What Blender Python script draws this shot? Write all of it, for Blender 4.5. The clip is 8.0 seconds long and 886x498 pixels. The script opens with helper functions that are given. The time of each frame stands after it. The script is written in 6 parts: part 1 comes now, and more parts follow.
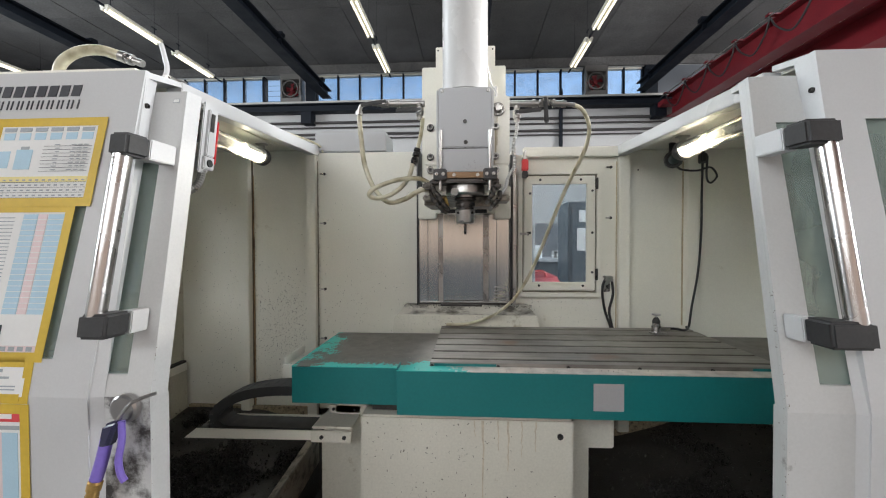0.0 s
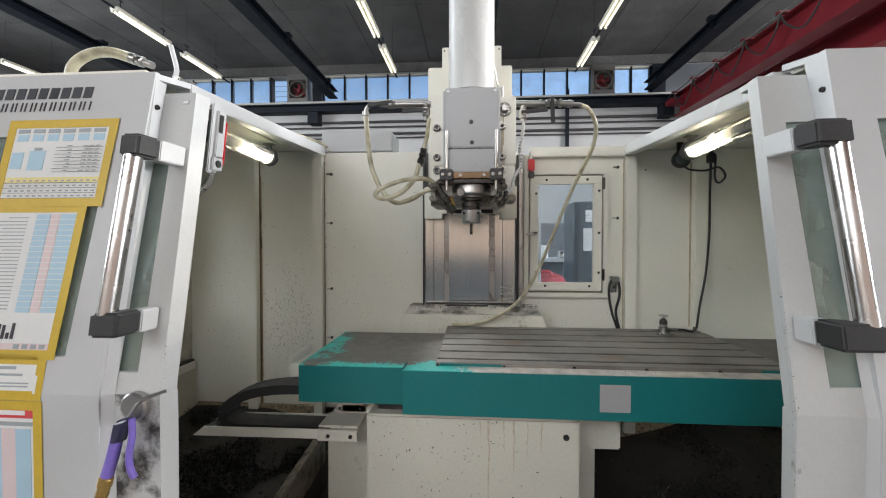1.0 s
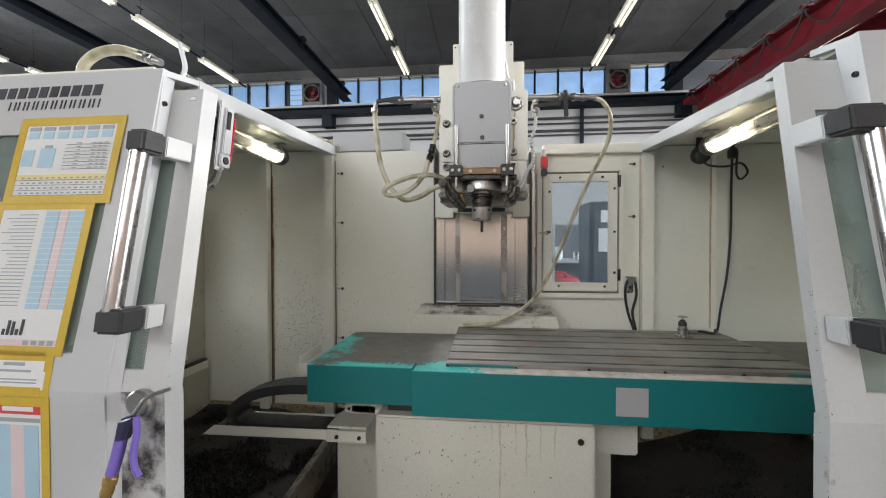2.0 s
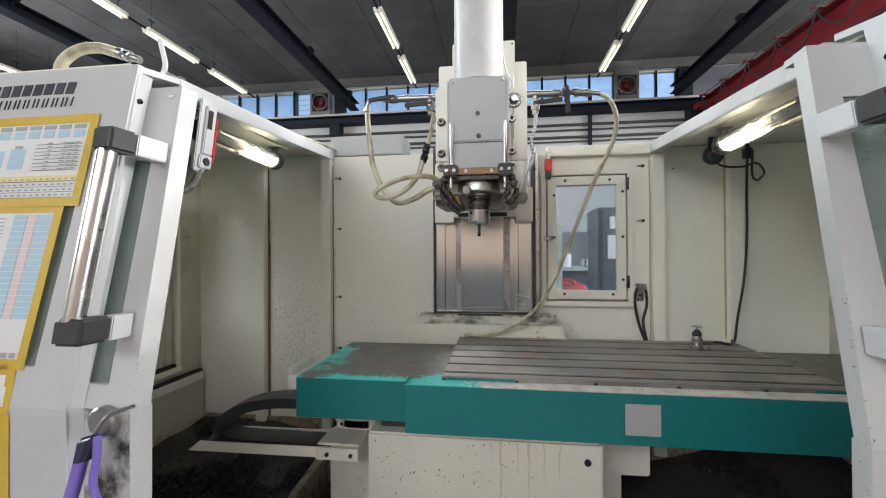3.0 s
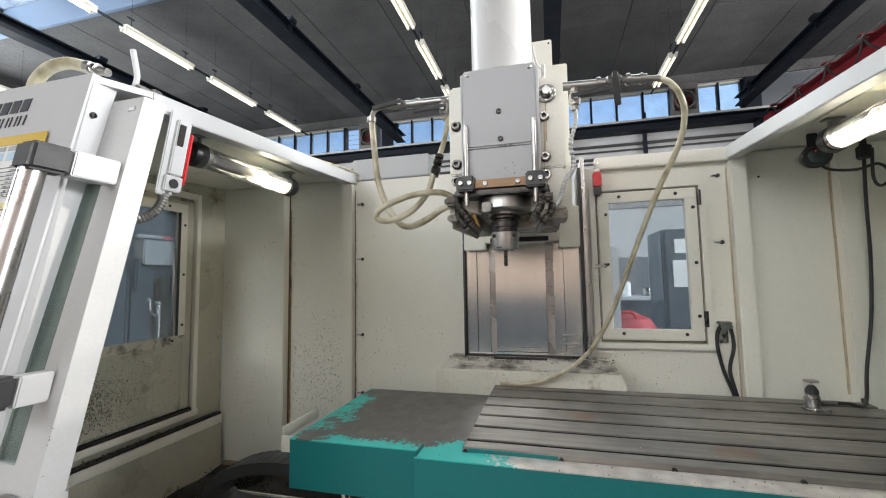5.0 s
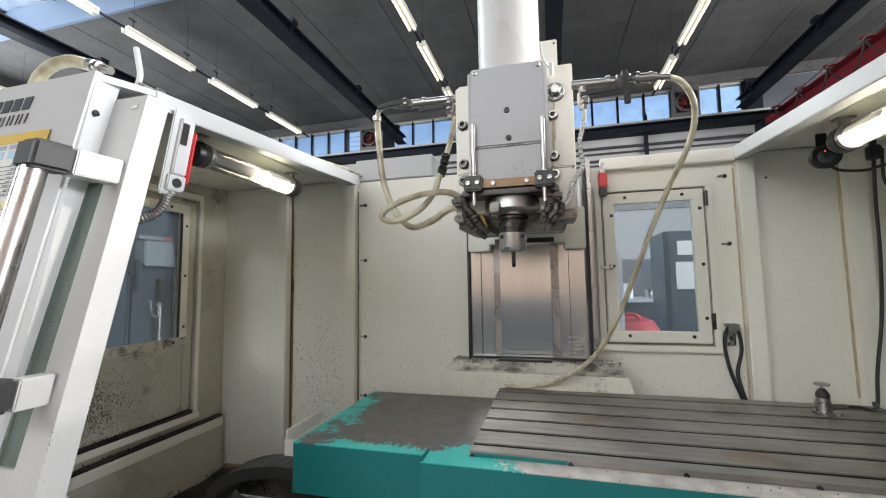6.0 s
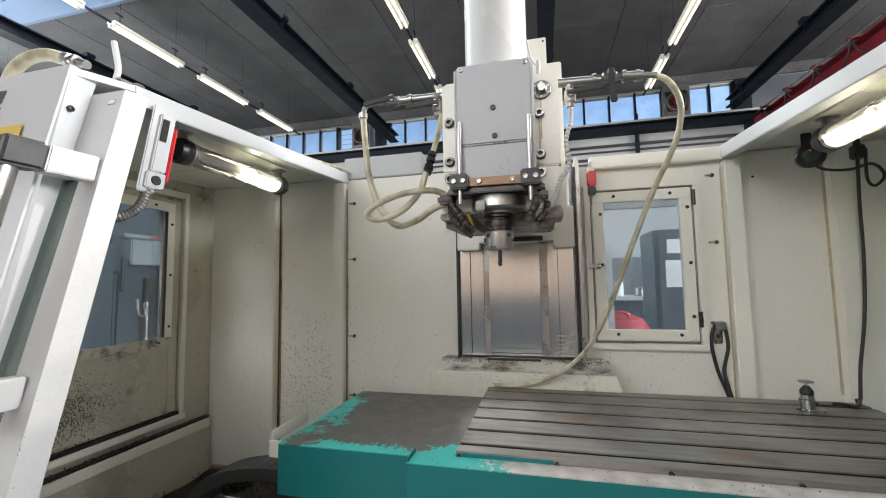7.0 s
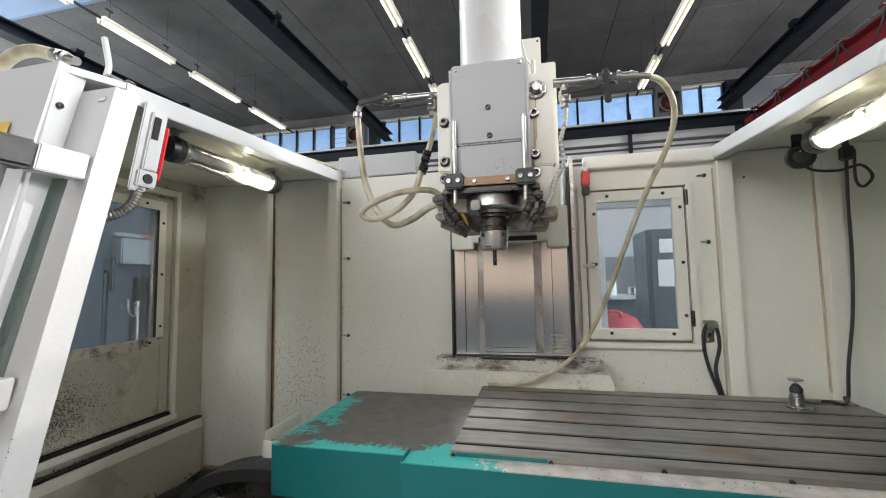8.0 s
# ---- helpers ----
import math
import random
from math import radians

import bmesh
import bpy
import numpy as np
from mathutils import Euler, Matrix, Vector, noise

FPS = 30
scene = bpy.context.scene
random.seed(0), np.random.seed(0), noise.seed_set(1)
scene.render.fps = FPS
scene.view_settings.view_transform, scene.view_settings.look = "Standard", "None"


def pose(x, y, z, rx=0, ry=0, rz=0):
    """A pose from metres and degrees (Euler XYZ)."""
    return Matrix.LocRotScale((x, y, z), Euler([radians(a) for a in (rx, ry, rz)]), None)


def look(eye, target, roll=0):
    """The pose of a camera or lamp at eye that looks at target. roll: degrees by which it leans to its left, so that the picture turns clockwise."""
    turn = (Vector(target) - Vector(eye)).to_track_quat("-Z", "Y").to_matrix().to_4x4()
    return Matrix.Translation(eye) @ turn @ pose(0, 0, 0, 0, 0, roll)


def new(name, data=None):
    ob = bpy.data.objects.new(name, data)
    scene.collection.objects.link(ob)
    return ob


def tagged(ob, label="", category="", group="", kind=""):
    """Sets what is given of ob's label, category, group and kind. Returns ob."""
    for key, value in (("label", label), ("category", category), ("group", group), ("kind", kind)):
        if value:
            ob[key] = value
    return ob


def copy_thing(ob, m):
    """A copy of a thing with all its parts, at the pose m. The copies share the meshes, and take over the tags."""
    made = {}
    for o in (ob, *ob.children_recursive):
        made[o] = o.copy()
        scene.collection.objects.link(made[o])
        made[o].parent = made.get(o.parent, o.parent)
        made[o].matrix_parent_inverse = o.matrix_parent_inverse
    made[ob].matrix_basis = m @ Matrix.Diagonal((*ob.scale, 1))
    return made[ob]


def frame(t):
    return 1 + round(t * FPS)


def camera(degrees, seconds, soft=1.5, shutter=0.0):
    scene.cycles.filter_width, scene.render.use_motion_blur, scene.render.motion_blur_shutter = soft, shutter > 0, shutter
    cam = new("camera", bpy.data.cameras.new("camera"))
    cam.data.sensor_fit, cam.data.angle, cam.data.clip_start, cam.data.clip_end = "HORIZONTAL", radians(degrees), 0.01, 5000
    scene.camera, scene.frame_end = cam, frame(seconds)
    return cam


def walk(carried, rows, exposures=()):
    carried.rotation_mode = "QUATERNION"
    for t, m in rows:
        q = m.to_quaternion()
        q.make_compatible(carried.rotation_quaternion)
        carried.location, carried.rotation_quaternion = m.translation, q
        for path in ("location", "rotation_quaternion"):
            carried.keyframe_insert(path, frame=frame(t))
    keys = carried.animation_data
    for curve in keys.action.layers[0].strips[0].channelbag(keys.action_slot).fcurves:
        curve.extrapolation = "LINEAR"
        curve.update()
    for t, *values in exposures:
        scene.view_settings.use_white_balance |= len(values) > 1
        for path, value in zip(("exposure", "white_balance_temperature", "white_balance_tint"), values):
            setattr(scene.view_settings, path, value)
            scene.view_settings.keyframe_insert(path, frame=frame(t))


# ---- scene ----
cam = camera(95.1, 8.0, soft=1.1)
PATH = [
    (0, (0.041, -0.008, 1.427), (-0.084, 1.988, 1.389), -0.1),
    (0.5, (0.041, -0.009, 1.426), (-0.094, 1.987, 1.389), -0.0),
    (1, (0.04, -0.01, 1.428), (-0.113, 1.984, 1.389), 0.0),
    (1.5, (0.038, 0.0, 1.421), (-0.146, 1.992, 1.384), 0.0),
    (3, (0.078, 0.086, 1.407), (-0.186, 2.068, 1.42), -0.3),
    (3.5, (0.06, 0.15, 1.399), (-0.191, 2.134, 1.445), -0.7),
    (4, (0.083, 0.217, 1.403), (-0.273, 2.184, 1.491), -1.1),
    (4.5, (0.125, 0.296, 1.419), (-0.379, 2.227, 1.555), -1.1),
    (6, (0.103, 0.324, 1.418), (-0.405, 2.252, 1.582), -0.9),
    (6.5, (0.11, 0.33, 1.416), (-0.381, 2.262, 1.577), -1.0),
    (7, (0.115, 0.335, 1.419), (-0.36, 2.271, 1.575), -1.0),
    (7.5, (0.115, 0.335, 1.421), (-0.344, 2.276, 1.573), -1.0),
    (8, (0.113, 0.335, 1.42), (-0.333, 2.279, 1.571), -1.0),
]
walk(cam, [(t, look(eye, target, roll)) for t, eye, target, roll in PATH],
     [(0, 0.0), (1.5, 0.0), (3, 0.08), (4.5, 0.2), (8, 0.22)])

# ---- world, daylight and large lights ----
world = bpy.data.worlds.new("sky")
scene.world = world
world.use_nodes = True
wn = world.node_tree.nodes
sky = wn.new("ShaderNodeTexSky")
sky.sky_type = "NISHITA"
sky.sun_disc = False
sky.sun_elevation = radians(34)
sky.sun_rotation = radians(70)
wn["Background"].inputs["Strength"].default_value = 0.2
world.node_tree.links.new(sky.outputs["Color"], wn["Background"].inputs["Color"])

sun = new("sun", bpy.data.lights.new("sun", "SUN"))
sun.data.energy = 2.0
sun.data.angle = radians(0.5)
sun.data.color = (1.0, 0.95, 0.87)
sun.matrix_world = look((9.4, 3.4, 7.8), (0, 0, 1.4))


def area_lamp(name, eye, target, w, h, power, color):
    ob = new(name, bpy.data.lights.new(name, "AREA"))
    ob.data.shape, ob.data.size, ob.data.size_y, ob.data.energy, ob.data.color = "RECTANGLE", w, h, power, color
    ob.matrix_world = look(eye, target)
    return ob


area_lamp("side_window_light", (9.3, 1.4, 3.2), (-1, 1.3, 1.6), 6.0, 1.8, 1350, (0.99, 0.99, 1.0))
# unseen west lamp, added to brighten the right wing of the enclosure
area_lamp("west_fill_light", (-10.8, 2.2, 3.6), (0.8, 1.6, 1.6), 6.0, 2.4, 1040, (0.90, 0.96, 1.0))
area_lamp("skylight_light", (0.5, 3.4, 5.65), (0.5, 3.4, 0), 17.0, 2.1, 500, (0.90, 0.96, 1.0))
# fill lamp added before the end wall, which has no window
area_lamp("rear_fill_light", (-0.9, -5.3, 3.9), (0.2, 1.4, 1.3), 9.0, 1.7, 360, (0.93, 0.97, 1.0))

# ---- materials ----
MATS = {}


def nodes_of(name):
    m = bpy.data.materials.new(name)
    m.use_nodes = True
    MATS[name] = m
    nt = m.node_tree
    return m, nt, nt.nodes, nt.links, nt.nodes["Principled BSDF"]


def surf(name, color, rough=0.5, metal=0.0, var=0.12, scale=5.0, fine=90.0, bump=0.08, dirt=None, dirt_amount=0.0, spec=0.5, stretch=(1, 1, 1), coat=0.0, island=0.0):
    """A surface with a broad and a fine variation of colour, gloss and relief; dirt: a second colour in blotches."""
    m, nt, N, L, b = nodes_of(name)
    tc = N.new("ShaderNodeTexCoord")
    mp = N.new("ShaderNodeMapping")
    mp.inputs["Scale"].default_value = stretch
    L.new(tc.outputs["Object"], mp.inputs["Vector"])
    big = N.new("ShaderNodeTexNoise")
    big.inputs["Scale"].default_value, big.inputs["Detail"].default_value = scale, 6
    small = N.new("ShaderNodeTexNoise")
    small.inputs["Scale"].default_value, small.inputs["Detail"].default_value = fine, 3
    for n in (big, small):
        L.new(mp.outputs["Vector"], n.inputs["Vector"])
    add = N.new("ShaderNodeMath")
    add.operation = "ADD"
    L.new(big.outputs["Fac"], add.inputs[0])
    L.new(small.outputs["Fac"], add.inputs[1])
    ramp = N.new("ShaderNodeMapRange")
    ramp.inputs["From Min"].default_value, ramp.inputs["From Max"].default_value = 0.65, 1.35
    ramp.inputs["To Min"].default_value, ramp.inputs["To Max"].default_value = 1 - var, 1 + var
    L.new(add.outputs[0], ramp.inputs["Value"])
    mul = N.new("ShaderNodeMix")
    mul.data_type, mul.blend_type = "RGBA", "MULTIPLY"
    mul.inputs["Factor"].default_value = 1
    mul.inputs["A"].default_value = (*color, 1)
    L.new(ramp.outputs["Result"], mul.inputs["B"])
    out = mul.outputs["Result"]
    if dirt:
        dn = N.new("ShaderNodeTexNoise")
        dn.inputs["Scale"].default_value, dn.inputs["Detail"].default_value, dn.inputs["Roughness"].default_value = scale * 2.3, 8, 0.65
        L.new(mp.outputs["Vector"], dn.inputs["Vector"])
        dr = N.new("ShaderNodeMapRange")
        dr.inputs["From Min"].default_value, dr.inputs["From Max"].default_value = 0.66 - dirt_amount * 0.3, 0.74 - dirt_amount * 0.2
        L.new(dn.outputs["Fac"], dr.inputs["Value"])
        mx = N.new("ShaderNodeMix")
        mx.data_type = "RGBA"
        L.new(dr.outputs["Result"], mx.inputs["Factor"])
        L.new(out, mx.inputs["A"])
        mx.inputs["B"].default_value = (*dirt, 1)
        out = mx.outputs["Result"]
    if island:
        geo = N.new("ShaderNodeNewGeometry")
        ir = N.new("ShaderNodeMapRange")
        ir.inputs["To Min"].default_value, ir.inputs["To Max"].default_value = 1 - island, 1 + island
        L.new(geo.outputs["Random Per Island"], ir.inputs["Value"])
        im = N.new("ShaderNodeMix")
        im.data_type, im.blend_type = "RGBA", "MULTIPLY"
        im.inputs["Factor"].default_value = 1
        L.new(out, im.inputs["A"])
        L.new(ir.outputs["Result"], im.inputs["B"])
        out = im.outputs["Result"]
    L.new(out, b.inputs["Base Color"])
    rr = N.new("ShaderNodeMapRange")
    rr.inputs["From Min"].default_value, rr.inputs["From Max"].default_value = 0.3, 0.7
    rr.inputs["To Min"].default_value, rr.inputs["To Max"].default_value = max(0.03, rough - 0.1), min(1, rough + 0.1)
    L.new(big.outputs["Fac"], rr.inputs["Value"])
    L.new(rr.outputs["Result"], b.inputs["Roughness"])
    b.inputs["Metallic"].default_value = metal
    b.inputs["Specular IOR Level"].default_value = spec
    b.inputs["Coat Weight"].default_value = coat
    if bump:
        bp = N.new("ShaderNodeBump")
        bp.inputs["Strength"].default_value, bp.inputs["Distance"].default_value = bump, 0.002
        L.new(small.outputs["Fac"], bp.inputs["Height"])
        L.new(bp.outputs["Normal"], b.inputs["Normal"])
    return m


def glow(name, color, strength):
    m, nt, N, L, b = nodes_of(name)
    b.inputs["Base Color"].default_value = (*color, 1)
    b.inputs["Emission Color"].default_value = (*color, 1)
    b.inputs["Emission Strength"].default_value = strength
    return m


def pane(name, tint, cloud, gloss_rough=0.02, haze=(0.75, 0.78, 0.8)):
    """A thin pane: clear, with a reflecting face and a dusty film; on the door panes it holds painted-in reflection."""
    m, nt, N, L, b = nodes_of(name)
    N.remove(b)
    clear = N.new("ShaderNodeBsdfTransparent")
    clear.inputs["Color"].default_value = (*tint, 1)
    gl = N.new("ShaderNodeBsdfGlossy")
    gl.inputs["Roughness"].default_value = gloss_rough
    fr = N.new("ShaderNodeFresnel")
    fr.inputs["IOR"].default_value = 1.5
    mix = N.new("ShaderNodeMixShader")
    L.new(fr.outputs["Fac"], mix.inputs["Fac"])
    L.new(clear.outputs[0], mix.inputs[1])
    L.new(gl.outputs[0], mix.inputs[2])
    film_diffuse = N.new("ShaderNodeBsdfDiffuse")
    film_diffuse.inputs["Color"].default_value = (*haze, 1)
    tr = N.new("ShaderNodeBsdfTranslucent")
    tr.inputs["Color"].default_value = (*haze, 1)
    both = N.new("ShaderNodeMixShader")
    L.new(film_diffuse.outputs[0], both.inputs[1])
    L.new(tr.outputs[0], both.inputs[2])
    ns = N.new("ShaderNodeTexNoise")
    ns.inputs["Scale"].default_value, ns.inputs["Detail"].default_value = 4, 8
    tc = N.new("ShaderNodeTexCoord")
    L.new(tc.outputs["Object"], ns.inputs["Vector"])
    mr = N.new("ShaderNodeMapRange")
    mr.inputs["From Min"].default_value, mr.inputs["From Max"].default_value = 0.3, 0.75
    mr.inputs["To Min"].default_value, mr.inputs["To Max"].default_value = cloud * 0.5, min(1, cloud * 1.6)
    L.new(ns.outputs["Fac"], mr.inputs["Value"])
    fin = N.new("ShaderNodeMixShader")
    L.new(mr.outputs["Result"], fin.inputs["Fac"])
    L.new(mix.outputs[0], fin.inputs[1])
    L.new(both.outputs[0], fin.inputs[2])
    L.new(fin.outputs[0], N["Material Output"].inputs["Surface"])
    return m


CREAM = surf("cream_paint", (0.76, 0.745, 0.67), 0.42, var=0.05, scale=2.5, fine=160, bump=0.05, dirt=(0.50, 0.46, 0.36), dirt_amount=0.0)
CREAM_DIRTY = surf("cream_paint_oily", (0.65, 0.635, 0.56), 0.4, var=0.09, scale=4, fine=140, bump=0.1, dirt=(0.30, 0.25, 0.17), dirt_amount=0.12)
WHITE = surf("white_machine_paint", (0.53, 0.535, 0.54), 0.36, var=0.035, scale=3, fine=220, bump=0.05)
WHITE_WORN = surf("white_machine_paint_worn", (0.53, 0.535, 0.53), 0.4, var=0.05, scale=5, fine=200, bump=0.06, dirt=(0.22, 0.21, 0.20), dirt_amount=0.0)
GREY_PAINT = surf("light_grey_paint", (0.43, 0.44, 0.455), 0.4, var=0.05, scale=6, fine=260, bump=0.06)
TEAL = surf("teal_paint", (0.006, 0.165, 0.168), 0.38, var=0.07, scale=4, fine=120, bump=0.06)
STEEL = surf("bright_steel", (0.40, 0.39, 0.375), 0.33, 1.0, var=0.12, scale=14, fine=200, bump=0.05)
CHROME = surf("polished_steel", (0.45, 0.435, 0.43), 0.27, 1.0, var=0.05, scale=9, fine=60, bump=0.01)
BRUSHED = surf("brushed_cover_steel", (0.70, 0.69, 0.665), 0.19, 1.0, var=0.12, scale=3, fine=30, bump=0.006, stretch=(1, 1, 0.05))
COVER_MIRROR = surf("polished_side_cover", (0.62, 0.61, 0.585), 0.17, 1.0, var=0.14, scale=3, fine=40, bump=0.006, stretch=(1, 1, 0.05))
COVER_GREY = surf("oil_dulled_cover_steel", (0.37, 0.36, 0.345), 0.28, 1.0, var=0.16, scale=12, fine=90, bump=0.03, dirt=(0.12, 0.105, 0.085), dirt_amount=0.0)
cover_axis = BRUSHED.node_tree.nodes.new("ShaderNodeCombineXYZ")
cover_axis.inputs["X"].default_value = 1.0
BRUSHED.node_tree.nodes["Principled BSDF"].inputs["Anisotropic"].default_value = 0.85
BRUSHED.node_tree.links.new(cover_axis.outputs[0], BRUSHED.node_tree.nodes["Principled BSDF"].inputs["Tangent"])
DARK_STEEL = surf("oily_dark_steel", (0.055, 0.052, 0.05), 0.33, 0.7, var=0.35, scale=16, fine=120, bump=0.15, dirt=(0.16, 0.12, 0.08), dirt_amount=0.08)
CAST = surf("oily_cast_iron", (0.075, 0.066, 0.056), 0.45, 0.3, var=0.35, scale=18, fine=160, bump=0.3, dirt=(0.018, 0.015, 0.012), dirt_amount=0.35)
BLACK = surf("black_plastic", (0.017, 0.017, 0.018), 0.36, var=0.15, scale=20, fine=200, bump=0.05)
RUBBER = surf("black_rubber", (0.022, 0.022, 0.023), 0.55, var=0.25, scale=30, fine=160, bump=0.15)
BRASS = surf("brass", (0.62, 0.40, 0.14), 0.32, 1.0, var=0.15, scale=30, fine=180, bump=0.08)
BRONZE = surf("brown_varnished_plate", (0.20, 0.12, 0.06), 0.38, 0.4, var=0.25, scale=25, fine=160, bump=0.1, stretch=(0.2, 1, 1))
RED = surf("red_plastic", (0.62, 0.025, 0.03), 0.35, var=0.06, scale=12, fine=160, bump=0.03)
PURPLE = surf("purple_plastic", (0.20, 0.14, 0.50), 0.36, var=0.08, scale=16, fine=160, bump=0.05)
NAVY = surf("navy_plastic", (0.035, 0.035, 0.075), 0.36, var=0.1, scale=16, fine=160, bump=0.05)
YELLOW = surf("yellow_tape", (0.60, 0.41, 0.045), 0.4, var=0.08, scale=12, fine=90, bump=0.08)
PAPER = surf("printed_paper", (0.74, 0.74, 0.73), 0.5, var=0.03, scale=6, fine=120, bump=0.02)
PAPER_BLUE = surf("blue_print", (0.40, 0.57, 0.68), 0.5, var=0.06, scale=10, fine=300, bump=0.0)
PAPER_PINK = surf("pink_print", (0.70, 0.57, 0.58), 0.5, var=0.05, scale=10, fine=300, bump=0.0)
PAPER_RED = surf("red_print", (0.62, 0.06, 0.07), 0.45, var=0.05, scale=10, fine=300, bump=0.0)
PAPER_GREY = surf("grey_print", (0.33, 0.36, 0.38), 0.5, var=0.1, scale=10, fine=300, bump=0.0)
PAPER_YELLOW = surf("pale_yellow_print", (0.76, 0.66, 0.30), 0.5, var=0.05, scale=10, fine=300, bump=0.0)
INK = surf("dark_print", (0.035, 0.037, 0.045), 0.4, var=0.1, scale=10, fine=200, bump=0.0)
ALU_PLATE = surf("grey_sticker", (0.42, 0.41, 0.42), 0.45, 0.2, var=0.05, scale=12, fine=240, bump=0.03)
CHAIN = surf("grey_black_plastic_chain", (0.028, 0.028, 0.029), 0.5, var=0.2, scale=20, fine=200, bump=0.1)
STRIP_DIRTY = surf("white_paint_oily_smears", (0.55, 0.555, 0.55), 0.42, var=0.06, scale=7, fine=180, bump=0.08, dirt=(0.05, 0.045, 0.042), dirt_amount=0.72)
SLUDGE = surf("oily_chip_pan", (0.026, 0.024, 0.022), 0.42, 0.1, var=0.6, scale=9, fine=130, bump=0.6, dirt=(0.08, 0.072, 0.06), dirt_amount=0.0)
SLOT_SHADE = surf("black_slot_shade", (0.010, 0.009, 0.008), 0.9, var=0.3, scale=20, fine=120, bump=0.3, spec=0.08)
SWARF = surf("dark_metal_chips", (0.03, 0.029, 0.028), 0.35, 0.6, var=0.3, scale=30, fine=200, bump=0.05, island=0.7)
CRUST = surf("dried_coolant_crust", (0.34, 0.28, 0.19), 0.8, var=0.35, scale=25, fine=140, bump=0.6, dirt=(0.1, 0.08, 0.06), dirt_amount=0.5)
GRIME = surf("dark_brown_grime", (0.11, 0.08, 0.05), 0.6, var=0.4, scale=25, fine=120)
# brown oil patches; the cream is darkened for the shade under the head
OILY_DARK_CREAM = surf("dark_cream_paint_under_oil", (0.25, 0.225, 0.18), 0.38, var=0.2, scale=9, fine=150, bump=0.2, dirt=(0.035, 0.028, 0.02), dirt_amount=0.62)
FOOT_PAINT = surf("cream_paint_worn_through", (0.60, 0.58, 0.52), 0.42, var=0.12, scale=5, fine=160, bump=0.2, dirt=(0.085, 0.075, 0.064), dirt_amount=0.62, stretch=(0.6, 1, 1.6))
LEDGE_GRIME = surf("cream_paint_caked_with_grime", (0.50, 0.47, 0.40), 0.5, var=0.15, scale=8, fine=160, bump=0.4, dirt=(0.09, 0.08, 0.07), dirt_amount=0.6)
RUST_LINE = surf("brown_joint_rust", (0.33, 0.23, 0.12), 0.7, var=0.4, scale=20, fine=120, bump=0.2, dirt=(0.06, 0.04, 0.025), dirt_amount=0.4, stretch=(1, 1, 0.3))
SEAM = surf("grey_brown_joint", (0.20, 0.175, 0.13), 0.6, var=0.4, scale=25, fine=120, dirt=(0.05, 0.04, 0.03), dirt_amount=0.3)
# side walls: an oil film, plus their shade painted in as darker cream
SIDE_OILY_SHADED = surf("cream_paint_oil_film_shaded", (0.47, 0.455, 0.375), 0.3, var=0.14, scale=4, fine=140, bump=0.1, dirt=(0.24, 0.21, 0.15), dirt_amount=0.22)
SPECK = surf("black_oily_specks", (0.020, 0.017, 0.014), 0.55, var=0.3, scale=30, fine=200)
STAIN = surf("pale_brown_coolant_stain", (0.47, 0.40, 0.28), 0.55, var=0.25, scale=25, fine=120)
BOLT = surf("dark_bolt_steel", (0.17, 0.165, 0.155), 0.36, 0.85, var=0.2, scale=40, fine=200)
SOUTH = surf("salmon_grey_wall", (0.62, 0.475, 0.385), 0.7, var=0.15, scale=1.2, fine=30, bump=0.1)
BEAM = surf("blue_black_steel_paint", (0.007, 0.010, 0.016), 0.6, var=0.2, scale=3, fine=40, bump=0.08, spec=0.2)
CRANE_RED = surf("crane_red_paint", (0.16, 0.010, 0.016), 0.45, var=0.15, scale=2, fine=40, bump=0.06)
WOODWOOL = surf("grey_wood_wool_board", (0.102, 0.099, 0.099), 0.9, var=0.4, scale=2.2, fine=38, bump=1.0, island=0.1)
CONCRETE = surf("concrete", (0.42, 0.41, 0.39), 0.75, var=0.14, scale=1.5, fine=35, bump=0.3)
HALL_WALL = surf("white_hall_wall", (0.42, 0.42, 0.42), 0.7, var=0.07, scale=1.2, fine=30, bump=0.1)
DADO = surf("grey_blue_dado_paint", (0.10, 0.11, 0.125), 0.55, var=0.08, scale=1.5, fine=30, bump=0.1)
HALL_FLOOR = surf("grey_hall_floor", (0.15, 0.15, 0.147), 0.45, var=0.15, scale=1.3, fine=30, bump=0.1)

LAMP_BODY = surf("white_lamp_enamel", (0.55, 0.53, 0.47), 0.45, var=0.05, scale=4, fine=50, bump=0.02)
CABINET = surf("dark_blue_grey_cabinet", (0.06, 0.08, 0.10), 0.4, var=0.1, scale=3, fine=60, bump=0.04)
CABINET_LIGHT = surf("blue_grey_cabinet_paint", (0.36, 0.42, 0.46), 0.4, var=0.06, scale=3, fine=60, bump=0.04)
TUBE = glow("hall_tube", (1.0, 0.93, 0.74), 1.7)
WORK_TUBE = glow("work_lamp_tube", (1.0, 0.93, 0.74), 45.0)
RED_LED = glow("red_led", (1.0, 0.03, 0.02), 6.0)
# the strong pale green film paints in the reflection on the door panes
SMOKE = pane("door_pane", (0.72, 0.80, 0.78), 0.30, haze=(0.50, 0.57, 0.54))
HATCH_GLASS = pane("hatch_pane", (0.78, 0.83, 0.86), 0.07, haze=(0.62, 0.68, 0.74))
SKY_GLASS = pane("clerestory_pane", (0.86, 0.94, 1.0), 0.14, haze=(0.70, 0.80, 0.95))
LENS = surf("green_lens_glass", (0.035, 0.05, 0.047), 0.12, var=0.1, scale=20, fine=80, bump=0.0)
LAMP_GLASS = pane("lamp_tube_glass", (0.90, 0.90, 0.86), 0.10, 0.05)


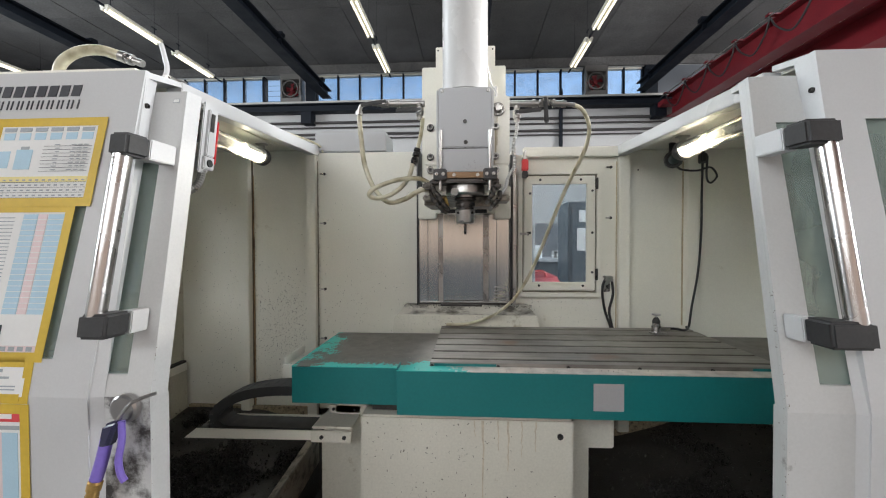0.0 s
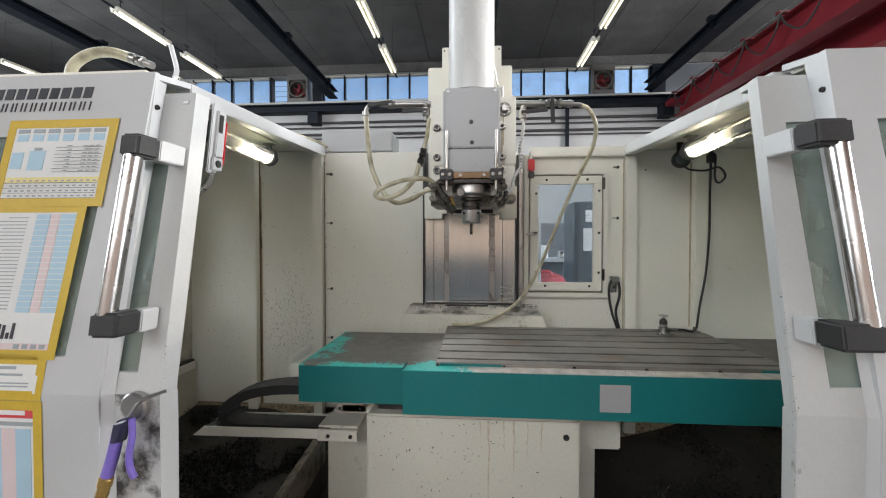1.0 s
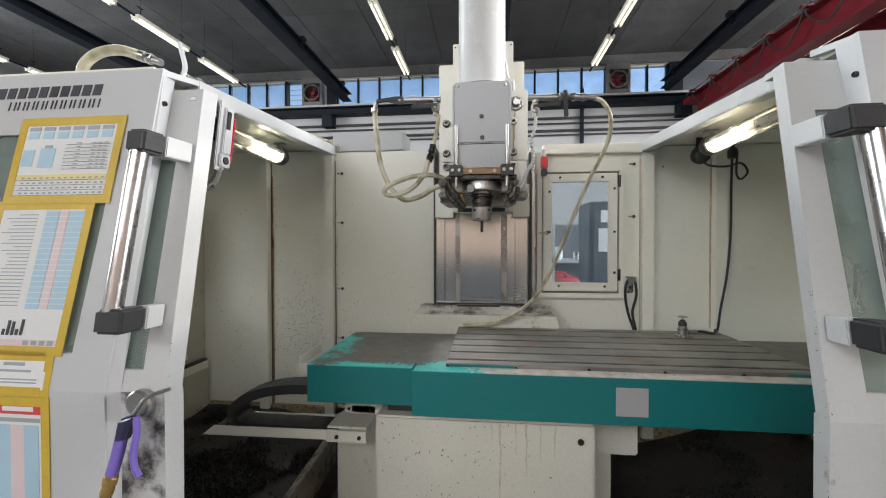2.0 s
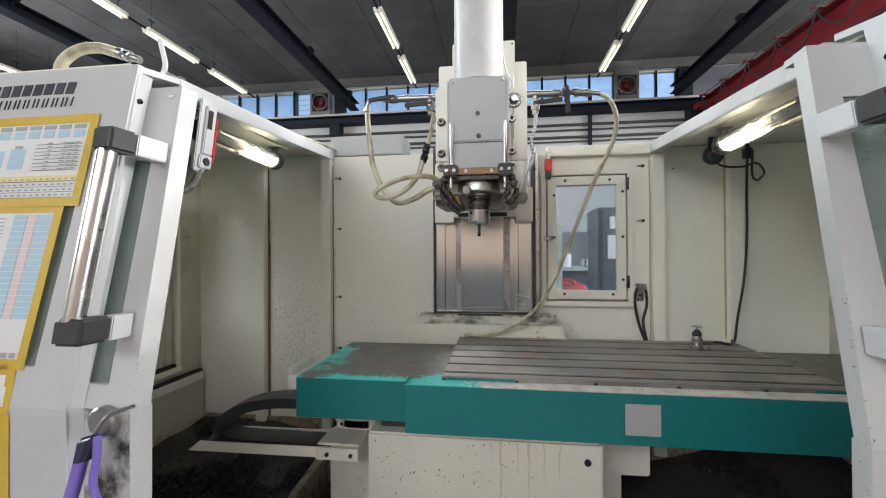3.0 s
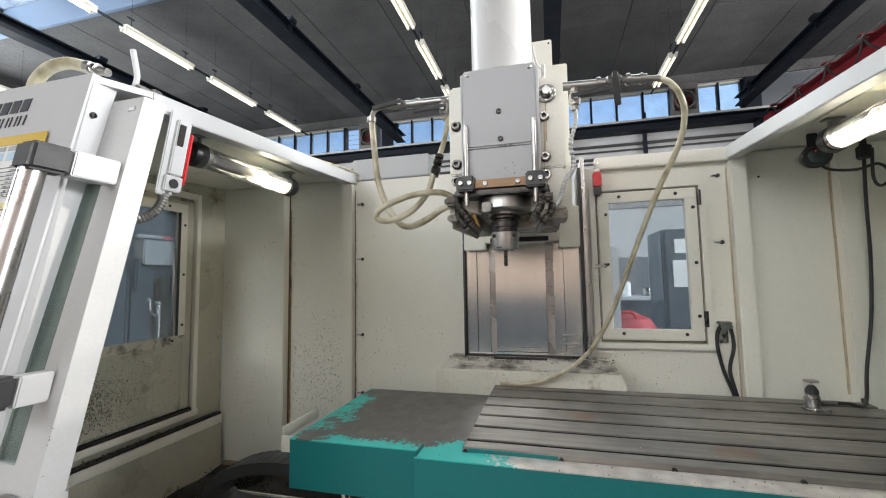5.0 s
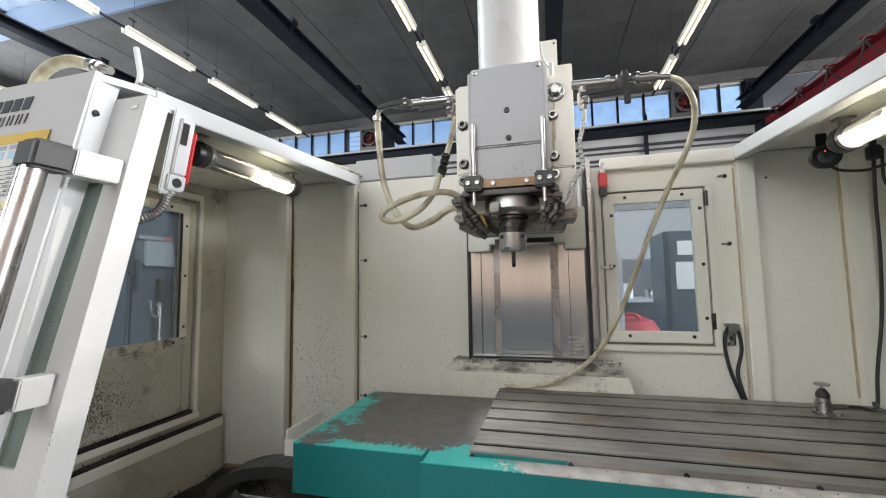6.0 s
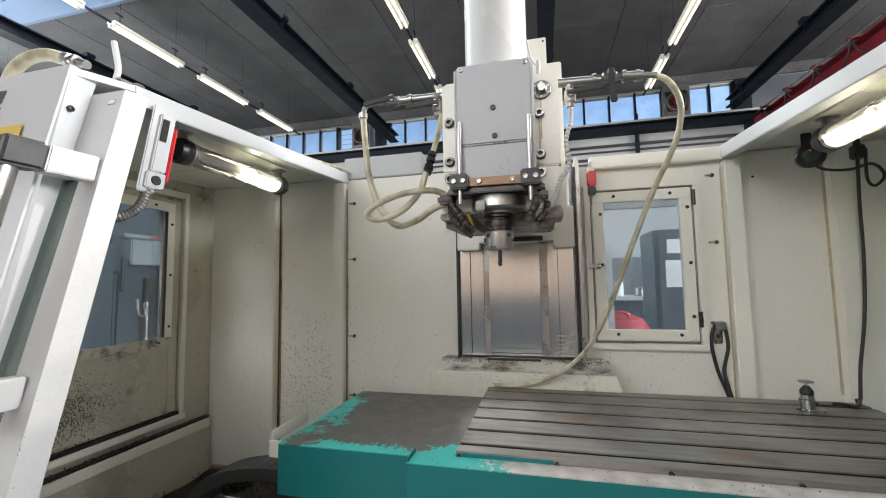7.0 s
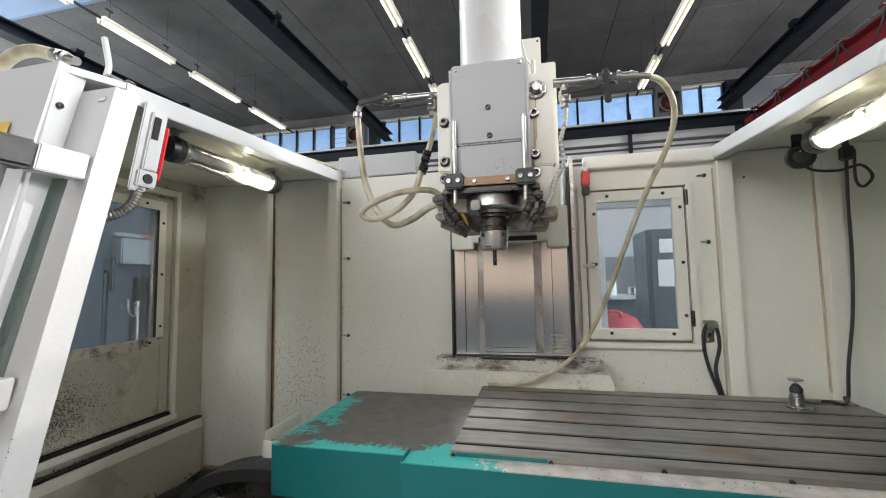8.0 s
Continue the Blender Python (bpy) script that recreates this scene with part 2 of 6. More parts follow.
def hose_material():
    m, nt, N, L, b = nodes_of("yellowed_clear_hose")
    b.inputs["Base Color"].default_value = (0.60, 0.55, 0.38, 1)
    b.inputs["Roughness"].default_value = 0.28
    b.inputs["Transmission Weight"].default_value = 0.25
    tc = N.new("ShaderNodeTexCoord")
    ns = N.new("ShaderNodeTexNoise")
    ns.inputs["Scale"].default_value, ns.inputs["Detail"].default_value = 22, 5
    L.new(tc.outputs["Object"], ns.inputs["Vector"])
    rp = N.new("ShaderNodeValToRGB")
    rp.color_ramp.elements[0].position, rp.color_ramp.elements[0].color = 0.30, (0.30, 0.25, 0.14, 1)
    rp.color_ramp.elements[1].position, rp.color_ramp.elements[1].color = 0.55, (0.66, 0.62, 0.46, 1)
    L.new(ns.outputs["Fac"], rp.inputs["Fac"])
    L.new(rp.outputs["Color"], b.inputs["Base Color"])
    return m


HOSE = hose_material()


def worn_lit_teal(name, x_edge, x_sign, y_edge, x_soft=6.0, y_soft=11.0, bright=1.0):
    """Teal paint rubbed down to grey metal: paint is left along the outer end and the front edge. The teal holds the
    light from above.
    """
    m, nt, N, L, b = nodes_of(name)
    tc = N.new("ShaderNodeTexCoord")
    sp = N.new("ShaderNodeSeparateXYZ")
    L.new(tc.outputs["Object"], sp.inputs[0])

    def lin(src, off, k):
        n = N.new("ShaderNodeMath")
        n.operation = "MULTIPLY_ADD"
        n.inputs[1].default_value, n.inputs[2].default_value = k, -off * k
        L.new(src, n.inputs[0])
        return n.outputs[0]

    mn = N.new("ShaderNodeMath")
    mn.operation = "MINIMUM"
    L.new(lin(sp.outputs["X"], x_edge, x_soft * x_sign), mn.inputs[0])
    L.new(lin(sp.outputs["Y"], y_edge, y_soft), mn.inputs[1])
    n1 = N.new("ShaderNodeTexNoise")
    n1.inputs["Scale"].default_value, n1.inputs["Detail"].default_value, n1.inputs["Roughness"].default_value = 7, 12, 0.75
    n2 = N.new("ShaderNodeTexNoise")
    n2.inputs["Scale"].default_value, n2.inputs["Detail"].default_value = 30, 6
    for n in (n1, n2):
        L.new(tc.outputs["Object"], n.inputs["Vector"])
    a = N.new("ShaderNodeMath")
    a.operation = "MULTIPLY_ADD"
    a.inputs[1].default_value = 3.4
    L.new(n1.outputs["Fac"], a.inputs[0])
    L.new(mn.outputs[0], a.inputs[2])
    n3 = N.new("ShaderNodeTexNoise")
    n3.inputs["Scale"].default_value, n3.inputs["Detail"].default_value, n3.inputs["Roughness"].default_value = 95, 4, 0.7
    L.new(tc.outputs["Object"], n3.inputs["Vector"])
    sp3 = N.new("ShaderNodeMath")
    sp3.operation = "MULTIPLY_ADD"
    sp3.inputs[1].default_value = 1.5
    L.new(n3.outputs["Fac"], sp3.inputs[0])
    L.new(a.outputs[0], sp3.inputs[2])
    st = N.new("ShaderNodeMapRange")
    st.inputs["From Min"].default_value, st.inputs["From Max"].default_value = 2.36, 2.44
    L.new(sp3.outputs[0], st.inputs["Value"])
    bare = N.new("ShaderNodeValToRGB")
    bare.color_ramp.elements[0].position, bare.color_ramp.elements[0].color = 0.3, (0.105 * bright, 0.097 * bright, 0.09 * bright, 1)
    bare.color_ramp.elements[1].position, bare.color_ramp.elements[1].color = 0.72, (0.165 * bright, 0.153 * bright, 0.142 * bright, 1)
    L.new(n2.outputs["Fac"], bare.inputs["Fac"])
    mx = N.new("ShaderNodeMix")
    mx.data_type = "RGBA"
    # same teal as the sheet fronts, painted lighter for the light on top
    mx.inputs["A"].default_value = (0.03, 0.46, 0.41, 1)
    L.new(st.outputs["Result"], mx.inputs["Factor"])
    L.new(bare.outputs["Color"], mx.inputs["B"])
    L.new(mx.outputs["Result"], b.inputs["Base Color"])
    mt = N.new("ShaderNodeMath")
    mt.operation = "MULTIPLY"
    mt.inputs[1].default_value = 0.55
    L.new(st.outputs["Result"], mt.inputs[0])
    L.new(mt.outputs[0], b.inputs["Metallic"])
    b.inputs["Roughness"].default_value = 0.42
    bp = N.new("ShaderNodeBump")
    bp.inputs["Strength"].default_value, bp.inputs["Distance"].default_value = 0.25, 0.001
    bp.invert = True
    L.new(a.outputs[0], bp.inputs["Height"])
    L.new(bp.outputs["Normal"], b.inputs["Normal"])
    return m


WORN_LEFT = worn_lit_teal("worn_teal_cover", -0.455, 1, 1.225)
WORN_RIGHT = worn_lit_teal("worn_teal_cover_far", 1.30, -1, 1.20)
WORN_FLANGE = worn_lit_teal("worn_teal_flange", 0.03, 1, 1.0, 9.0, 40.0, 4.8)


def table_steel():
    """Ground table steel: fine scratches along the table, grey stains, a few rusty spots."""
    m, nt, N, L, b = nodes_of("ground_table_steel")
    tc = N.new("ShaderNodeTexCoord")
    mp = N.new("ShaderNodeMapping")
    mp.inputs["Scale"].default_value = (0.12, 1, 1)
    L.new(tc.outputs["Object"], mp.inputs["Vector"])
    s = N.new("ShaderNodeTexNoise")
    s.inputs["Scale"].default_value, s.inputs["Detail"].default_value = 70, 6
    L.new(mp.outputs["Vector"], s.inputs["Vector"])
    g = N.new("ShaderNodeTexNoise")
    g.inputs["Scale"].default_value, g.inputs["Detail"].default_value = 7, 7
    L.new(tc.outputs["Object"], g.inputs["Vector"])
    ad = N.new("ShaderNodeMath")
    ad.operation = "MULTIPLY_ADD"
    ad.inputs[1].default_value = 0.5
    L.new(s.outputs["Fac"], ad.inputs[0])
    L.new(g.outputs["Fac"], ad.inputs[2])
    rp = N.new("ShaderNodeValToRGB")
    rp.color_ramp.elements[0].position, rp.color_ramp.elements[0].color = 0.5, (0.15, 0.138, 0.128, 1)
    rp.color_ramp.elements[1].position, rp.color_ramp.elements[1].color = 1.0, (0.38, 0.355, 0.33, 1)
    L.new(ad.outputs[0], rp.inputs["Fac"])
    r = N.new("ShaderNodeTexNoise")
    r.inputs["Scale"].default_value, r.inputs["Detail"].default_value = 4.3, 9
    L.new(tc.outputs["Object"], r.inputs["Vector"])
    rr = N.new("ShaderNodeMapRange")
    rr.inputs["From Min"].default_value, rr.inputs["From Max"].default_value, rr.inputs["To Max"].default_value = 0.70, 0.78, 0.5
    L.new(r.outputs["Fac"], rr.inputs["Value"])
    mx = N.new("ShaderNodeMix")
    mx.data_type = "RGBA"
    mx.inputs["B"].default_value = (0.22, 0.10, 0.05, 1)
    L.new(rr.outputs["Result"], mx.inputs["Factor"])
    L.new(rp.outputs["Color"], mx.inputs["A"])
    # a rusty ring left by a part
    ds = N.new("ShaderNodeVectorMath")
    ds.operation = "DISTANCE"
    ds.inputs[1].default_value = (0.185, 1.425, 1.07)
    L.new(tc.outputs["Object"], ds.inputs[0])
    wob = N.new("ShaderNodeMath")
    wob.operation = "MULTIPLY_ADD"
    wob.inputs[1].default_value = 0.07
    L.new(g.outputs["Fac"], wob.inputs[0])
    L.new(ds.outputs["Value"], wob.inputs[2])
    ring_fac = N.new("ShaderNodeMapRange")
    ring_fac.inputs["From Min"].default_value, ring_fac.inputs["From Max"].default_value = 0.072, 0.045
    ring_fac.inputs["To Min"].default_value, ring_fac.inputs["To Max"].default_value = 0.0, 0.5
    L.new(wob.outputs[0], ring_fac.inputs["Value"])
    mx2 = N.new("ShaderNodeMix")
    mx2.data_type = "RGBA"
    mx2.inputs["B"].default_value = (0.26, 0.12, 0.055, 1)
    L.new(ring_fac.outputs["Result"], mx2.inputs["Factor"])
    L.new(mx.outputs["Result"], mx2.inputs["A"])
    L.new(mx2.outputs["Result"], b.inputs["Base Color"])
    b.inputs["Metallic"].default_value = 0.75
    ro = N.new("ShaderNodeMapRange")
    ro.inputs["To Min"].default_value, ro.inputs["To Max"].default_value = 0.34, 0.56
    L.new(g.outputs["Fac"], ro.inputs["Value"])
    L.new(ro.outputs["Result"], b.inputs["Roughness"])
    bp = N.new("ShaderNodeBump")
    bp.inputs["Strength"].default_value, bp.inputs["Distance"].default_value = 0.12, 0.001
    L.new(s.outputs["Fac"], bp.inputs["Height"])
    L.new(bp.outputs["Normal"], b.inputs["Normal"])
    return m


TABLE = table_steel()


# ---- mesh helpers ----
def box(bm, x0, x1, y0, y1, z0, z1):
    v = [bm.verts.new((x, y, z)) for z in (z0, z1) for y in (y0, y1) for x in (x0, x1)]
    for f in ((0, 2, 3, 1), (4, 5, 7, 6), (0, 1, 5, 4), (2, 6, 7, 3), (0, 4, 6, 2), (1, 3, 7, 5)):
        bm.faces.new([v[i] for i in f])
    return v


def hexa(bm, lower, upper):
    """A block from four lower and four upper corners, both counter-clockwise from above."""
    a = [bm.verts.new(p) for p in lower]
    b = [bm.verts.new(p) for p in upper]
    bm.faces.new(a[::-1])
    bm.faces.new(b)
    for i in range(4):
        j = (i + 1) % 4
        bm.faces.new((a[i], a[j], b[j], b[i]))


def prism(bm, pts, shift):
    """A polygon pushed along shift."""
    s = Vector(shift)
    a = [bm.verts.new(p) for p in pts]
    b = [bm.verts.new(Vector(p) + s) for p in pts]
    bm.faces.new(a[::-1])
    bm.faces.new(b)
    for i in range(len(a)):
        j = (i + 1) % len(a)
        bm.faces.new((a[i], a[j], b[j], b[i]))


def bev(bm, width=0.002, seg=2):
    bmesh.ops.recalc_face_normals(bm, faces=bm.faces)
    e = [e for e in bm.edges if len(e.link_faces) == 2 and e.calc_face_angle(0) > 0.5]
    bmesh.ops.bevel(bm, geom=e, offset=width, segments=seg, affect="EDGES", clamp_overlap=True)


def ring(p, t, r, n, up=None):
    t = Vector(t).normalized()
    u = t.orthogonal().normalized() if up is None else (Vector(up) - t * Vector(up).dot(t)).normalized()
    w = t.cross(u)
    return [Vector(p) + r * (math.cos(2 * math.pi * i / n) * u + math.sin(2 * math.pi * i / n) * w) for i in range(n)]


def lathe(bm, p0, axis, profile, n=24):
    """Turned form: profile is (distance along the axis, radius)."""
    ax = Vector(axis).normalized()
    prev = None
    first = last = None
    for h, r in profile:
        vs = [bm.verts.new(q) for q in ring(Vector(p0) + ax * h, ax, max(r, 1e-4), n)]
        if prev:
            for i in range(n):
                j = (i + 1) % n
                bm.faces.new((prev[i], prev[j], vs[j], vs[i]))
        else:
            first = vs
        prev = last = vs
    bm.faces.new(first[::-1])
    bm.faces.new(last)


def cyl(bm, p0, p1, r, n=20, r1=None, chamfer=0.0):
    d = Vector(p1) - Vector(p0)
    h = d.length
    r1 = r if r1 is None else r1
    if chamfer:
        lathe(bm, p0, d, [(0, r - chamfer), (chamfer, r), (h - chamfer, r1), (h, r1 - chamfer)], n)
    else:
        lathe(bm, p0, d, [(0, r), (h, r1)], n)


def spline(pts, k=8):
    """A smooth line through the points."""
    p = [Vector(q) for q in pts]
    p = [p[0] * 2 - p[1]] + p + [p[-1] * 2 - p[-2]]
    out = []
    for i in range(1, len(p) - 2):
        a, b, c, d = p[i - 1:i + 3]
        for j in range(k):
            t = j / k
            out.append(0.5 * (2 * b + (c - a) * t + (2 * a - 5 * b + 4 * c - d) * t * t + (3 * b - a - 3 * c + d) * t ** 3))
    return out + [p[-2]]


def tube(bm, pts, r, n=10, k=8, ribs=0.0):
    line = spline(pts, k) if k > 1 else [Vector(q) for q in pts]
    t = line[1] - line[0]
    u = t.normalized().orthogonal()
    prev = first = None
    for i, p in enumerate(line):
        t = (line[min(i + 1, len(line) - 1)] - line[max(i - 1, 0)]).normalized()
        u = (u - t * u.dot(t)).normalized()
        rr = r * (1 + (ribs if i % 2 else 0))
        vs = [bm.verts.new(q) for q in ring(p, t, rr, n, u)]
        if prev:
            for a in range(n):
                b = (a + 1) % n
                bm.faces.new((prev[a], prev[b], vs[b], vs[a]))
        else:
            first = vs
        prev = vs
    bm.faces.new(first[::-1])
    bm.faces.new(prev)


def ball(bm, p, r, n=12):
    lathe(bm, Vector(p) - Vector((0, 0, r)), (0, 0, 1), [(r - r * math.cos(math.pi * i / 8), r * math.sin(math.pi * i / 8)) for i in range(9)], n)


def bm_new():
    return bmesh.new()


def link(name, bm, material, smooth=True, recalc=True):
    if recalc:
        bmesh.ops.recalc_face_normals(bm, faces=bm.faces)
    me = bpy.data.meshes.new(name)
    bm.to_mesh(me)
    bm.free()
    me.materials.append(material)
    if smooth:
        me.shade_smooth()
        me.set_sharp_from_angle(angle=radians(32))
    return new(name, me)


def part(name, bm, material, parent, label="", smooth=True):
    ob = link(name, bm, material, smooth)
    ob.parent = parent
    ob.matrix_parent_inverse = Matrix.Translation(-parent.location)
    return tagged(ob, label)


def thing(name, at, label, category, group="", kind=""):
    ob = new(name)
    ob.empty_display_size = 0.05
    ob.location = at
    return tagged(ob, label, category, group, kind)


def single(name, bm, material, label, category="", group="", kind="", smooth=True):
    return tagged(link(name, bm, material, smooth), label, category, group, kind)


def boxes(*bs, bevel=0.0, seg=2):
    bm = bm_new()
    for b in bs:
        box(bm, *b)
    if bevel:
        bev(bm, bevel, seg)
    return bm


def rods(*cs, n=16, chamfer=0.0):
    bm = bm_new()
    for p0, p1, r in cs:
        cyl(bm, p0, p1, r, n, chamfer=chamfer)
    return bm


def pieces(name, material, parent, *bs, bevel=0.0, label=""):
    """Several boxes, each a part of its own."""
    return [part(name, boxes(b, bevel=bevel), material, parent, label) for b in bs]


def screw(parent, p, axis, r=0.006, material=None, name="screw"):
    bm = bm_new()
    lathe(bm, p, axis, [(-0.004, r), (r * 0.5, r), (r * 0.75, r * 0.8), (r * 0.75, r * 0.5), (r * 0.3, r * 0.45)], 14)
    return part(name, bm, material or DARK_STEEL, parent)

# ---- the hall ----
FAR, CEIL = 9.6, 5.65
single("floor", boxes((-11, 9.6, -5.5, FAR, -0.2, 0.0)), HALL_FLOOR, "grey painted concrete hall floor", "floor", kind="structure", smooth=False)


def far_wall():
    root = thing("wall_north", (0, FAR, 0), "white far hall wall with a grey dado", "wall", kind="structure")
    part("plaster", boxes((-11, 9.6, FAR, FAR + 0.25, 1.84, 4.76), (-11, 9.6, FAR, FAR + 0.25, 5.43, 5.9)), HALL_WALL, root)
    part("pier", boxes((4.345, 6.47, FAR, FAR + 0.25, 4.76, 5.43)), DADO, root, "dark painted pier between the windows")
    part("dado", boxes((-11, 9.6, FAR - 0.01, FAR + 0.25, 0, 1.84)), DADO, root)
    part("ledge", boxes((-11, 9.6, FAR - 0.16, FAR - 0.004, 4.665, 4.755), bevel=0.01), CONCRETE, root)
    part("lintel", boxes((-11, 9.6, FAR - 0.06, FAR - 0.004, 5.435, 5.64)), WOODWOOL, root)


far_wall()


def clerestory(x0, x1, n):
    root = thing("window_1", (x0, FAR, 4.76), "band of narrow high windows with thin dark mullions", "window", "hall windows", "structure")
    w = (x1 - x0) / n
    for i in range(n):
        a, b = x0 + i * w, x0 + (i + 1) * w
        p = part("pane", boxes((a + 0.022, b - 0.022, FAR + 0.10, FAR + 0.106, 4.79, 5.40)), SKY_GLASS, root, smooth=False)
        p.visible_shadow = False
    for i in range(n + 1):
        x = x0 + i * w
        part("mullion", boxes((x - 0.02, x + 0.02, FAR + 0.05, FAR + 0.15, 4.762, 5.428)), BEAM, root)
    part("rail", boxes((x0 + 0.02, x1 - 0.02, FAR + 0.06, FAR + 0.14, 5.40, 5.428), (x0 + 0.02, x1 - 0.02, FAR + 0.06, FAR + 0.14, 4.762, 4.79)), LAMP_BODY, root)


clerestory(-10.9, -4.95, 12)
clerestory(-3.62, 2.72, 12)
clerestory(3.2, 4.05, 2)
clerestory(6.5, 9.5, 6)


def louvre():
    root = thing("window_2", (-4.72, FAR, 4.76), "high window with glass louvre slats tilted open", "window", kind="structure")
    for i in range(5):
        z = 4.83 + i * 0.125
        bm = bm_new()
        hexa(bm, [(-4.92, FAR + 0.05, z), (-4.47, FAR + 0.05, z), (-4.47, FAR + 0.16, z + 0.05), (-4.92, FAR + 0.16, z + 0.05)],
             [(-4.92, FAR + 0.05, z + 0.006), (-4.47, FAR + 0.05, z + 0.006), (-4.47, FAR + 0.16, z + 0.056), (-4.92, FAR + 0.16, z + 0.056)])
        part("slat", bm, SKY_GLASS, root, smooth=False).visible_shadow = False
    part("frame", boxes((-4.93, -4.9, FAR + 0.02, FAR + 0.2, 4.76, 5.43), (-4.49, -4.45, FAR + 0.02, FAR + 0.2, 4.76, 5.43)), BEAM, root)


louvre()


def fan(x):
    root = thing("wall_fan", (x, FAR, 4.76), "round extractor fan with dark red blades in a grey housing", "fan", "hall fans")
    part("housing", boxes((x - 0.25, x - 0.205, FAR - 0.1, FAR + 0.2, 4.757, 5.43), (x + 0.205, x + 0.25, FAR - 0.1, FAR + 0.2, 4.757, 5.43),
                          (x - 0.205, x + 0.205, FAR - 0.1, FAR + 0.2, 5.3, 5.43), (x - 0.205, x + 0.205, FAR - 0.1, FAR + 0.2, 4.757, 4.86), (x - 0.205, x + 0.205, FAR + 0.14, FAR + 0.2, 4.86, 5.3)), surf("fan_housing_grey", (0.13, 0.125, 0.12), 0.5), root)
    bm = bm_new()
    pts = [(x + 0.185 * math.cos(a), FAR - 0.11, 5.08 + 0.185 * math.sin(a)) for a in [i * math.pi / 12 for i in range(25)]]
    tube(bm, pts, 0.016, 8, 1)
    part("ring", bm, MATS["fan_housing_grey"], root)
    for i in range(5):
        a = i * 2 * math.pi / 5 + 0.4
        bm = bm_new()
        c, s = math.cos(a), math.sin(a)

        def at(r, w, y):
            return (x + r * c - w * s, FAR + y, 5.08 + r * s + w * c)

        hexa(bm, [at(0.04, -0.02, 0.0), at(0.165, -0.055, 0.0), at(0.165, 0.055, 0.05), at(0.04, 0.02, 0.03)],
             [at(0.04, -0.02, 0.008), at(0.165, -0.055, 0.008), at(0.165, 0.055, 0.058), at(0.04, 0.02, 0.038)])
        part("blade", bm, CRANE_RED, root)
    part("hub", rods(((x, FAR - 0.04, 5.08), (x, FAR + 0.1, 5.08), 0.045)), CRANE_RED, root)


fan(-4.2)
fan(2.96)
single("post", boxes((-3.85, -3.62, FAR - 0.05, FAR + 0.2, 4.757, 5.43)), BEAM, "dark steel post between the high windows", "post", kind="structure")
single("post", boxes((4.07, 4.34, FAR - 0.05, FAR + 0.2, 4.757, 5.43)), BEAM, "dark steel post between the high windows", "post", kind="structure")


def side_walls():
    # the west opening is unseen, added to go with the west lamp
    single("wall_west", boxes((-11.25, -11, -5.5, FAR + 0.25, 0, 2.3), (-11.25, -11, -5.5, FAR + 0.25, 5.1, 5.9), (-11.25, -11, -5.5, -1.0, 2.3, 5.1), (-11.25, -11, 5.4, FAR + 0.25, 2.3, 5.1)), HALL_WALL, "white hall side wall with a large window opening", "wall", kind="structure")
    single("wall_east", boxes((9.6, 9.85, -5.5, FAR + 0.25, 0, 2.3), (9.6, 9.85, -5.5, FAR + 0.25, 5.1, 5.9), (9.6, 9.85, -5.5, -2.0, 2.3, 5.1), (9.6, 9.85, 6.0, FAR + 0.25, 2.3, 5.1)), HALL_WALL, "white hall side wall with a large window opening", "wall", kind="structure")
    # unseen end wall: salmon and dark bands added for the slide covers' reflections
    single("wall_south", boxes((-11, 9.6, -5.75, -5.5, 1.12, 5.9)), SOUTH, "plain salmon-grey hall end wall", "wall", kind="structure")

    single("dado", boxes((-11, 9.6, -5.75, -5.49, 0, 1.12)), DADO, "grey-blue painted lower part of the end wall", "wall", kind="structure")


side_walls()


def ceiling():
    """Wood-wool boards in long rows, with a skylight strip left open across the hall."""
    bm = bm_new()
    for y0, y1 in ((-5.5, 2.3), (4.76, FAR + 0.25)):
        x = -11.0
        while x < 9.6:
            y = y0
            while y < y1 - 0.01:
                b = min(y + 2.5, y1)
                box(bm, x + 0.006, min(x + 1.244, 9.6), y + 0.006, b - 0.006, CEIL + random.uniform(0, 0.006), CEIL + 0.05)
                y = b
            x += 1.25
    single("ceiling", bm, WOODWOOL, "grey wood-wool board ceiling with dark joints", "ceiling", kind="structure", smooth=False)
    single("roof", boxes((-11, 9.6, -5.5, 2.3, CEIL + 0.052, CEIL + 0.2), (-11, 9.6, 4.76, FAR + 0.25, CEIL + 0.052, CEIL + 0.2)), BEAM, "dark roof deck above the boards", "roof", kind="structure")
    single("skylight_kerb", boxes((-11, 9.6, 4.70, 4.757, CEIL - 0.06, CEIL + 0.45), (-11, 9.6, 2.303, 2.36, CEIL - 0.06, CEIL + 0.45), bevel=0.008), surf("blue_grey_kerb", (0.16, 0.22, 0.32), 0.5), "blue-grey kerb round the skylight strip", "trim", kind="structure")
    root = thing("skylight", (0, 3.5, CEIL + 0.4), "glazed skylight strip with thin bars", "skylight", kind="structure")
    for i in range(17):
        x = -11 + i * 1.2
        p = part("pane", boxes((x + 0.03, x + 1.17, 2.37, 4.69, CEIL + 0.40, CEIL + 0.408)), SKY_GLASS, root, smooth=False)
        p.visible_shadow = False
        part("bar", boxes((x - 0.026, x + 0.026, 2.37, 4.69, CEIL + 0.36, CEIL + 0.43)), BEAM, root)


ceiling()


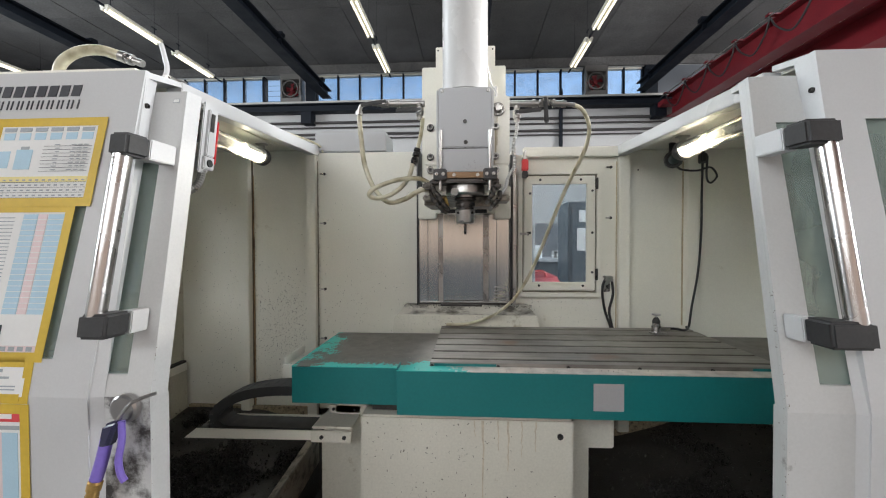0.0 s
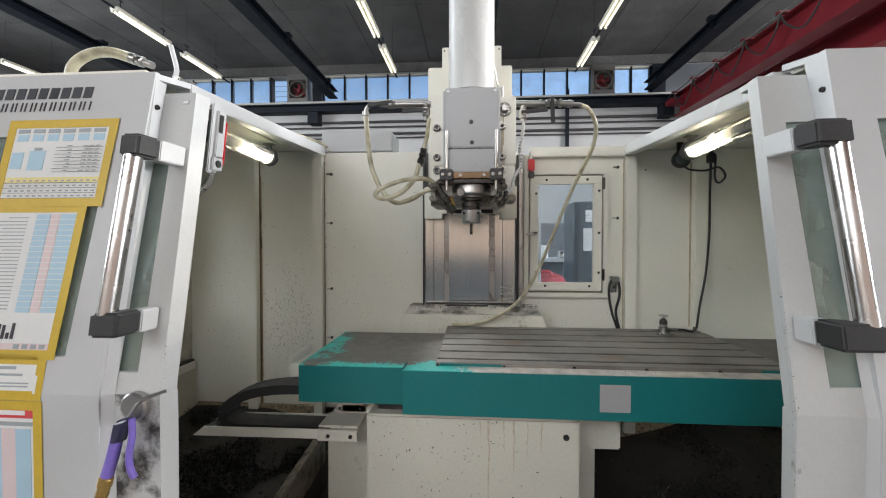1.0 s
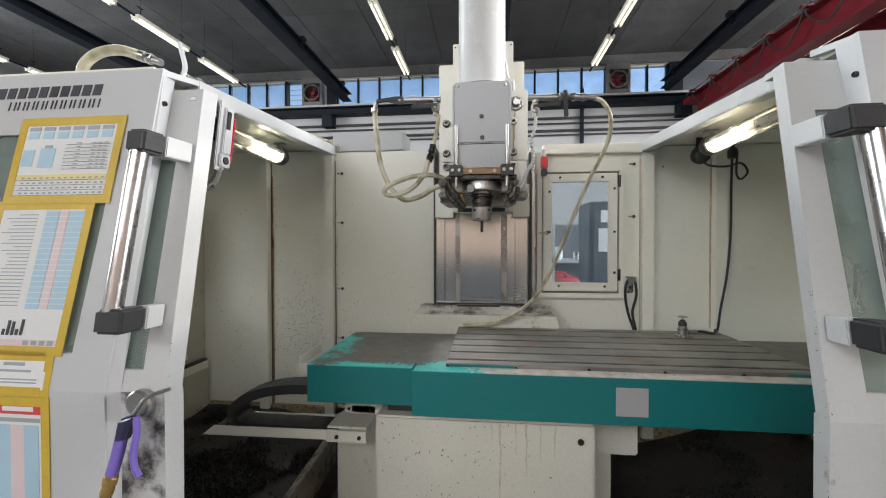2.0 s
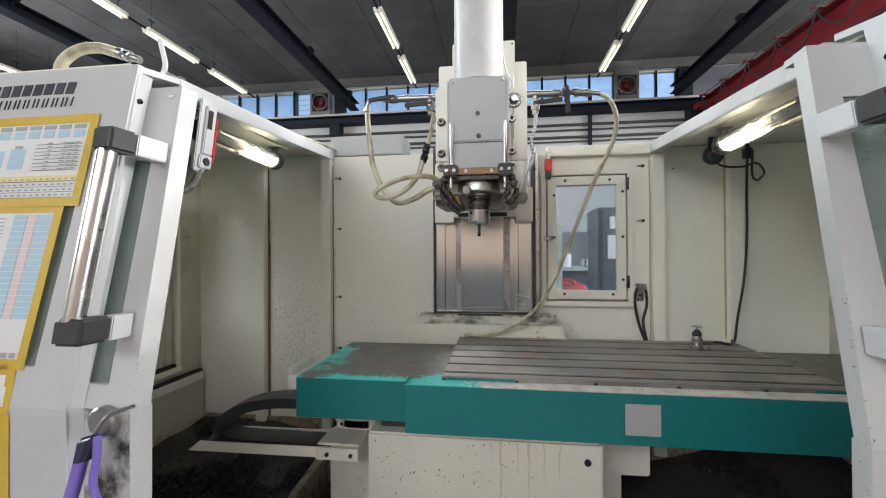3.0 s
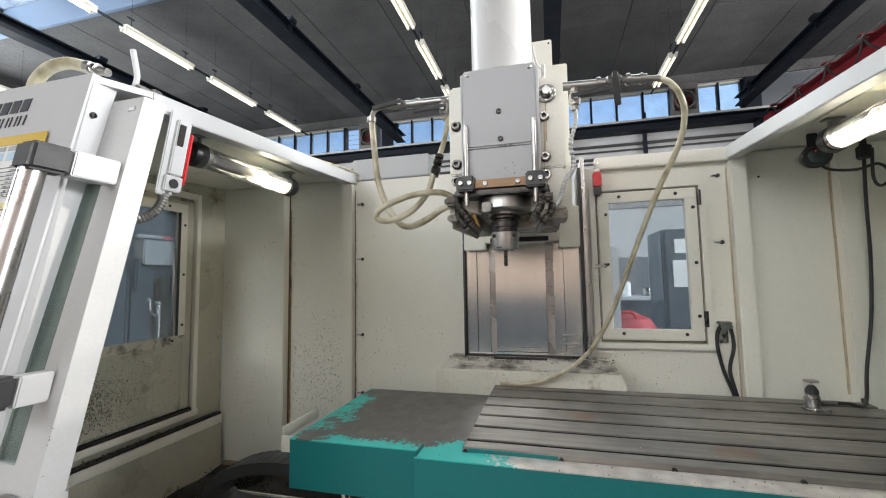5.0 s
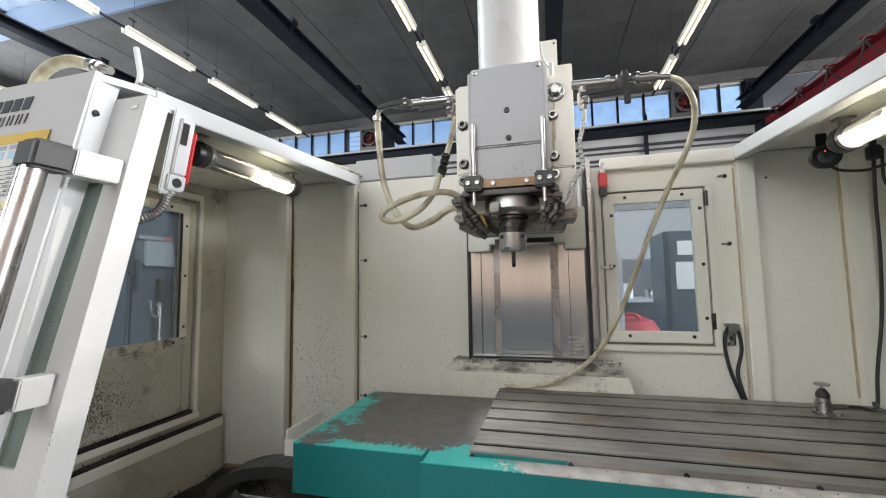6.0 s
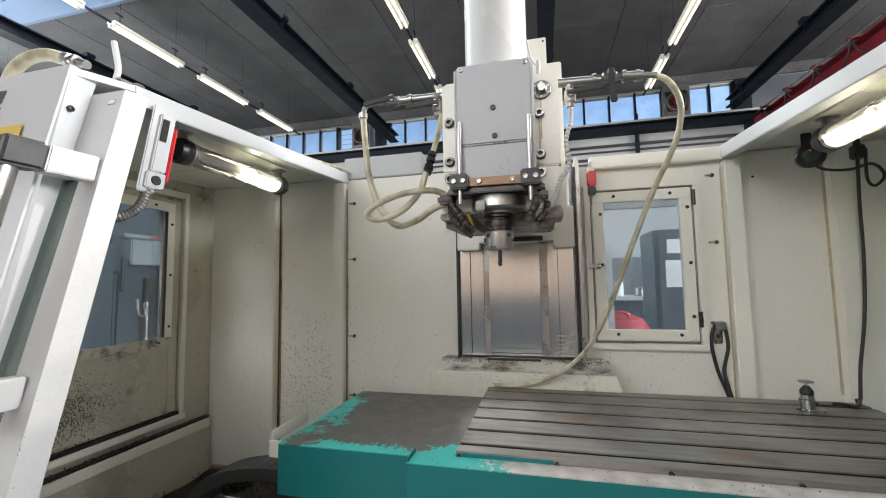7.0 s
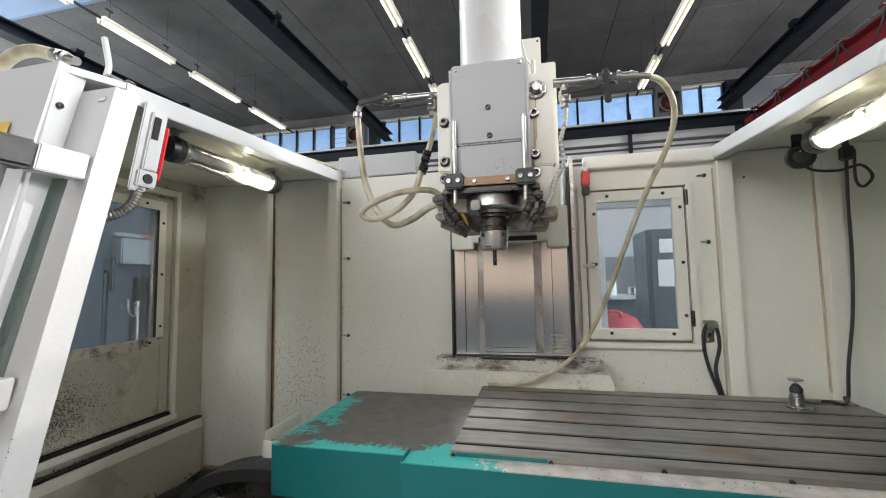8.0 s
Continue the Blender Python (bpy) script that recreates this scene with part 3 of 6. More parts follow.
def beam(x):
    w, z0, z1 = 0.11, 4.85, 5.04
    root = thing("roof_beam", (x, 2, z0), "blue-black painted steel roof beam", "beam", "roof beams", "structure")
    part("girder", boxes((x - w, x + w, -5.4, FAR - 0.01, z0, z0 + 0.022), (x - w, x + w, -5.4, FAR - 0.01, z1 - 0.022, z1), (x - 0.02, x + 0.02, -5.4, FAR - 0.01, z0 + 0.022, z1 - 0.022)), BEAM, root)
    for y in (3.0, 5.0, 7.0, 9.0):
        part("bracket", boxes((x - w - 0.03, x + w + 0.03, y - 0.06, y + 0.06, z1 + 0.001, z1 + 0.06)), BEAM, root)
        part("stiffener", boxes((x + 0.021, x + w - 0.01, y - 0.008, y + 0.008, z0 + 0.023, z1 - 0.023), (x - w + 0.01, x - 0.021, y - 0.008, y + 0.008, z0 + 0.023, z1 - 0.023)), BEAM, root)


for x in (-6.85, -3.34, 0.27, 3.99):
    beam(x)


def hall_lamp():
    x, y, z = 0, 0, 4.8
    root = thing("ceiling_light", (0, 0, z), "twin-tube fluorescent ceiling light, switched on, hung on rods", "ceiling light", "hall lights")
    bm = bm_new()
    prism(bm, [(-0.066, -0.53, z + 0.06), (0.066, -0.53, z + 0.06), (0.066, -0.53, z + 0.03), (0.02, -0.53, z + 0.012), (-0.02, -0.53, z + 0.012), (-0.066, -0.53, z + 0.03)], (0, 1.06, 0))
    part("housing", bm, LAMP_BODY, root)
    for s in (-0.036, 0.036):
        part("tube", rods(((s, -0.50, z), (s, 0.50, z), 0.014), n=12), TUBE, root)
        for y in (-0.53, 0.503):
            part("socket", boxes((s - 0.018, s + 0.018, y, y + 0.027, z - 0.018, z + 0.03)), LAMP_BODY, root)
    for y in (-0.42, 0.42):
        rod = part("rod", rods(((0, y, z + 0.06), (0, y, z + 0.2), 0.006), n=8), BEAM, root)
        part("hook", boxes((-0.01, 0.01, y - 0.06, y + 0.04, z + 0.2, z + 0.212)), BEAM, rod)
        part("wire", rods(((0, y, z + 0.212), (0, y, CEIL - 0.001), 0.0016), n=6), BEAM, rod)
    part("trunking", boxes((-0.012, 0.012, 0.53, 0.88, z + 0.03, z + 0.055)), BEAM, root)
    return root


lamp = hall_lamp()
first = True
for x in (-8.85, -5.22, -1.57, 2.07, 5.7):
    for k in range(-4, 2):
        m = Matrix.Translation((x, 6.13 + 1.41 * k, 4.8))
        if first:
            lamp.location = m.translation
            first = False
        else:
            copy_thing(lamp, m)


def runway():
    root = thing("crane_rail", (0, FAR, 4.5), "dark steel crane rail along the far wall", "crane rail", kind="structure")
    part("girder", boxes((-11, 9.6, FAR - 0.32, FAR - 0.04, 4.47, 4.49), (-11, 9.6, FAR - 0.32, FAR - 0.04, 4.63, 4.65), (-11, 9.6, FAR - 0.2, FAR - 0.17, 4.49, 4.63)), BEAM, root)
    for x in (-7.15, -3.75, 0.35, 4.3):
        part("support", boxes((x - 0.12, x + 0.12, FAR - 0.3, FAR - 0.004, 4.2, 4.468)), BEAM, root)
    bm = bm_new()
    for z, r in ((4.26, 0.03), (4.14, 0.02), (3.98, 0.03), (3.88, 0.018)):
        cyl(bm, (-11, FAR - 0.07, z), (9.6, FAR - 0.07, z), r, 10)
    single("pipe_run", bm, surf("dark_pipe", (0.08, 0.075, 0.075), 0.4, 0.5), "dark service pipes along the far wall", "pipes", kind="structure")
    single("downpipe", boxes((2.13, 2.20, FAR - 0.12, FAR - 0.04, 3.2, 4.9)), BEAM, "dark upright conduit on the far wall", "pipe", kind="structure")
    single("wall_strip", boxes((-11, 9.6, FAR - 0.09, FAR - 0.005, 2.88, 3.02)), surf("grey_strip", (0.22, 0.22, 0.22), 0.5), "grey cable duct along the far wall", "duct", kind="structure")


runway()


def crane():
    root = thing("overhead_crane", (4.7, 3, 4.2), "red overhead crane girders with a festoon cable", "crane")
    pieces("girder", CRANE_RED, root, (4.37, 4.63, -5.3, 9.2, 4.13, 4.155), (4.37, 4.63, -5.3, 9.2, 4.575, 4.6), (4.485, 4.515, -5.3, 9.2, 4.1555, 4.5745), bevel=0.004)
    pieces("girder", CRANE_RED, root, (5.0, 5.3, -5.3, 9.2, 3.87, 3.9), (5.0, 5.3, -5.3, 9.2, 4.32, 4.35), (5.13, 5.17, -5.3, 9.2, 3.9005, 4.3195), bevel=0.004)
    part("end_truck", boxes((4.2, 5.5, 9.0, 9.25, 4.36, 4.467), bevel=0.01), CRANE_RED, root)
    part("rail", rods(((4.24, -5.2, 4.56), (4.24, 9.2, 4.56), 0.01), n=8), STEEL, root)
    for i in range(16):
        y = 9.0 - i * 0.75
        part("arm", boxes((4.22, 4.37, y - 0.04, y + 0.04, 4.576, 4.60)), CRANE_RED, root)
        bm = bm_new()
        tube(bm, [(4.26, y, 4.55), (4.27, y - 0.12, 4.36), (4.28, y - 0.375, 4.2), (4.27, y - 0.63, 4.36), (4.26, y - 0.75, 4.55)], 0.013, 8, 6)
        part("cable", bm, RUBBER, root)


crane()

# ---- things of the hall seen through the panes ----


def control_cabinet(x, y, label):
    root = thing("control_cabinet", (x, y, 0), label, "cabinet", "hall cabinets")
    part("body", boxes((x, x + 0.75, y, y + 0.5, 0.08, 1.83), bevel=0.012), CABINET, root)
    part("plinth", boxes((x + 0.02, x + 0.73, y + 0.02, y + 0.48, 0.0, 0.08)), BLACK, root)
    part("door", boxes((x + 0.03, x + 0.72, y - 0.02, y - 0.001, 0.14, 1.78), bevel=0.006), CABINET, root)
    part("notice", boxes((x + 0.1, x + 0.32, y - 0.023, y - 0.0205, 1.62, 1.74)), PAPER, root, "small white notice")
    part("notice", boxes((x + 0.08, x + 0.5, y - 0.023, y - 0.0205, 1.33, 1.56)), PAPER, root, "white paper sheet")
    part("handle", boxes((x + 0.66, x + 0.68, y - 0.05, y - 0.021, 0.95, 1.1), bevel=0.004), STEEL, root)


control_cabinet(1.06, 4.2, "dark blue-grey control cabinet with white notices")


def red_hood():
    root = thing("red_trolley", (0.82, 3.6, 0), "red plastic machine hood on a trolley", "trolley")
    bm = bm_new()
    lathe(bm, (0.65, 3.6, 0.70), (0, 0, 1), [(0, 0.23), (0.18, 0.235), (0.34, 0.215), (0.42, 0.16), (0.46, 0.065), (0.465, 0.012)], 28)
    part("hood", bm, surf("faded_red_hood", (0.42, 0.035, 0.045), 0.45), root)
    bm = bm_new()
    tube(bm, [(0.58, 3.50, 1.08), (0.585, 3.47, 1.16), (0.68, 3.46, 1.165), (0.70, 3.49, 1.08)], 0.012, 8, 5)
    part("handle", bm, RED, root)
    part("frame", boxes((0.5, 1.14, 3.3, 3.9, 0.1, 0.70), bevel=0.01), CABINET, root)
    for dx in (-0.26, 0.26):
        for dy in (-0.22, 0.22):
            part("wheel", rods(((0.8 + dx, 3.6 + dy, 0.05), (0.84 + dx, 3.6 + dy, 0.05), 0.05)), RUBBER, root)


red_hood()


def bench():
    root = thing("workbench", (0.75, 5.6, 0), "grey workbench with small containers", "workbench")
    part("top", boxes((0.1, 1.5, 5.3, 5.95, 1.16, 1.2), bevel=0.004), GREY_PAINT, root)
    for x in (0.15, 1.43):
        for y in (5.34, 5.89):
            part("leg", boxes((x, x + 0.05, y, y + 0.05, 0, 1.16)), CABINET, root)
    part("back_panel", boxes((0.15, 1.48, 5.9, 5.93, 0.2, 1.159)), CABINET, root)
    for i, (x, h) in enumerate(((0.62, 0.2), (0.78, 0.12), (0.98, 0.17), (1.2, 0.1))):
        single("container", rods(((x, 5.5, 1.2), (x, 5.5, 1.2 + h), 0.05), chamfer=0.006), (PAPER, GREY_PAINT, PAPER, STEEL)[i], "small pale container on the workbench", "container", "containers on the workbench")


bench()
single("hall_post", boxes((0.44, 0.53, 3.0, 3.09, 0, 1.62), bevel=0.01), WHITE, "white square post in the hall", "post")


def side_machine():
    root = thing("lathe", (-3.0, 2.5, 0), "grey-white machine with a dark frame and white panel", "machine")
    part("frame", boxes((-3.4, -2.82, 1.2, 2.35, 0.0, 1.12), (-3.3, -2.84, 2.30, 2.58, 0.0, 1.72), (-3.2, -2.86, 1.5, 1.72, 1.121, 1.6), bevel=0.015), CABINET, root)
    part("housing", boxes((-3.42, -2.9, 1.19, 3.6, 1.121, 2.25), bevel=0.02), CABINET, root, "dark sheet housing behind the panel")
    part("cover", boxes((-3.3, -2.83, 2.581, 3.3, 0.5, 1.53), bevel=0.02), CABINET, root, "dark sheet cover")
    part("slide", boxes((-2.829, -2.80, 2.63, 2.74, 1.40, 1.47), (-2.829, -2.79, 2.60, 2.64, 1.38, 1.62), bevel=0.01), CABINET, root)
    part("door", boxes((-2.829, -2.79, 2.775, 3.2, 0.5, 1.48), bevel=0.006), BLACK, root, "black door leaf")
    part("panel", boxes((-3.28, -2.80, 2.66, 3.2, 1.575, 1.765), bevel=0.008), PAPER_GREY, root, "pale grey panel")
    part("sign", boxes((-2.80, -2.79, 2.60, 2.92, 1.775, 1.80)), PAPER_GREY, root, "grey sign strip")
    part("sign", boxes((-2.789, -2.786, 2.80, 2.90, 1.778, 1.797)), PAPER_RED, root, "red sign strip")
    part("rack", rods(((-2.85, 2.35, 1.721), (-2.85, 2.35, 1.95), 0.012), ((-2.85, 2.35, 1.95), (-2.85, 2.62, 1.95), 0.01), ((-2.85, 2.55, 1.72), (-2.85, 2.55, 1.95), 0.008)), BEAM, root)
    part("shelf", boxes((-3.0, -2.80, 1.75, 2.40, 1.55, 1.57)), CABINET, root)
    part("box", boxes((-3.0, -2.83, 1.85, 2.02, 1.20, 1.32), (-3.0, -2.83, 2.1, 2.22, 1.17, 1.25), bevel=0.006), PAPER_GREY, root)
    bm = bm_new()
    tube(bm, [(-2.79, 2.69, 1.31), (-2.75, 2.68, 1.31), (-2.74, 2.68, 1.22), (-2.75, 2.74, 1.20), (-2.79, 2.76, 1.29)], 0.008, 8, 5)
    tube(bm, [(-2.76, 2.76, 1.30), (-2.76, 2.762, 1.18), (-2.76, 2.763, 1.0)], 0.012, 8, 5)
    part("handle", bm, CHROME, root)


side_machine()


# added box: stops low side light from passing the right wing's pane
def blocking_cabinet():
    root = thing("blocking_cabinet", (1.9, 1.3, 0), "blue-grey steel box added beside the machine to block low light", "cabinet", "hall cabinets")
    part("body", boxes((1.62, 2.2, 0.78, 1.86, 0.08, 1.80), bevel=0.012), CABINET_LIGHT, root)
    part("plinth", boxes((1.64, 2.18, 0.8, 1.84, 0.0, 0.08)), BLACK, root)
    pieces("door", CABINET_LIGHT, root, (1.60, 1.619, 0.80, 1.318, 0.12, 1.76), (1.60, 1.619, 1.322, 1.84, 0.12, 1.76), bevel=0.004)


blocking_cabinet()

# ---- the machine enclosure ----
REAR, SIDE_L, SIDE_R, MID = 1.845, -1.335, 1.37, 0.02


def rear_wall():
    root = thing("enclosure_back", (MID, REAR, 0.6), "cream-painted sheet metal back wall, splashed with chips", "machine wall", kind="structure")
    part("panel", boxes((-0.66, -0.19, REAR, REAR + 0.012, 0.58, 1.838)), CREAM, root)
    pieces("panel", CREAM, root, (-1.335, -0.661, REAR + 0.032, REAR + 0.044, 0.58, 1.862), (-1.335, -0.705, REAR + 0.02, REAR + 0.0318, 0.58, 1.852))
    # the hatch opening is left free
    pieces("panel", CREAM, root, (0.245, 0.295, REAR, REAR + 0.012, 0.58, 1.815), (0.295, 0.605, REAR, REAR + 0.012, 0.58, 1.225), (0.295, 0.605, REAR, REAR + 0.012, 1.715, 1.815), (0.605, 0.70, REAR, REAR + 0.012, 0.58, 1.815))
    pieces("panel", CREAM, root, (0.701, 1.37, REAR + 0.032, REAR + 0.044, 0.58, 1.842), (0.75, 1.37, REAR + 0.02, REAR + 0.0318, 0.58, 1.832))
    part("post", boxes((-0.705, -0.661, REAR - 0.03, REAR + 0.03, 0.58, 1.83), bevel=0.003), CREAM, root)
    part("post", boxes((0.701, 0.749, REAR - 0.03, REAR + 0.03, 0.58, 1.80), bevel=0.003), CREAM, root)
    part("rib", boxes((-1.03, -0.985, REAR - 0.02, REAR + 0.019, 0.60, 1.845), bevel=0.003), CREAM, root)
    part("rib", boxes((0.995, 1.045, REAR - 0.02, REAR + 0.019, 0.60, 1.83), bevel=0.003), CREAM, root)
    part("seam", boxes((-0.984, -0.9815, REAR + 0.012, REAR + 0.0195, 0.62, 1.83)), GRIME, root, "brown coolant line beside the rib")
    part("seam", boxes((0.9905, 0.9945, REAR + 0.012, REAR + 0.0195, 1.05, 1.78)), STAIN, root, "brown coolant line beside the rib")
    part("seam", boxes((-0.66, -0.6565, REAR - 0.003, REAR - 0.0005, 0.62, 1.80)), SEAM, root, "dark joint beside the post")
    part("seam", boxes((0.6965, 0.7005, REAR - 0.003, REAR - 0.0005, 1.0, 1.78)), STAIN, root, "brown joint beside the post")
    part("top_rail", boxes((0.285, 0.70, REAR - 0.035, REAR - 0.001, 1.80, 1.842), bevel=0.003), CREAM, root)
    part("head_box", boxes((-0.668, -0.335, REAR - 0.006, REAR + 0.16, 1.842, 1.93), bevel=0.003), GREY_PAINT, root)
    for x, zs in ((-0.632, (1.74, 1.512, 1.205, 0.975)), (0.667, (1.755, 1.53))):
        for z in zs:
            b = part("latch", boxes((x - 0.016, x + 0.004, REAR - 0.008, REAR - 0.001, z - 0.003, z + 0.003), bevel=0.001), STEEL, root)
            screw(b, (x + 0.006, REAR - 0.003, z), (0, -1, 0), 0.0065)
    for x, z in ((0.80, 1.745), (0.62, 1.60)):
        screw(root, (x, REAR + 0.019 if x > 0.7 else REAR, z), (0, -1, 0), 0.0035)
    part("guide", boxes((-0.183, -0.178, REAR - 0.10, REAR + 0.1, 1.10, 1.84)), BLACK, root, "black rubber edge")
    part("guide", boxes((0.232, 0.244, REAR - 0.10, REAR + 0.1, 1.10, 1.83)), STEEL, root)
    part("guide", boxes((0.222, 0.231, REAR - 0.08, REAR + 0.1, 1.10, 1.80)), BLACK, root, "black rubber edge")


rear_wall()


def hatch():
    root = thing("hatch", (0.445, REAR, 1.18), "grey inspection hatch with a screwed window pane", "hatch", kind="structure")
    Y = REAR
    x0, x1, z0, z1 = 0.262, 0.626, 1.178, 1.742

    def rim(name, a, b, c, d, w, ya, yb, mat, bv=0.002):
        part(name, boxes((a, b, ya, yb, d - w, d), (a, b, ya, yb, c, c + w), (a, a + w, ya, yb, c + w, d - w), (b - w, b, ya, yb, c + w, d - w), bevel=bv), mat, root)

    rim("outer_frame", x0, x1, z0, z1, 0.02, Y - 0.028, Y - 0.001, CREAM)
    rim("seal", x0 + 0.0205, x1 - 0.0205, z0 + 0.0205, z1 - 0.0205, 0.005, Y - 0.012, Y - 0.002, SEAM, 0.0)
    rim("leaf", x0 + 0.027, x1 - 0.026, z0 + 0.03, z1 - 0.026, 0.036, Y - 0.024, Y - 0.004, CREAM)
    g = part("pane", boxes((x0 + 0.066, x1 - 0.052, Y - 0.012, Y - 0.007, z0 + 0.064, z1 - 0.056)), HATCH_GLASS, root, "dusty clear pane", smooth=False)
    g.visible_shadow = False
    a, b, c, d = x0 + 0.053, x1 - 0.039, z0 + 0.051, z1 - 0.043
    for x, z in ((a, d - 0.06), (a, (c + d) / 2), (a, c + 0.06), (b, d - 0.05), (b, (c + d) / 2), (b, c + 0.06), (a + 0.045, d), (b - 0.05, d), (a + 0.04, c), (b - 0.04, c)):
        screw(root, (x, Y - 0.024, z), (0, -1, 0), 0.0055, BLACK)
    for z in (1.68, 1.28):
        part("hinge", rods(((x1 - 0.021, Y - 0.03, z - 0.025), (x1 - 0.021, Y - 0.03, z + 0.025), 0.006)), DARK_STEEL, root)
    lk = part("latch", boxes((0.270, 0.298, Y - 0.045, Y - 0.027, 1.455, 1.465), bevel=0.002), STEEL, root)
    part("knob", rods(((0.298, Y - 0.04, 1.46), (0.308, Y - 0.04, 1.46), 0.009), chamfer=0.002), CHROME, lk)
    sw = thing("safety_switch", (0.288, Y, 1.72), "red and black safety switch on the hatch frame", "switch")
    part("body", boxes((0.275, 0.303, Y - 0.062, Y - 0.03, 1.735, 1.785), bevel=0.004), RED, sw)
    part("cap", boxes((0.279, 0.299, Y - 0.058, Y - 0.03, 1.786, 1.80), bevel=0.003), STEEL, sw)
    part("actuator", boxes((0.277, 0.301, Y - 0.060, Y - 0.03, 1.705, 1.734), bevel=0.003), BLACK, sw)
    bm = bm_new()
    tube(bm, [(0.289, Y - 0.045, 1.80), (0.287, Y - 0.045, 1.815), (0.292, Y - 0.03, 1.825), (0.30, Y + 0.02, 1.85)], 0.006, 8, 6, 0.12)
    part("conduit", bm, STEEL, sw)


hatch()


def wing(side):
    """A roofed wing of the enclosure: side wall, roof sheet, top rail."""
    s = -1 if side == "left" else 1
    xi = -0.672 if s < 0 else 0.712
    xo = SIDE_L if s < 0 else SIDE_R
    zr, zf = (1.868, 1.815) if s < 0 else (1.847, 1.80)
    root = thing("enclosure_wing", (xo, 1.3, 0.6), "cream-painted sheet metal side wing with a roof", "machine wall", "enclosure wings", "structure")
    bm = bm_new()
    a, b = (xi - 0.02, xi + 0.02)
    hexa(bm, [(a, 0.94, zf - 0.042), (b, 0.94, zf - 0.042), (b, 1.86, zr - 0.042), (a, 1.86, zr - 0.042)], [(a, 0.94, zf), (b, 0.94, zf), (b, 1.86, zr), (a, 1.86, zr)])
    bev(bm, 0.002)
    part("top_rail", bm, WHITE, root)
    bm = bm_new()
    o, i = (xo, a - 0.001) if s < 0 else (b + 0.001, xo)
    hexa(bm, [(o - 0.012 if s < 0 else o, 0.85, zf - 0.012), (i if s < 0 else i + 0.012, 0.85, zf - 0.012), (i if s < 0 else i + 0.012, 1.895, zr - 0.009), (o - 0.012 if s < 0 else o, 1.895, zr - 0.009)], [(o - 0.012 if s < 0 else o, 0.85, zf - 0.004), (i if s < 0 else i + 0.012, 0.85, zf - 0.004), (i if s < 0 else i + 0.012, 1.895, zr - 0.001), (o - 0.012 if s < 0 else o, 1.895, zr - 0.001)])
    part("roof", bm, CREAM, root)
    y0, y1, z0, z1 = 1.0, 1.615, 1.215, 1.715
    t = 0.012
    X0, X1 = (xo - t, xo) if s < 0 else (xo, xo + t)
    part("side_wall", boxes((X0, X1, 0.75, y0, 0.58, zf - 0.006), (X0, X1, y1, 1.889, 0.58, zr - 0.01), (X0, X1, y0, y1, 0.58, z0), (X0, X1, y0, y1, z1, zf + 0.027)), SIDE_OILY_SHADED, root)
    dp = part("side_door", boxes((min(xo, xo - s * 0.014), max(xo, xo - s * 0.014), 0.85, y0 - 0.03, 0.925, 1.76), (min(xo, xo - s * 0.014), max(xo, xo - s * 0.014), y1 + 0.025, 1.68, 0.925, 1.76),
              (min(xo, xo - s * 0.014), max(xo, xo - s * 0.014), y0 - 0.03, y1 + 0.025, 0.925, z0 - 0.02), (min(xo, xo - s * 0.014), max(xo, xo - s * 0.014), y0 - 0.03, y1 + 0.025, z1 + 0.02, 1.76), bevel=0.002), SIDE_OILY_SHADED, root, "chip-splashed sliding side door")
    xs = xo - s * 0.016
    lo, hi = min(xs, xs - s * 0.008), max(xs, xs - s * 0.008)
    part("window_frame", boxes((lo, hi, y0 - 0.03, y1 + 0.03, z1 - 0.005, z1 + 0.03), (lo, hi, y0 - 0.03, y0 - 0.029, z0 - 0.03, z0 + 0.004), (lo, hi, y0 - 0.03, y0, z0 + 0.004, z1 - 0.005), (lo, hi, y1, y1 + 0.03, z0 + 0.004, z1 - 0.005), bevel=0.0015), CREAM, root)
    part("window_frame", boxes((lo, hi, y0 - 0.0285, y1 + 0.03, z0 - 0.03, z0 + 0.004), bevel=0.0015), LEDGE_GRIME if s < 0 else CREAM, root, "lower frame rail caked with dark grime" if s < 0 else "")
    part("gasket", boxes((lo, hi, y1 - 0.006, y1 - 0.001, z0 + 0.005, z1 - 0.006)), BLACK, root)
    p = part("pane", boxes((xo - s * 0.004 - 0.002, xo - s * 0.004 + 0.002, y0, y1 - 0.006, z0, z1)), HATCH_GLASS, root, "dusty clear pane", smooth=False)
    p.visible_shadow = False
    for y, z in ((y1 + 0.016, 1.66), (y1 + 0.016, 1.46), (y1 + 0.016, 1.26), (1.56, z1 + 0.013), (1.4, z1 + 0.013), (1.59, z0 - 0.013), (1.3, z0 - 0.013)):
        screw(root, (hi if s < 0 else lo, y, z), (-s, 0, 0), 0.005, BLACK)
    # frame of the door and the sliding ledges under it
    w = 0.022
    lo, hi = min(xo, xo - s * w), max(xo, xo - s * w)
    part("door_frame", boxes((lo, hi, 1.695, 1.715, 0.90, 1.80), (lo, hi, 0.85, 1.694, 1.775, 1.80), bevel=0.002), CREAM, root)
    part("ledge", boxes((lo - 0.004, hi + 0.004, 0.80, 1.72, 0.885, 0.908), bevel=0.002), CREAM, root)
    part("track", boxes((lo, hi, 0.80, 1.69, 0.909, 0.92)), SLUDGE, root, "track filled with black chips")
    lo, hi = min(xo, xo - s * 0.035), max(xo, xo - s * 0.035)
    part("ledge", boxes((lo, hi, 0.80, 1.842, 0.815, 0.85), bevel=0.003), CREAM, root)
    part("track", boxes((lo + 0.006, hi - 0.006, 0.80, 1.84, 0.851, 0.86)), SLUDGE, root, "track filled with black chips")
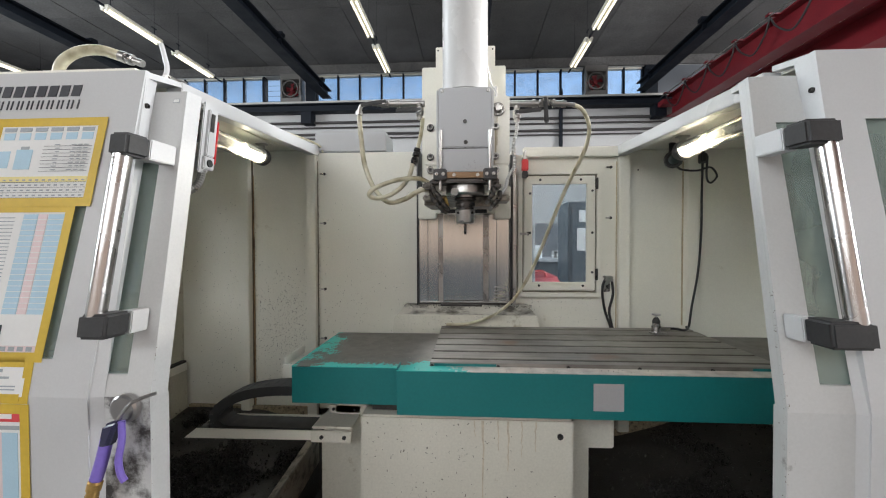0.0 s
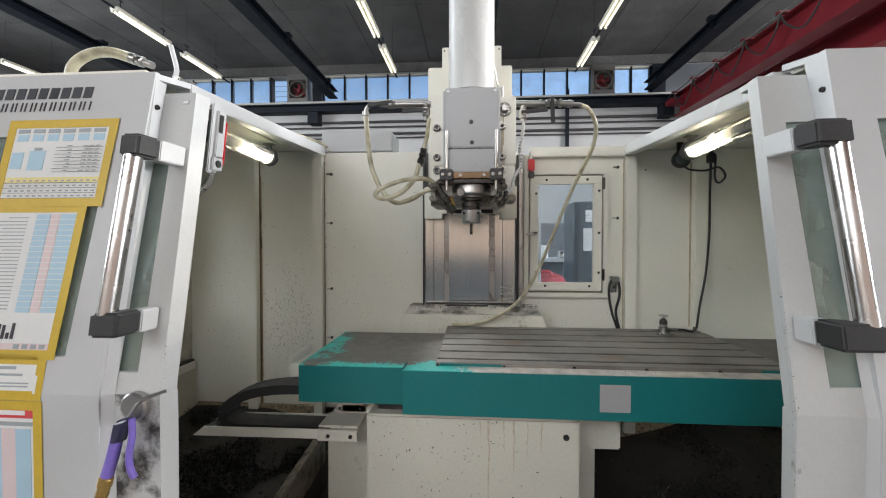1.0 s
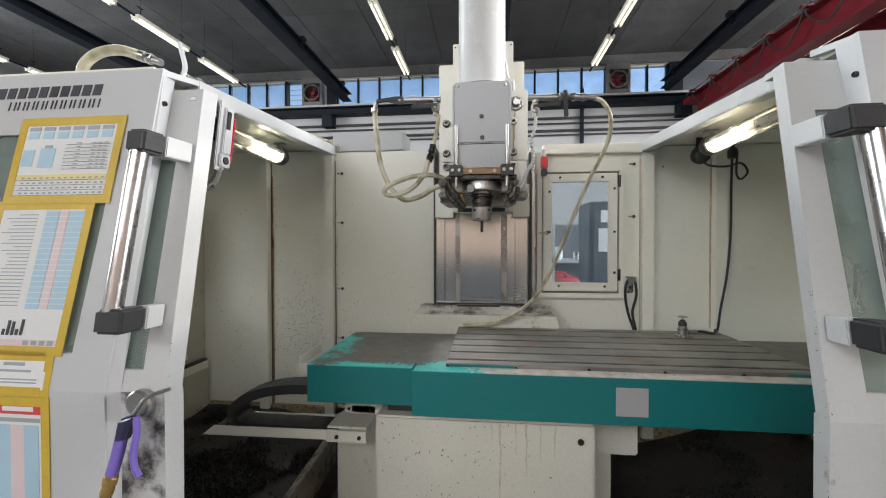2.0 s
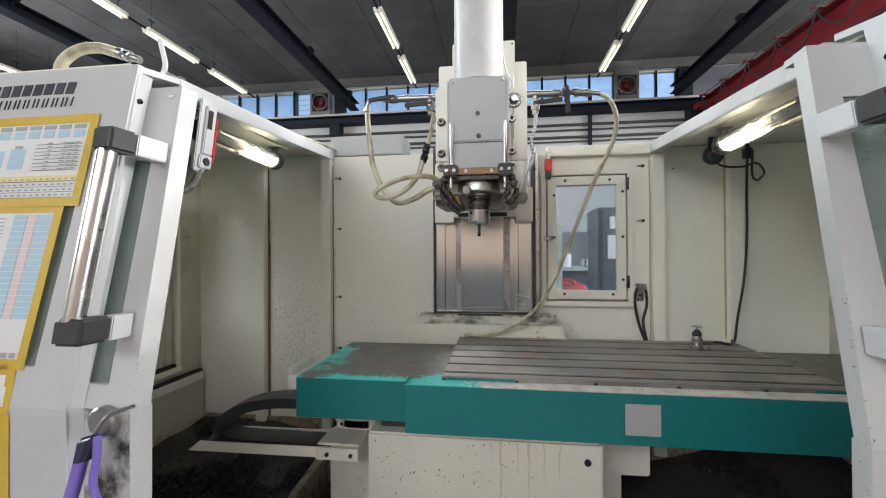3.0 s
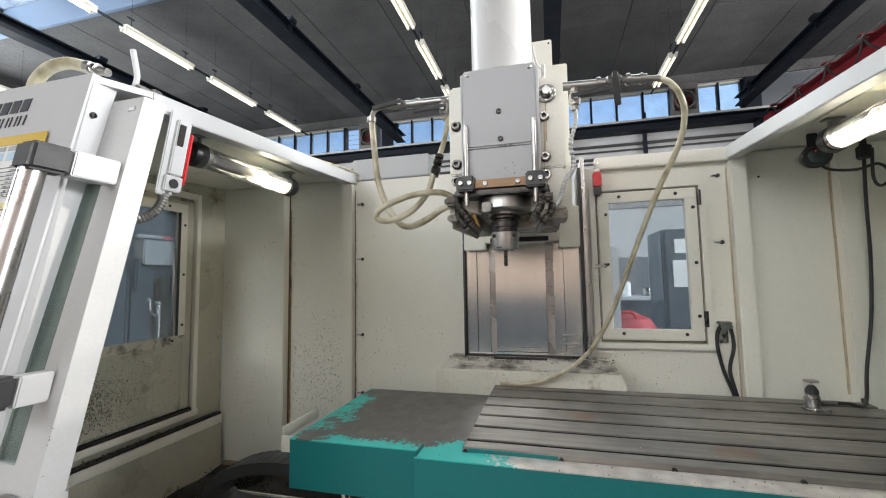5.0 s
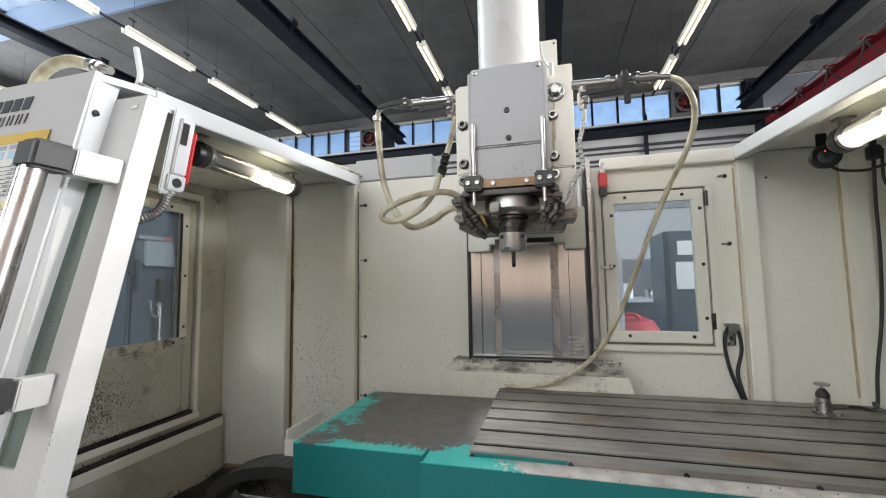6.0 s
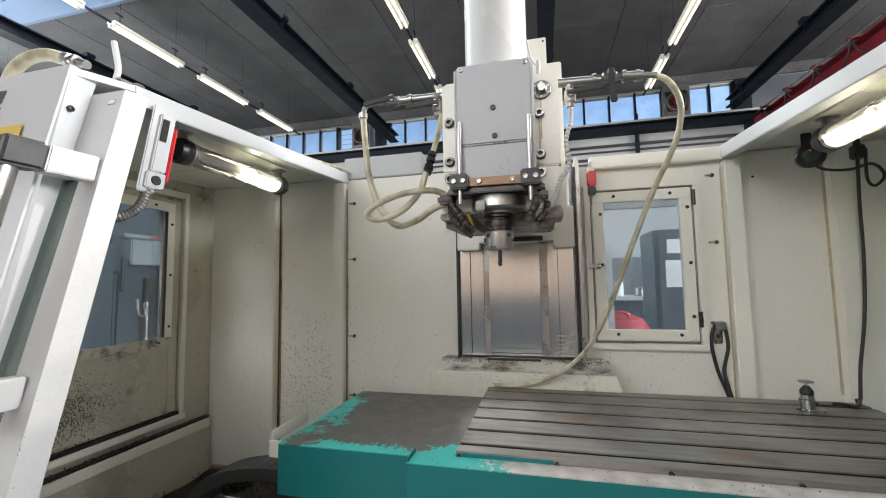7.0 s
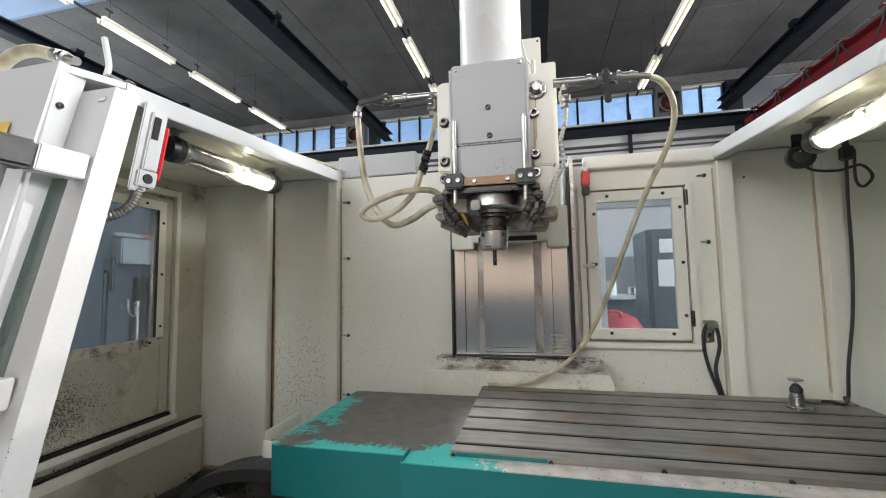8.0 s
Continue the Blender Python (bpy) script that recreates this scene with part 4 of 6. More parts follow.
    lo, hi = min(xo, xo - s * 0.05), max(xo, xo - s * 0.05)
    part("skirt", boxes((lo + 0.02 if s > 0 else lo, hi if s > 0 else hi - 0.02, 0.80, 1.843, 0.5, 0.814)), SIDE_OILY_SHADED, root)


wing("left")
wing("right")

BEND, SLOPE = 1.13, 0.17


def face_y(z, base):
    return base + max(0.0, z - BEND) * SLOPE


def strip_y(z, off=0.0):
    """The set-back strip of a door leans more than its panel, which it meets at the bend."""
    return 0.722 + off + max(0.0, z - BEND) * 0.24


def sheet(bm, corners, plane, off, back):
    """A sheet in a bent plane of a door: corners (x, z) anticlockwise from the front, pushed back."""
    f = [bm.verts.new((x, plane(z, off), z)) for x, z in corners]
    b = [bm.verts.new((x, plane(z, off) + back, z)) for x, z in corners]
    bm.faces.new(f)
    bm.faces.new(b[::-1])
    for i in range(len(f)):
        j = (i + 1) % len(f)
        bm.faces.new((f[j], f[i], b[i], b[j]))


def door(side):
    s = 1 if side == "left" else -1

    def XP(x):
        """Outer panel: the right door is the left one mirrored."""
        return x if s > 0 else 0.06 - x

    def XS(x):
        """Set-back strip: mirrored about its own middle."""
        return x if s > 0 else 0.027 - x

    def edge(z):
        """The slanting edge of the outer panel."""
        z = max(z, BEND)
        return -0.648 - 0.05 * (1.798 - z) if s > 0 else -0.649 - 0.015 * (1.798 - z)

    def back(z):
        """Where the return from the panel meets the strip, in the strip's own x."""
        return (-0.656 if s > 0 else -0.675) - 0.016 * (max(z, BEND) - BEND)

    def inner(z):
        return -0.565 - 0.043 * (max(z, BEND) - BEND)

    def sh(bm, cs, off, deep, X):
        cs = [(X(x), z) for x, z in cs]
        sheet(bm, cs if s > 0 else cs[::-1], face_y if X == XP else strip_y, off, deep)

    def block(bm, lo, hi):
        hexa(bm, lo if s > 0 else lo[::-1], hi if s > 0 else hi[::-1])

    root = thing("enclosure_door", (XP(-0.6), 0.74, 0.0), "white sheet metal sliding door with a tubular handle and window" + (", hung with charts and an air gun" if s > 0 else ""), "machine door", "sliding doors")
    B = 0.712
    # outer panel with a window opening
    bm = bm_new()
    w0, w1, wl = 1.20, 1.655, -1.28
    r0, r1 = edge(w0) - 0.085, edge(w1) - 0.07
    sh(bm, [(-1.42, w1), (edge(w1), w1), (edge(1.795), 1.795), (-1.42, 1.795)], B, 0.012, XP)
    sh(bm, [(-1.42, BEND), (edge(BEND), BEND), (edge(w0), w0), (-1.42, w0)], B, 0.012, XP)
    sh(bm, [(r0, w0), (edge(w0), w0), (edge(w1), w1), (r1, w1)], B, 0.012, XP)
    sh(bm, [(-1.42, w0), (wl, w0), (wl, w1), (-1.42, w1)], B, 0.012, XP)
    sh(bm, [(-1.42, 0.25), (edge(BEND), 0.25), (edge(BEND), BEND), (-1.42, BEND)], B, 0.012, XP)
    bmesh.ops.remove_doubles(bm, verts=bm.verts, dist=0.0005)
    part("panel", bm, WHITE, root, smooth=False)
    bm = bm_new()
    sh(bm, [(wl, w0), (r0, w0), (r1, w1), (wl, w1)], B + 0.006, 0.004, XP)
    p = part("window", bm, SMOKE, root, "greenish window pane", smooth=False)
    p.visible_shadow = False
    # folded return from the outer panel to the set-back strip, with a rolled front fold
    for z0, z1 in ((0.25, BEND), (BEND, 1.795)):
        bm = bm_new()
        rows = []
        for z in (z0, z1):
            f, e = face_y(z, B), edge(z)
            g, b = strip_y(z) - 0.0005, back(z)
            rows.append([(XP(e - 0.004), f + 0.0003, z), (XP(e - 0.0012), f + 0.0012, z), (XP(e), f + 0.004, z), (XS(b), g, z), (XS(b - 0.012), g, z), (XP(e - 0.013), f + 0.0095, z)])
        prev = [bm.verts.new(q) for q in rows[0]]
        nxt = [bm.verts.new(q) for q in rows[1]]
        bm.faces.new(prev[::-1])
        bm.faces.new(nxt)
        for i in range(6):
            k = (i + 1) % 6
            bm.faces.new((prev[i], prev[k], nxt[k], nxt[i]))
        part("return_flange", bm, WHITE, root, smooth=False)
    # set-back strip with a narrow window
    bm = bm_new()
    TOP = 1.766
    gt, gb = (1.60, 1.17) if s > 0 else (1.665, 1.175)
    gr0, gr1 = (-0.617, -0.628) if s > 0 else (-0.625, -0.630)
    L0, L1 = back(gb) - 0.01, back(gt) - 0.01
    sh(bm, [(L1, gt), (inner(gt), gt), (inner(TOP), TOP), (back(TOP) - 0.01, TOP)], 0.0, 0.012, XS)
    sh(bm, [(back(BEND) - 0.01, BEND), (inner(BEND), BEND), (inner(gb), gb), (L0, gb)], 0.0, 0.012, XS)
    sh(bm, [(gr0, gb), (inner(gb), gb), (inner(gt), gt), (gr1, gt)], 0.0, 0.012, XS)
    bmesh.ops.remove_doubles(bm, verts=bm.verts, dist=0.0005)
    part("strip", bm, WHITE_WORN, root, smooth=False)
    bm = bm_new()
    sh(bm, [(back(BEND) - 0.01, 0.25), (inner(BEND), 0.25), (inner(BEND), BEND), (back(BEND) - 0.01, BEND)], 0.0, 0.012, XS)
    part("strip", bm, STRIP_DIRTY if s > 0 else WHITE_WORN, root, "white strip with oily black smears" if s > 0 else "", smooth=False)
    bm = bm_new()
    sh(bm, [(L0, gb), (gr0, gb), (gr1, gt), (L1, gt)], 0.005, 0.004, XS)
    p = part("narrow_window", bm, SMOKE, root, "narrow greenish pane", smooth=False)
    p.visible_shadow = False
    # inner edge, folded back
    fold = 0.009 if s > 0 else -0.003
    for z0, z1 in ((0.25, BEND), (BEND, TOP)):
        bm = bm_new()
        f0, f1, a, b = strip_y(z0), strip_y(z1), inner(z0), inner(z1)
        lo = [(XS(a - 0.006), f0 + 0.001, z0), (XS(a + 0.001), f0, z0), (XS(a + fold), f0 + 0.034, z0), (XS(a + fold - 0.008), f0 + 0.034, z0)]
        hi = [(XS(b - 0.006), f1 + 0.001, z1), (XS(b + 0.001), f1, z1), (XS(b + fold), f1 + 0.038, z1), (XS(b + fold - 0.008), f1 + 0.038, z1)]
        block(bm, lo, hi)
        part("inner_edge", bm, WHITE_WORN, root, smooth=False)
    # top caps behind the panel and the strip
    for X, cs in ((XP, [(-1.42, 0.825, 1.78), (-0.652, 0.825, 1.78), (-0.652, 0.94, 1.80), (-1.42, 0.94, 1.80)]),
                  (XS, [(back(TOP), 0.88, 1.752), (inner(TOP) - 0.003, 0.88, 1.752), (inner(TOP) - 0.003, 0.935, 1.752), (back(TOP), 0.935, 1.752)])):
        bm = bm_new()
        lo = [(X(x), y, z) for x, y, z in cs]
        block(bm, lo, [(x, y, z + 0.013) for x, y, z in lo])
        part("top_cap", bm, WHITE, root, smooth=False)
    screw(root, (XP(edge(1.72) + 0.001), face_y(1.72, B) + 0.018, 1.72), (s, -0.05, 0), 0.0055)
    # handle: bar on two angled brackets
    top, bot, end = ((-0.619, 0.735, 1.612), (-0.635, 0.682, 1.275), -0.591) if s > 0 else ((-0.627, 0.735, 1.612), (-0.641, 0.682, 1.275), -0.580)
    h = part("handle", rods(((XS(top[0]), top[1], top[2]), (XS(bot[0]), bot[1], bot[2]), 0.016), n=28), CHROME, root, "satin steel tubular handle")
    for xb, yb, zb in (top, bot):
        fy = strip_y(zb)
        bm = bm_new()
        lo = [(XS(xb - 0.018), yb - 0.022, zb - 0.021), (XS(end - 0.006), yb - 0.022, zb - 0.021), (XS(end - 0.003), yb + 0.03, zb - 0.021), (XS(end - 0.034), yb + 0.03, zb - 0.021)]
        block(bm, lo, [(a, b + 0.007, d + 0.044) for a, b, d in lo])
        bev(bm, 0.005, 3)
        part("bracket", bm, RUBBER, h, "black plastic bracket", smooth=False)
        bm = bm_new()
        lo = [(XS(end - 0.032), yb + 0.0305, zb - 0.021), (XS(end - 0.003), yb + 0.0305, zb - 0.021), (XS(end), fy - 0.005, zb - 0.021), (XS(end - 0.026), fy - 0.005, zb - 0.021)]
        block(bm, lo, [(a, b + 0.007, d + 0.042) for a, b, d in lo])
        bev(bm, 0.002, 2)
        part("bracket", bm, WHITE, h, "white bracket block")
    return root


door_left = door("left")
door_right = door("right")


# ---- charts on the left door ----
def chart(name, label, z0, z1, xr, width, lean, base_off, cells):
    """A sheet taped to the door. cells: (u0, u1, v0, v1, material) over the sheet, u from its right edge."""
    B = 0.712 - 0.0012
    root = thing(name, (xr, face_y(z0, B), z0), label, "chart", "charts on the door")

    def P(u, v, off):
        z = z0 + (z1 - z0) * v
        return (xr - u * width + lean * (z - z1), face_y(z, B) - off, z)

    def leaf(nm, u0, u1, v0, v1, off, mat, lab=""):
        bm = bm_new()
        f = [P(u1, v0, off), P(u0, v0, off), P(u0, v1, off), P(u1, v1, off)]
        prism(bm, f, (0, 0.0008, 0))
        part(nm, bm, mat, root, lab, smooth=False)

    leaf("sheet", 0, 1, 0, 1, base_off, PAPER)
    tw, th = 0.013 / width, 0.013 / (z1 - z0)
    for a, b, c, d in ((-tw, tw * 0.4, -th, 1 + th), (1 - tw * 0.4, 1 + tw, -th, 1 + th), (tw * 0.4, 1 - tw * 0.4, 1 - th * 0.4, 1 + th), (tw * 0.4, 1 - tw * 0.4, -th, th * 0.4)):
        leaf("tape", a, b, c, d, base_off + 0.001, YELLOW, "yellow tape")
    for u0, u1, v0, v1, m in cells:
        leaf("print", u0, u1, v0, v1, base_off + (0.0013 if m in (PAPER, PAPER_GREY, INK) else 0.0009), m)


random.seed(5)
cells = []
for i in range(6):
    u = 0.05 + i * 0.155
    cells += [(u, u + 0.12, 0.90, 0.95, PAPER_GREY), (u + 0.005, u + 0.115, 0.79, 0.88, PAPER_BLUE)]
cells += [(0.62, 0.78, 0.40, 0.66, PAPER_BLUE), (0.66, 0.74, 0.66, 0.70, PAPER_GREY), (0.84, 0.96, 0.42, 0.64, PAPER_BLUE)]
for j in range(8):
    v = 0.70 - j * 0.047
    cells.append((0.05, 0.52, v, v + 0.004, INK))
    for u in (0.08, 0.14, 0.2, 0.36):
        cells.append((u, u + random.uniform(0.03, 0.05), v + 0.014, v + 0.026, PAPER_GREY))
cells += [(0.03, 0.97, 0.235, 0.305, PAPER_YELLOW)]
for j in range(4):
    v = 0.03 + j * 0.066
    cells.append((0.03, 0.97, v, v + 0.004, INK))
    for i in range(14):
        u = 0.05 + i * 0.064
        cells.append((u, u + 0.028, v + 0.022, v + 0.040, PAPER_GREY))
chart("chart", "white thread chart with blue drawings in a yellow tape frame", 1.513, 1.677, -0.728, 0.226, 0.07, 0.0016, cells)
cells = [(a, b, 0.27 + j * 0.039, 0.304 + j * 0.039, m) for j in range(18) for a, b, m in ((0.02, 0.195, PAPER_BLUE), (0.205, 0.30, PAPER_PINK), (0.31, 0.46, PAPER_BLUE))]
cells += [(0.02, 0.98, 0.985, 0.998, PAPER_BLUE), (0, 1, 0.02, 0.06, PAPER_PINK)]
for j in range(26):
    v = 0.29 + j * 0.026
    cells.append((0.55, random.uniform(0.75, 0.97), v, v + 0.006, PAPER_GREY))
for i in range(5):
    cells.append((0.42 + i * 0.05, 0.45 + i * 0.05, 0.09, 0.13 + random.uniform(0, 0.07), INK))
for i in range(4):
    cells.append((0.06 + i * 0.09, 0.12 + i * 0.09, 0.025, 0.055, PAPER_GREY))
chart("chart", "tall drill chart with blue columns in a yellow tape frame", 1.207, 1.493, -0.774, 0.205, 0.075, 0.0002, cells)
chart("chart", "small pale leaflet in a yellow tape frame", 1.130, 1.190, -0.812, 0.16, 0.04, 0.0002, [(0.3, 0.6, 0.75, 0.85, PAPER_GREY), (0.2, 0.7, 0.55, 0.62, PAPER_GREY), (0.1, 0.8, 0.3, 0.34, PAPER_GREY), (0.1, 0.8, 0.2, 0.24, PAPER_GREY)])
chart("chart", "tool chart with a red heading in a yellow tape frame", 0.80, 1.103, -0.812, 0.215, 0.0, 0.0002,
      [(0.0, 1, 0.93, 1, PAPER_RED), (0.1, 0.42, 0.95, 0.98, PAPER), (0.05, 0.2, 0.02, 0.86, PAPER_BLUE), (0.2, 0.34, 0.02, 0.86, PAPER_PINK), (0.34, 0.5, 0.02, 0.86, PAPER_BLUE), (0.5, 0.62, 0.02, 0.86, PAPER_PINK), (0.03, 0.97, 0.88, 0.905, PAPER_GREY)])


def lettering():
    """The maker's two lines, as plain bars in their colour."""
    root = thing("maker_sign", (-0.9, 0.8, 1.73), "two rows of dark plain bars on the white door", "sign")
    for row, (z0, z1, n, w, gap) in enumerate(((1.739, 1.764, 10, 0.020, 0.0065), (1.711, 1.731, 10, 0.0165, 0.0065))):
        for i in range(n):
            x1 = -0.789 - i * (w + gap)
            bm = bm_new()
            if row == 0:
                prism(bm, [(x1 - w, face_y(z0, 0.7105), z0), (x1, face_y(z0, 0.7105), z0), (x1 + 0.004, face_y(z1, 0.7105), z1), (x1 - w + 0.004, face_y(z1, 0.7105), z1)], (0, 0.001, 0))
            else:
                for a, b in ((x1 - w, x1 - w + 0.003), (x1 - 0.003, x1)):
                    prism(bm, [(a, face_y(z0, 0.7105), z0), (b, face_y(z0, 0.7105), z0), (b + 0.003, face_y(z1, 0.7105), z1), (a + 0.003, face_y(z1, 0.7105), z1)], (0, 0.001, 0))
            part("bar", bm, INK, root, smooth=False)


lettering()


def air_gun():
    root = thing("air_gun", (-0.63, 0.70, 0.98), "purple and navy compressed-air gun hung on the door", "air gun")
    part("holder", rods(((-0.622, 0.741, 1.105), (-0.622, 0.722, 1.105), 0.027), n=28, chamfer=0.004), CHROME, root, "round chrome magnet holder")
    bm = bm_new()
    tube(bm, [(-0.612, 0.705, 1.096), (-0.592, 0.705, 1.122), (-0.578, 0.712, 1.131), (-0.553, 0.722, 1.139)], 0.0035, 8, 6)
    part("nozzle", bm, STEEL, root)
    bm = bm_new()
    hexa(bm, [(-0.646, 0.692, 1.045), (-0.625, 0.692, 1.045), (-0.625, 0.716, 1.045), (-0.646, 0.716, 1.045)], [(-0.636, 0.692, 1.088), (-0.604, 0.692, 1.098), (-0.604, 0.716, 1.098), (-0.636, 0.716, 1.088)])
    bev(bm, 0.006, 3)
    part("body", bm, NAVY, root)
    bm = bm_new()
    tube(bm, [(-0.634, 0.704, 1.06), (-0.644, 0.703, 1.02), (-0.655, 0.702, 0.985)], 0.0105, 12, 6)
    part("grip", bm, PURPLE, root)
    bm = bm_new()
    tube(bm, [(-0.606, 0.704, 1.093), (-0.604, 0.702, 1.06), (-0.609, 0.70, 1.025), (-0.606, 0.70, 1.0), (-0.598, 0.70, 0.985)], 0.006, 10, 6)
    part("lever", bm, PURPLE, root)
    bm = bm_new()
    lathe(bm, (-0.655, 0.702, 0.984), (-0.28, -0.02, -1), [(0, 0.008), (0.004, 0.012), (0.018, 0.012), (0.02, 0.009), (0.03, 0.011), (0.036, 0.011), (0.05, 0.009)], 14)
    part("coupling", bm, BRASS, root)
    bm = bm_new()
    tube(bm, [(-0.667, 0.70, 0.936), (-0.672, 0.70, 0.88), (-0.67, 0.69, 0.7), (-0.66, 0.68, 0.45), (-0.62, 0.66, 0.02)], 0.007, 10, 8)
    part("hose", bm, NAVY, root)
    root.location += Vector((0.017, -0.019, 0.008))


air_gun()


def door_switch():
    root = thing("door_switch", (-0.60, 0.95, 1.62), "grey door switch box with a red cover and steel conduit", "switch")

    def slab(name, x0, x1, y0, y1, z0, z1, mat, bv=0.002, par=None):
        bm = bm_new()
        k = 0.17
        hexa(bm, [(x0, y0, z0), (x1, y0, z0), (x1, y1, z0), (x0, y1, z0)], [(x0, y0 + k * (z1 - z0), z1), (x1, y0 + k * (z1 - z0), z1), (x1, y1 + k * (z1 - z0), z1), (x0, y1 + k * (z1 - z0), z1)])
        bev(bm, bv)
        return part(name, bm, mat, par or root)

    slab("plate", -0.588, -0.583, 0.896, 0.93, 1.59, 1.762, WHITE)
    body = slab("body", -0.600, -0.575, 0.915, 0.945, 1.63, 1.745, WHITE)
    slab("vent", -0.5745, -0.573, 0.928, 0.942, 1.69, 1.735, DARK_STEEL, 0.0005, body)
    slab("cover", -0.602, -0.577, 0.9455, 0.953, 1.615, 1.725, RED)
    slab("socket", -0.600, -0.576, 0.905, 0.943, 1.598, 1.629, WHITE)
    bm = bm_new()
    lathe(bm, (-0.5755, 0.925, 1.613), (1, 0, 0), [(0, 0.009), (0.003, 0.009), (0.003, 0.005)], 16)
    part("key_lock", bm, BLACK, root)
    bm = bm_new()
    tube(bm, [(-0.59, 0.92, 1.597), (-0.591, 0.915, 1.575), (-0.597, 0.905, 1.555), (-0.608, 0.89, 1.542), (-0.622, 0.87, 1.535)], 0.008, 10, 8, 0.14)
    part("conduit", bm, STEEL, root)


door_switch()


def top_hose():
    root = thing("clear_hose", (-0.8, 0.88, 1.80), "clear ribbed hose with steel coupling on the roof", "hose")
    bm = bm_new()
    tube(bm, [(-0.93, 0.90, 1.805), (-0.91, 0.89, 1.842), (-0.865, 0.885, 1.866), (-0.81, 0.885, 1.870), (-0.76, 0.89, 1.856)], 0.0115, 14, 12, 0.05)
    part("hose", bm, HOSE, root)
    bm = bm_new()
    lathe(bm, (-0.762, 0.89, 1.857), (1, 0.05, -0.35), [(0, 0.0125), (0.014, 0.0125), (0.015, 0.009), (0.022, 0.0125), (0.03, 0.0125), (0.031, 0.008), (0.055, 0.008)], 14)
    part("coupling", bm, STEEL, root)
    root = thing("vent_lever", (-0.672, 0.92, 1.81), "white bent lever standing on the roof rail", "lever")
    bm = bm_new()
    tube(bm, [(-0.685, 0.925, 1.815), (-0.677, 0.925, 1.84), (-0.683, 0.925, 1.87), (-0.691, 0.925, 1.90)], 0.0055, 10, 6)
    part("arm", bm, WHITE, root)
    part("foot", boxes((-0.70, -0.655, 0.945, 0.965, 1.816, 1.824), (-0.684, -0.666, 0.918, 0.96, 1.812, 1.824), bevel=0.003), STEEL, root)

    bm = bm_new()
    tube(bm, [(-0.70, 1.30, 1.842), (-0.69, 1.50, 1.856), (-0.675, 1.70, 1.872), (-0.655, 1.80, 1.874), (-0.64, 1.845, 1.862), (-0.632, 1.838, 1.84)], 0.005, 10, 8)
    single("thin_hose", bm, HOSE, "thin clear tube lying along the top rail", "hose")


top_hose()


def stickers():
    root = thing("sticker", (-0.60, 0.85, 1.74), "small pale warning sticker on the door strip", "sticker")
    z0, z1 = 1.738, 1.748
    bm = bm_new()
    prism(bm, [(-0.598 - 0.022, strip_y(z0, -0.0012), z0), (-0.583 - 0.022, strip_y(z0, -0.0012), z0), (-0.582 - 0.022, strip_y(z1, -0.0012), z1), (-0.597 - 0.022, strip_y(z1, -0.0012), z1)], (0, 0.001, 0))
    part("sheet", bm, PAPER_GREY, root, smooth=False)
    bm = bm_new()
    prism(bm, [(-0.5965 - 0.022, strip_y(z0, -0.0018), z0 + 0.0015), (-0.5845 - 0.022, strip_y(z0, -0.0018), z0 + 0.0015), (-0.5837 - 0.022, strip_y(z1, -0.0022), z1 - 0.0015), (-0.5957 - 0.022, strip_y(z1, -0.0022), z1 - 0.0015)], (0, 0.0006, 0))
    part("print", bm, PAPER, root, smooth=False)


stickers()


def work_lamp(x, y0, y1, z, label):
    """A glass-tube machine lamp on two brackets; only the half towards the back wall is lit."""
    root = thing("work_lamp", (x, y1, z), label, "lamp", "machine lamps")
    ym = y0 + (y1 - y0) * 0.66
    g = part("glass_tube", rods(((x, y0, z), (x, y1, z), 0.029), n=28), LAMP_GLASS, root, "clear tube")
    g.visible_shadow = False
    part("tube", rods(((x, ym, z), (x, y1 - 0.014, z), 0.013), n=16), WORK_TUBE, root, "glowing tube")
    # half shell added over the tube to keep its light off the roof
    bm = bm_new()
    arc = [(x + 0.0235 * math.cos(a), ym - 0.002, z + 0.0235 * math.sin(a)) for a in [math.pi * (0.02 + 0.96 * i / 10) for i in range(11)]]
    prism(bm, arc + [(x - 0.0215, ym - 0.002, z + 0.002)] + [(x + 0.0215 * math.cos(a), ym - 0.002, z + 0.0215 * math.sin(a)) for a in [math.pi * (0.96 - 0.92 * i / 10) for i in range(11)]], (0, y1 - ym - 0.012, 0))
    part("light_shell", bm, LAMP_BODY, root)
    part("tray", boxes((x - 0.012, x + 0.012, y0 + 0.01, ym - 0.003, z - 0.012, z + 0.016), bevel=0.003), STEEL, root)
    for y, d in ((y0, -1), (y1, 1)):
        bm = bm_new()
        lathe(bm, (x, y - d * 0.012, z), (0, d, 0), [(0, 0.033), (0.02, 0.034), (0.024, 0.031), (0.034, 0.028), (0.036, 0.012)], 24)
        part("end_cap", bm, BLACK, root)
        bm = bm_new()
        lathe(bm, (x, y - d * 0.028, z), (0, d, 0), [(0, 0.0305), (0.002, 0.032), (0.012, 0.032), (0.014, 0.0305)], 28)
        part("clamp_ring", bm, STEEL, root, "steel ring round the glass")
        part("bracket", boxes((x - 0.01, x + 0.01, y - 0.008, y + 0.008, z + 0.03, z + 0.047), (x - 0.022, x + 0.022, y - 0.012, y + 0.012, z + 0.047, z + 0.053), bevel=0.002), STEEL, root)
    return root


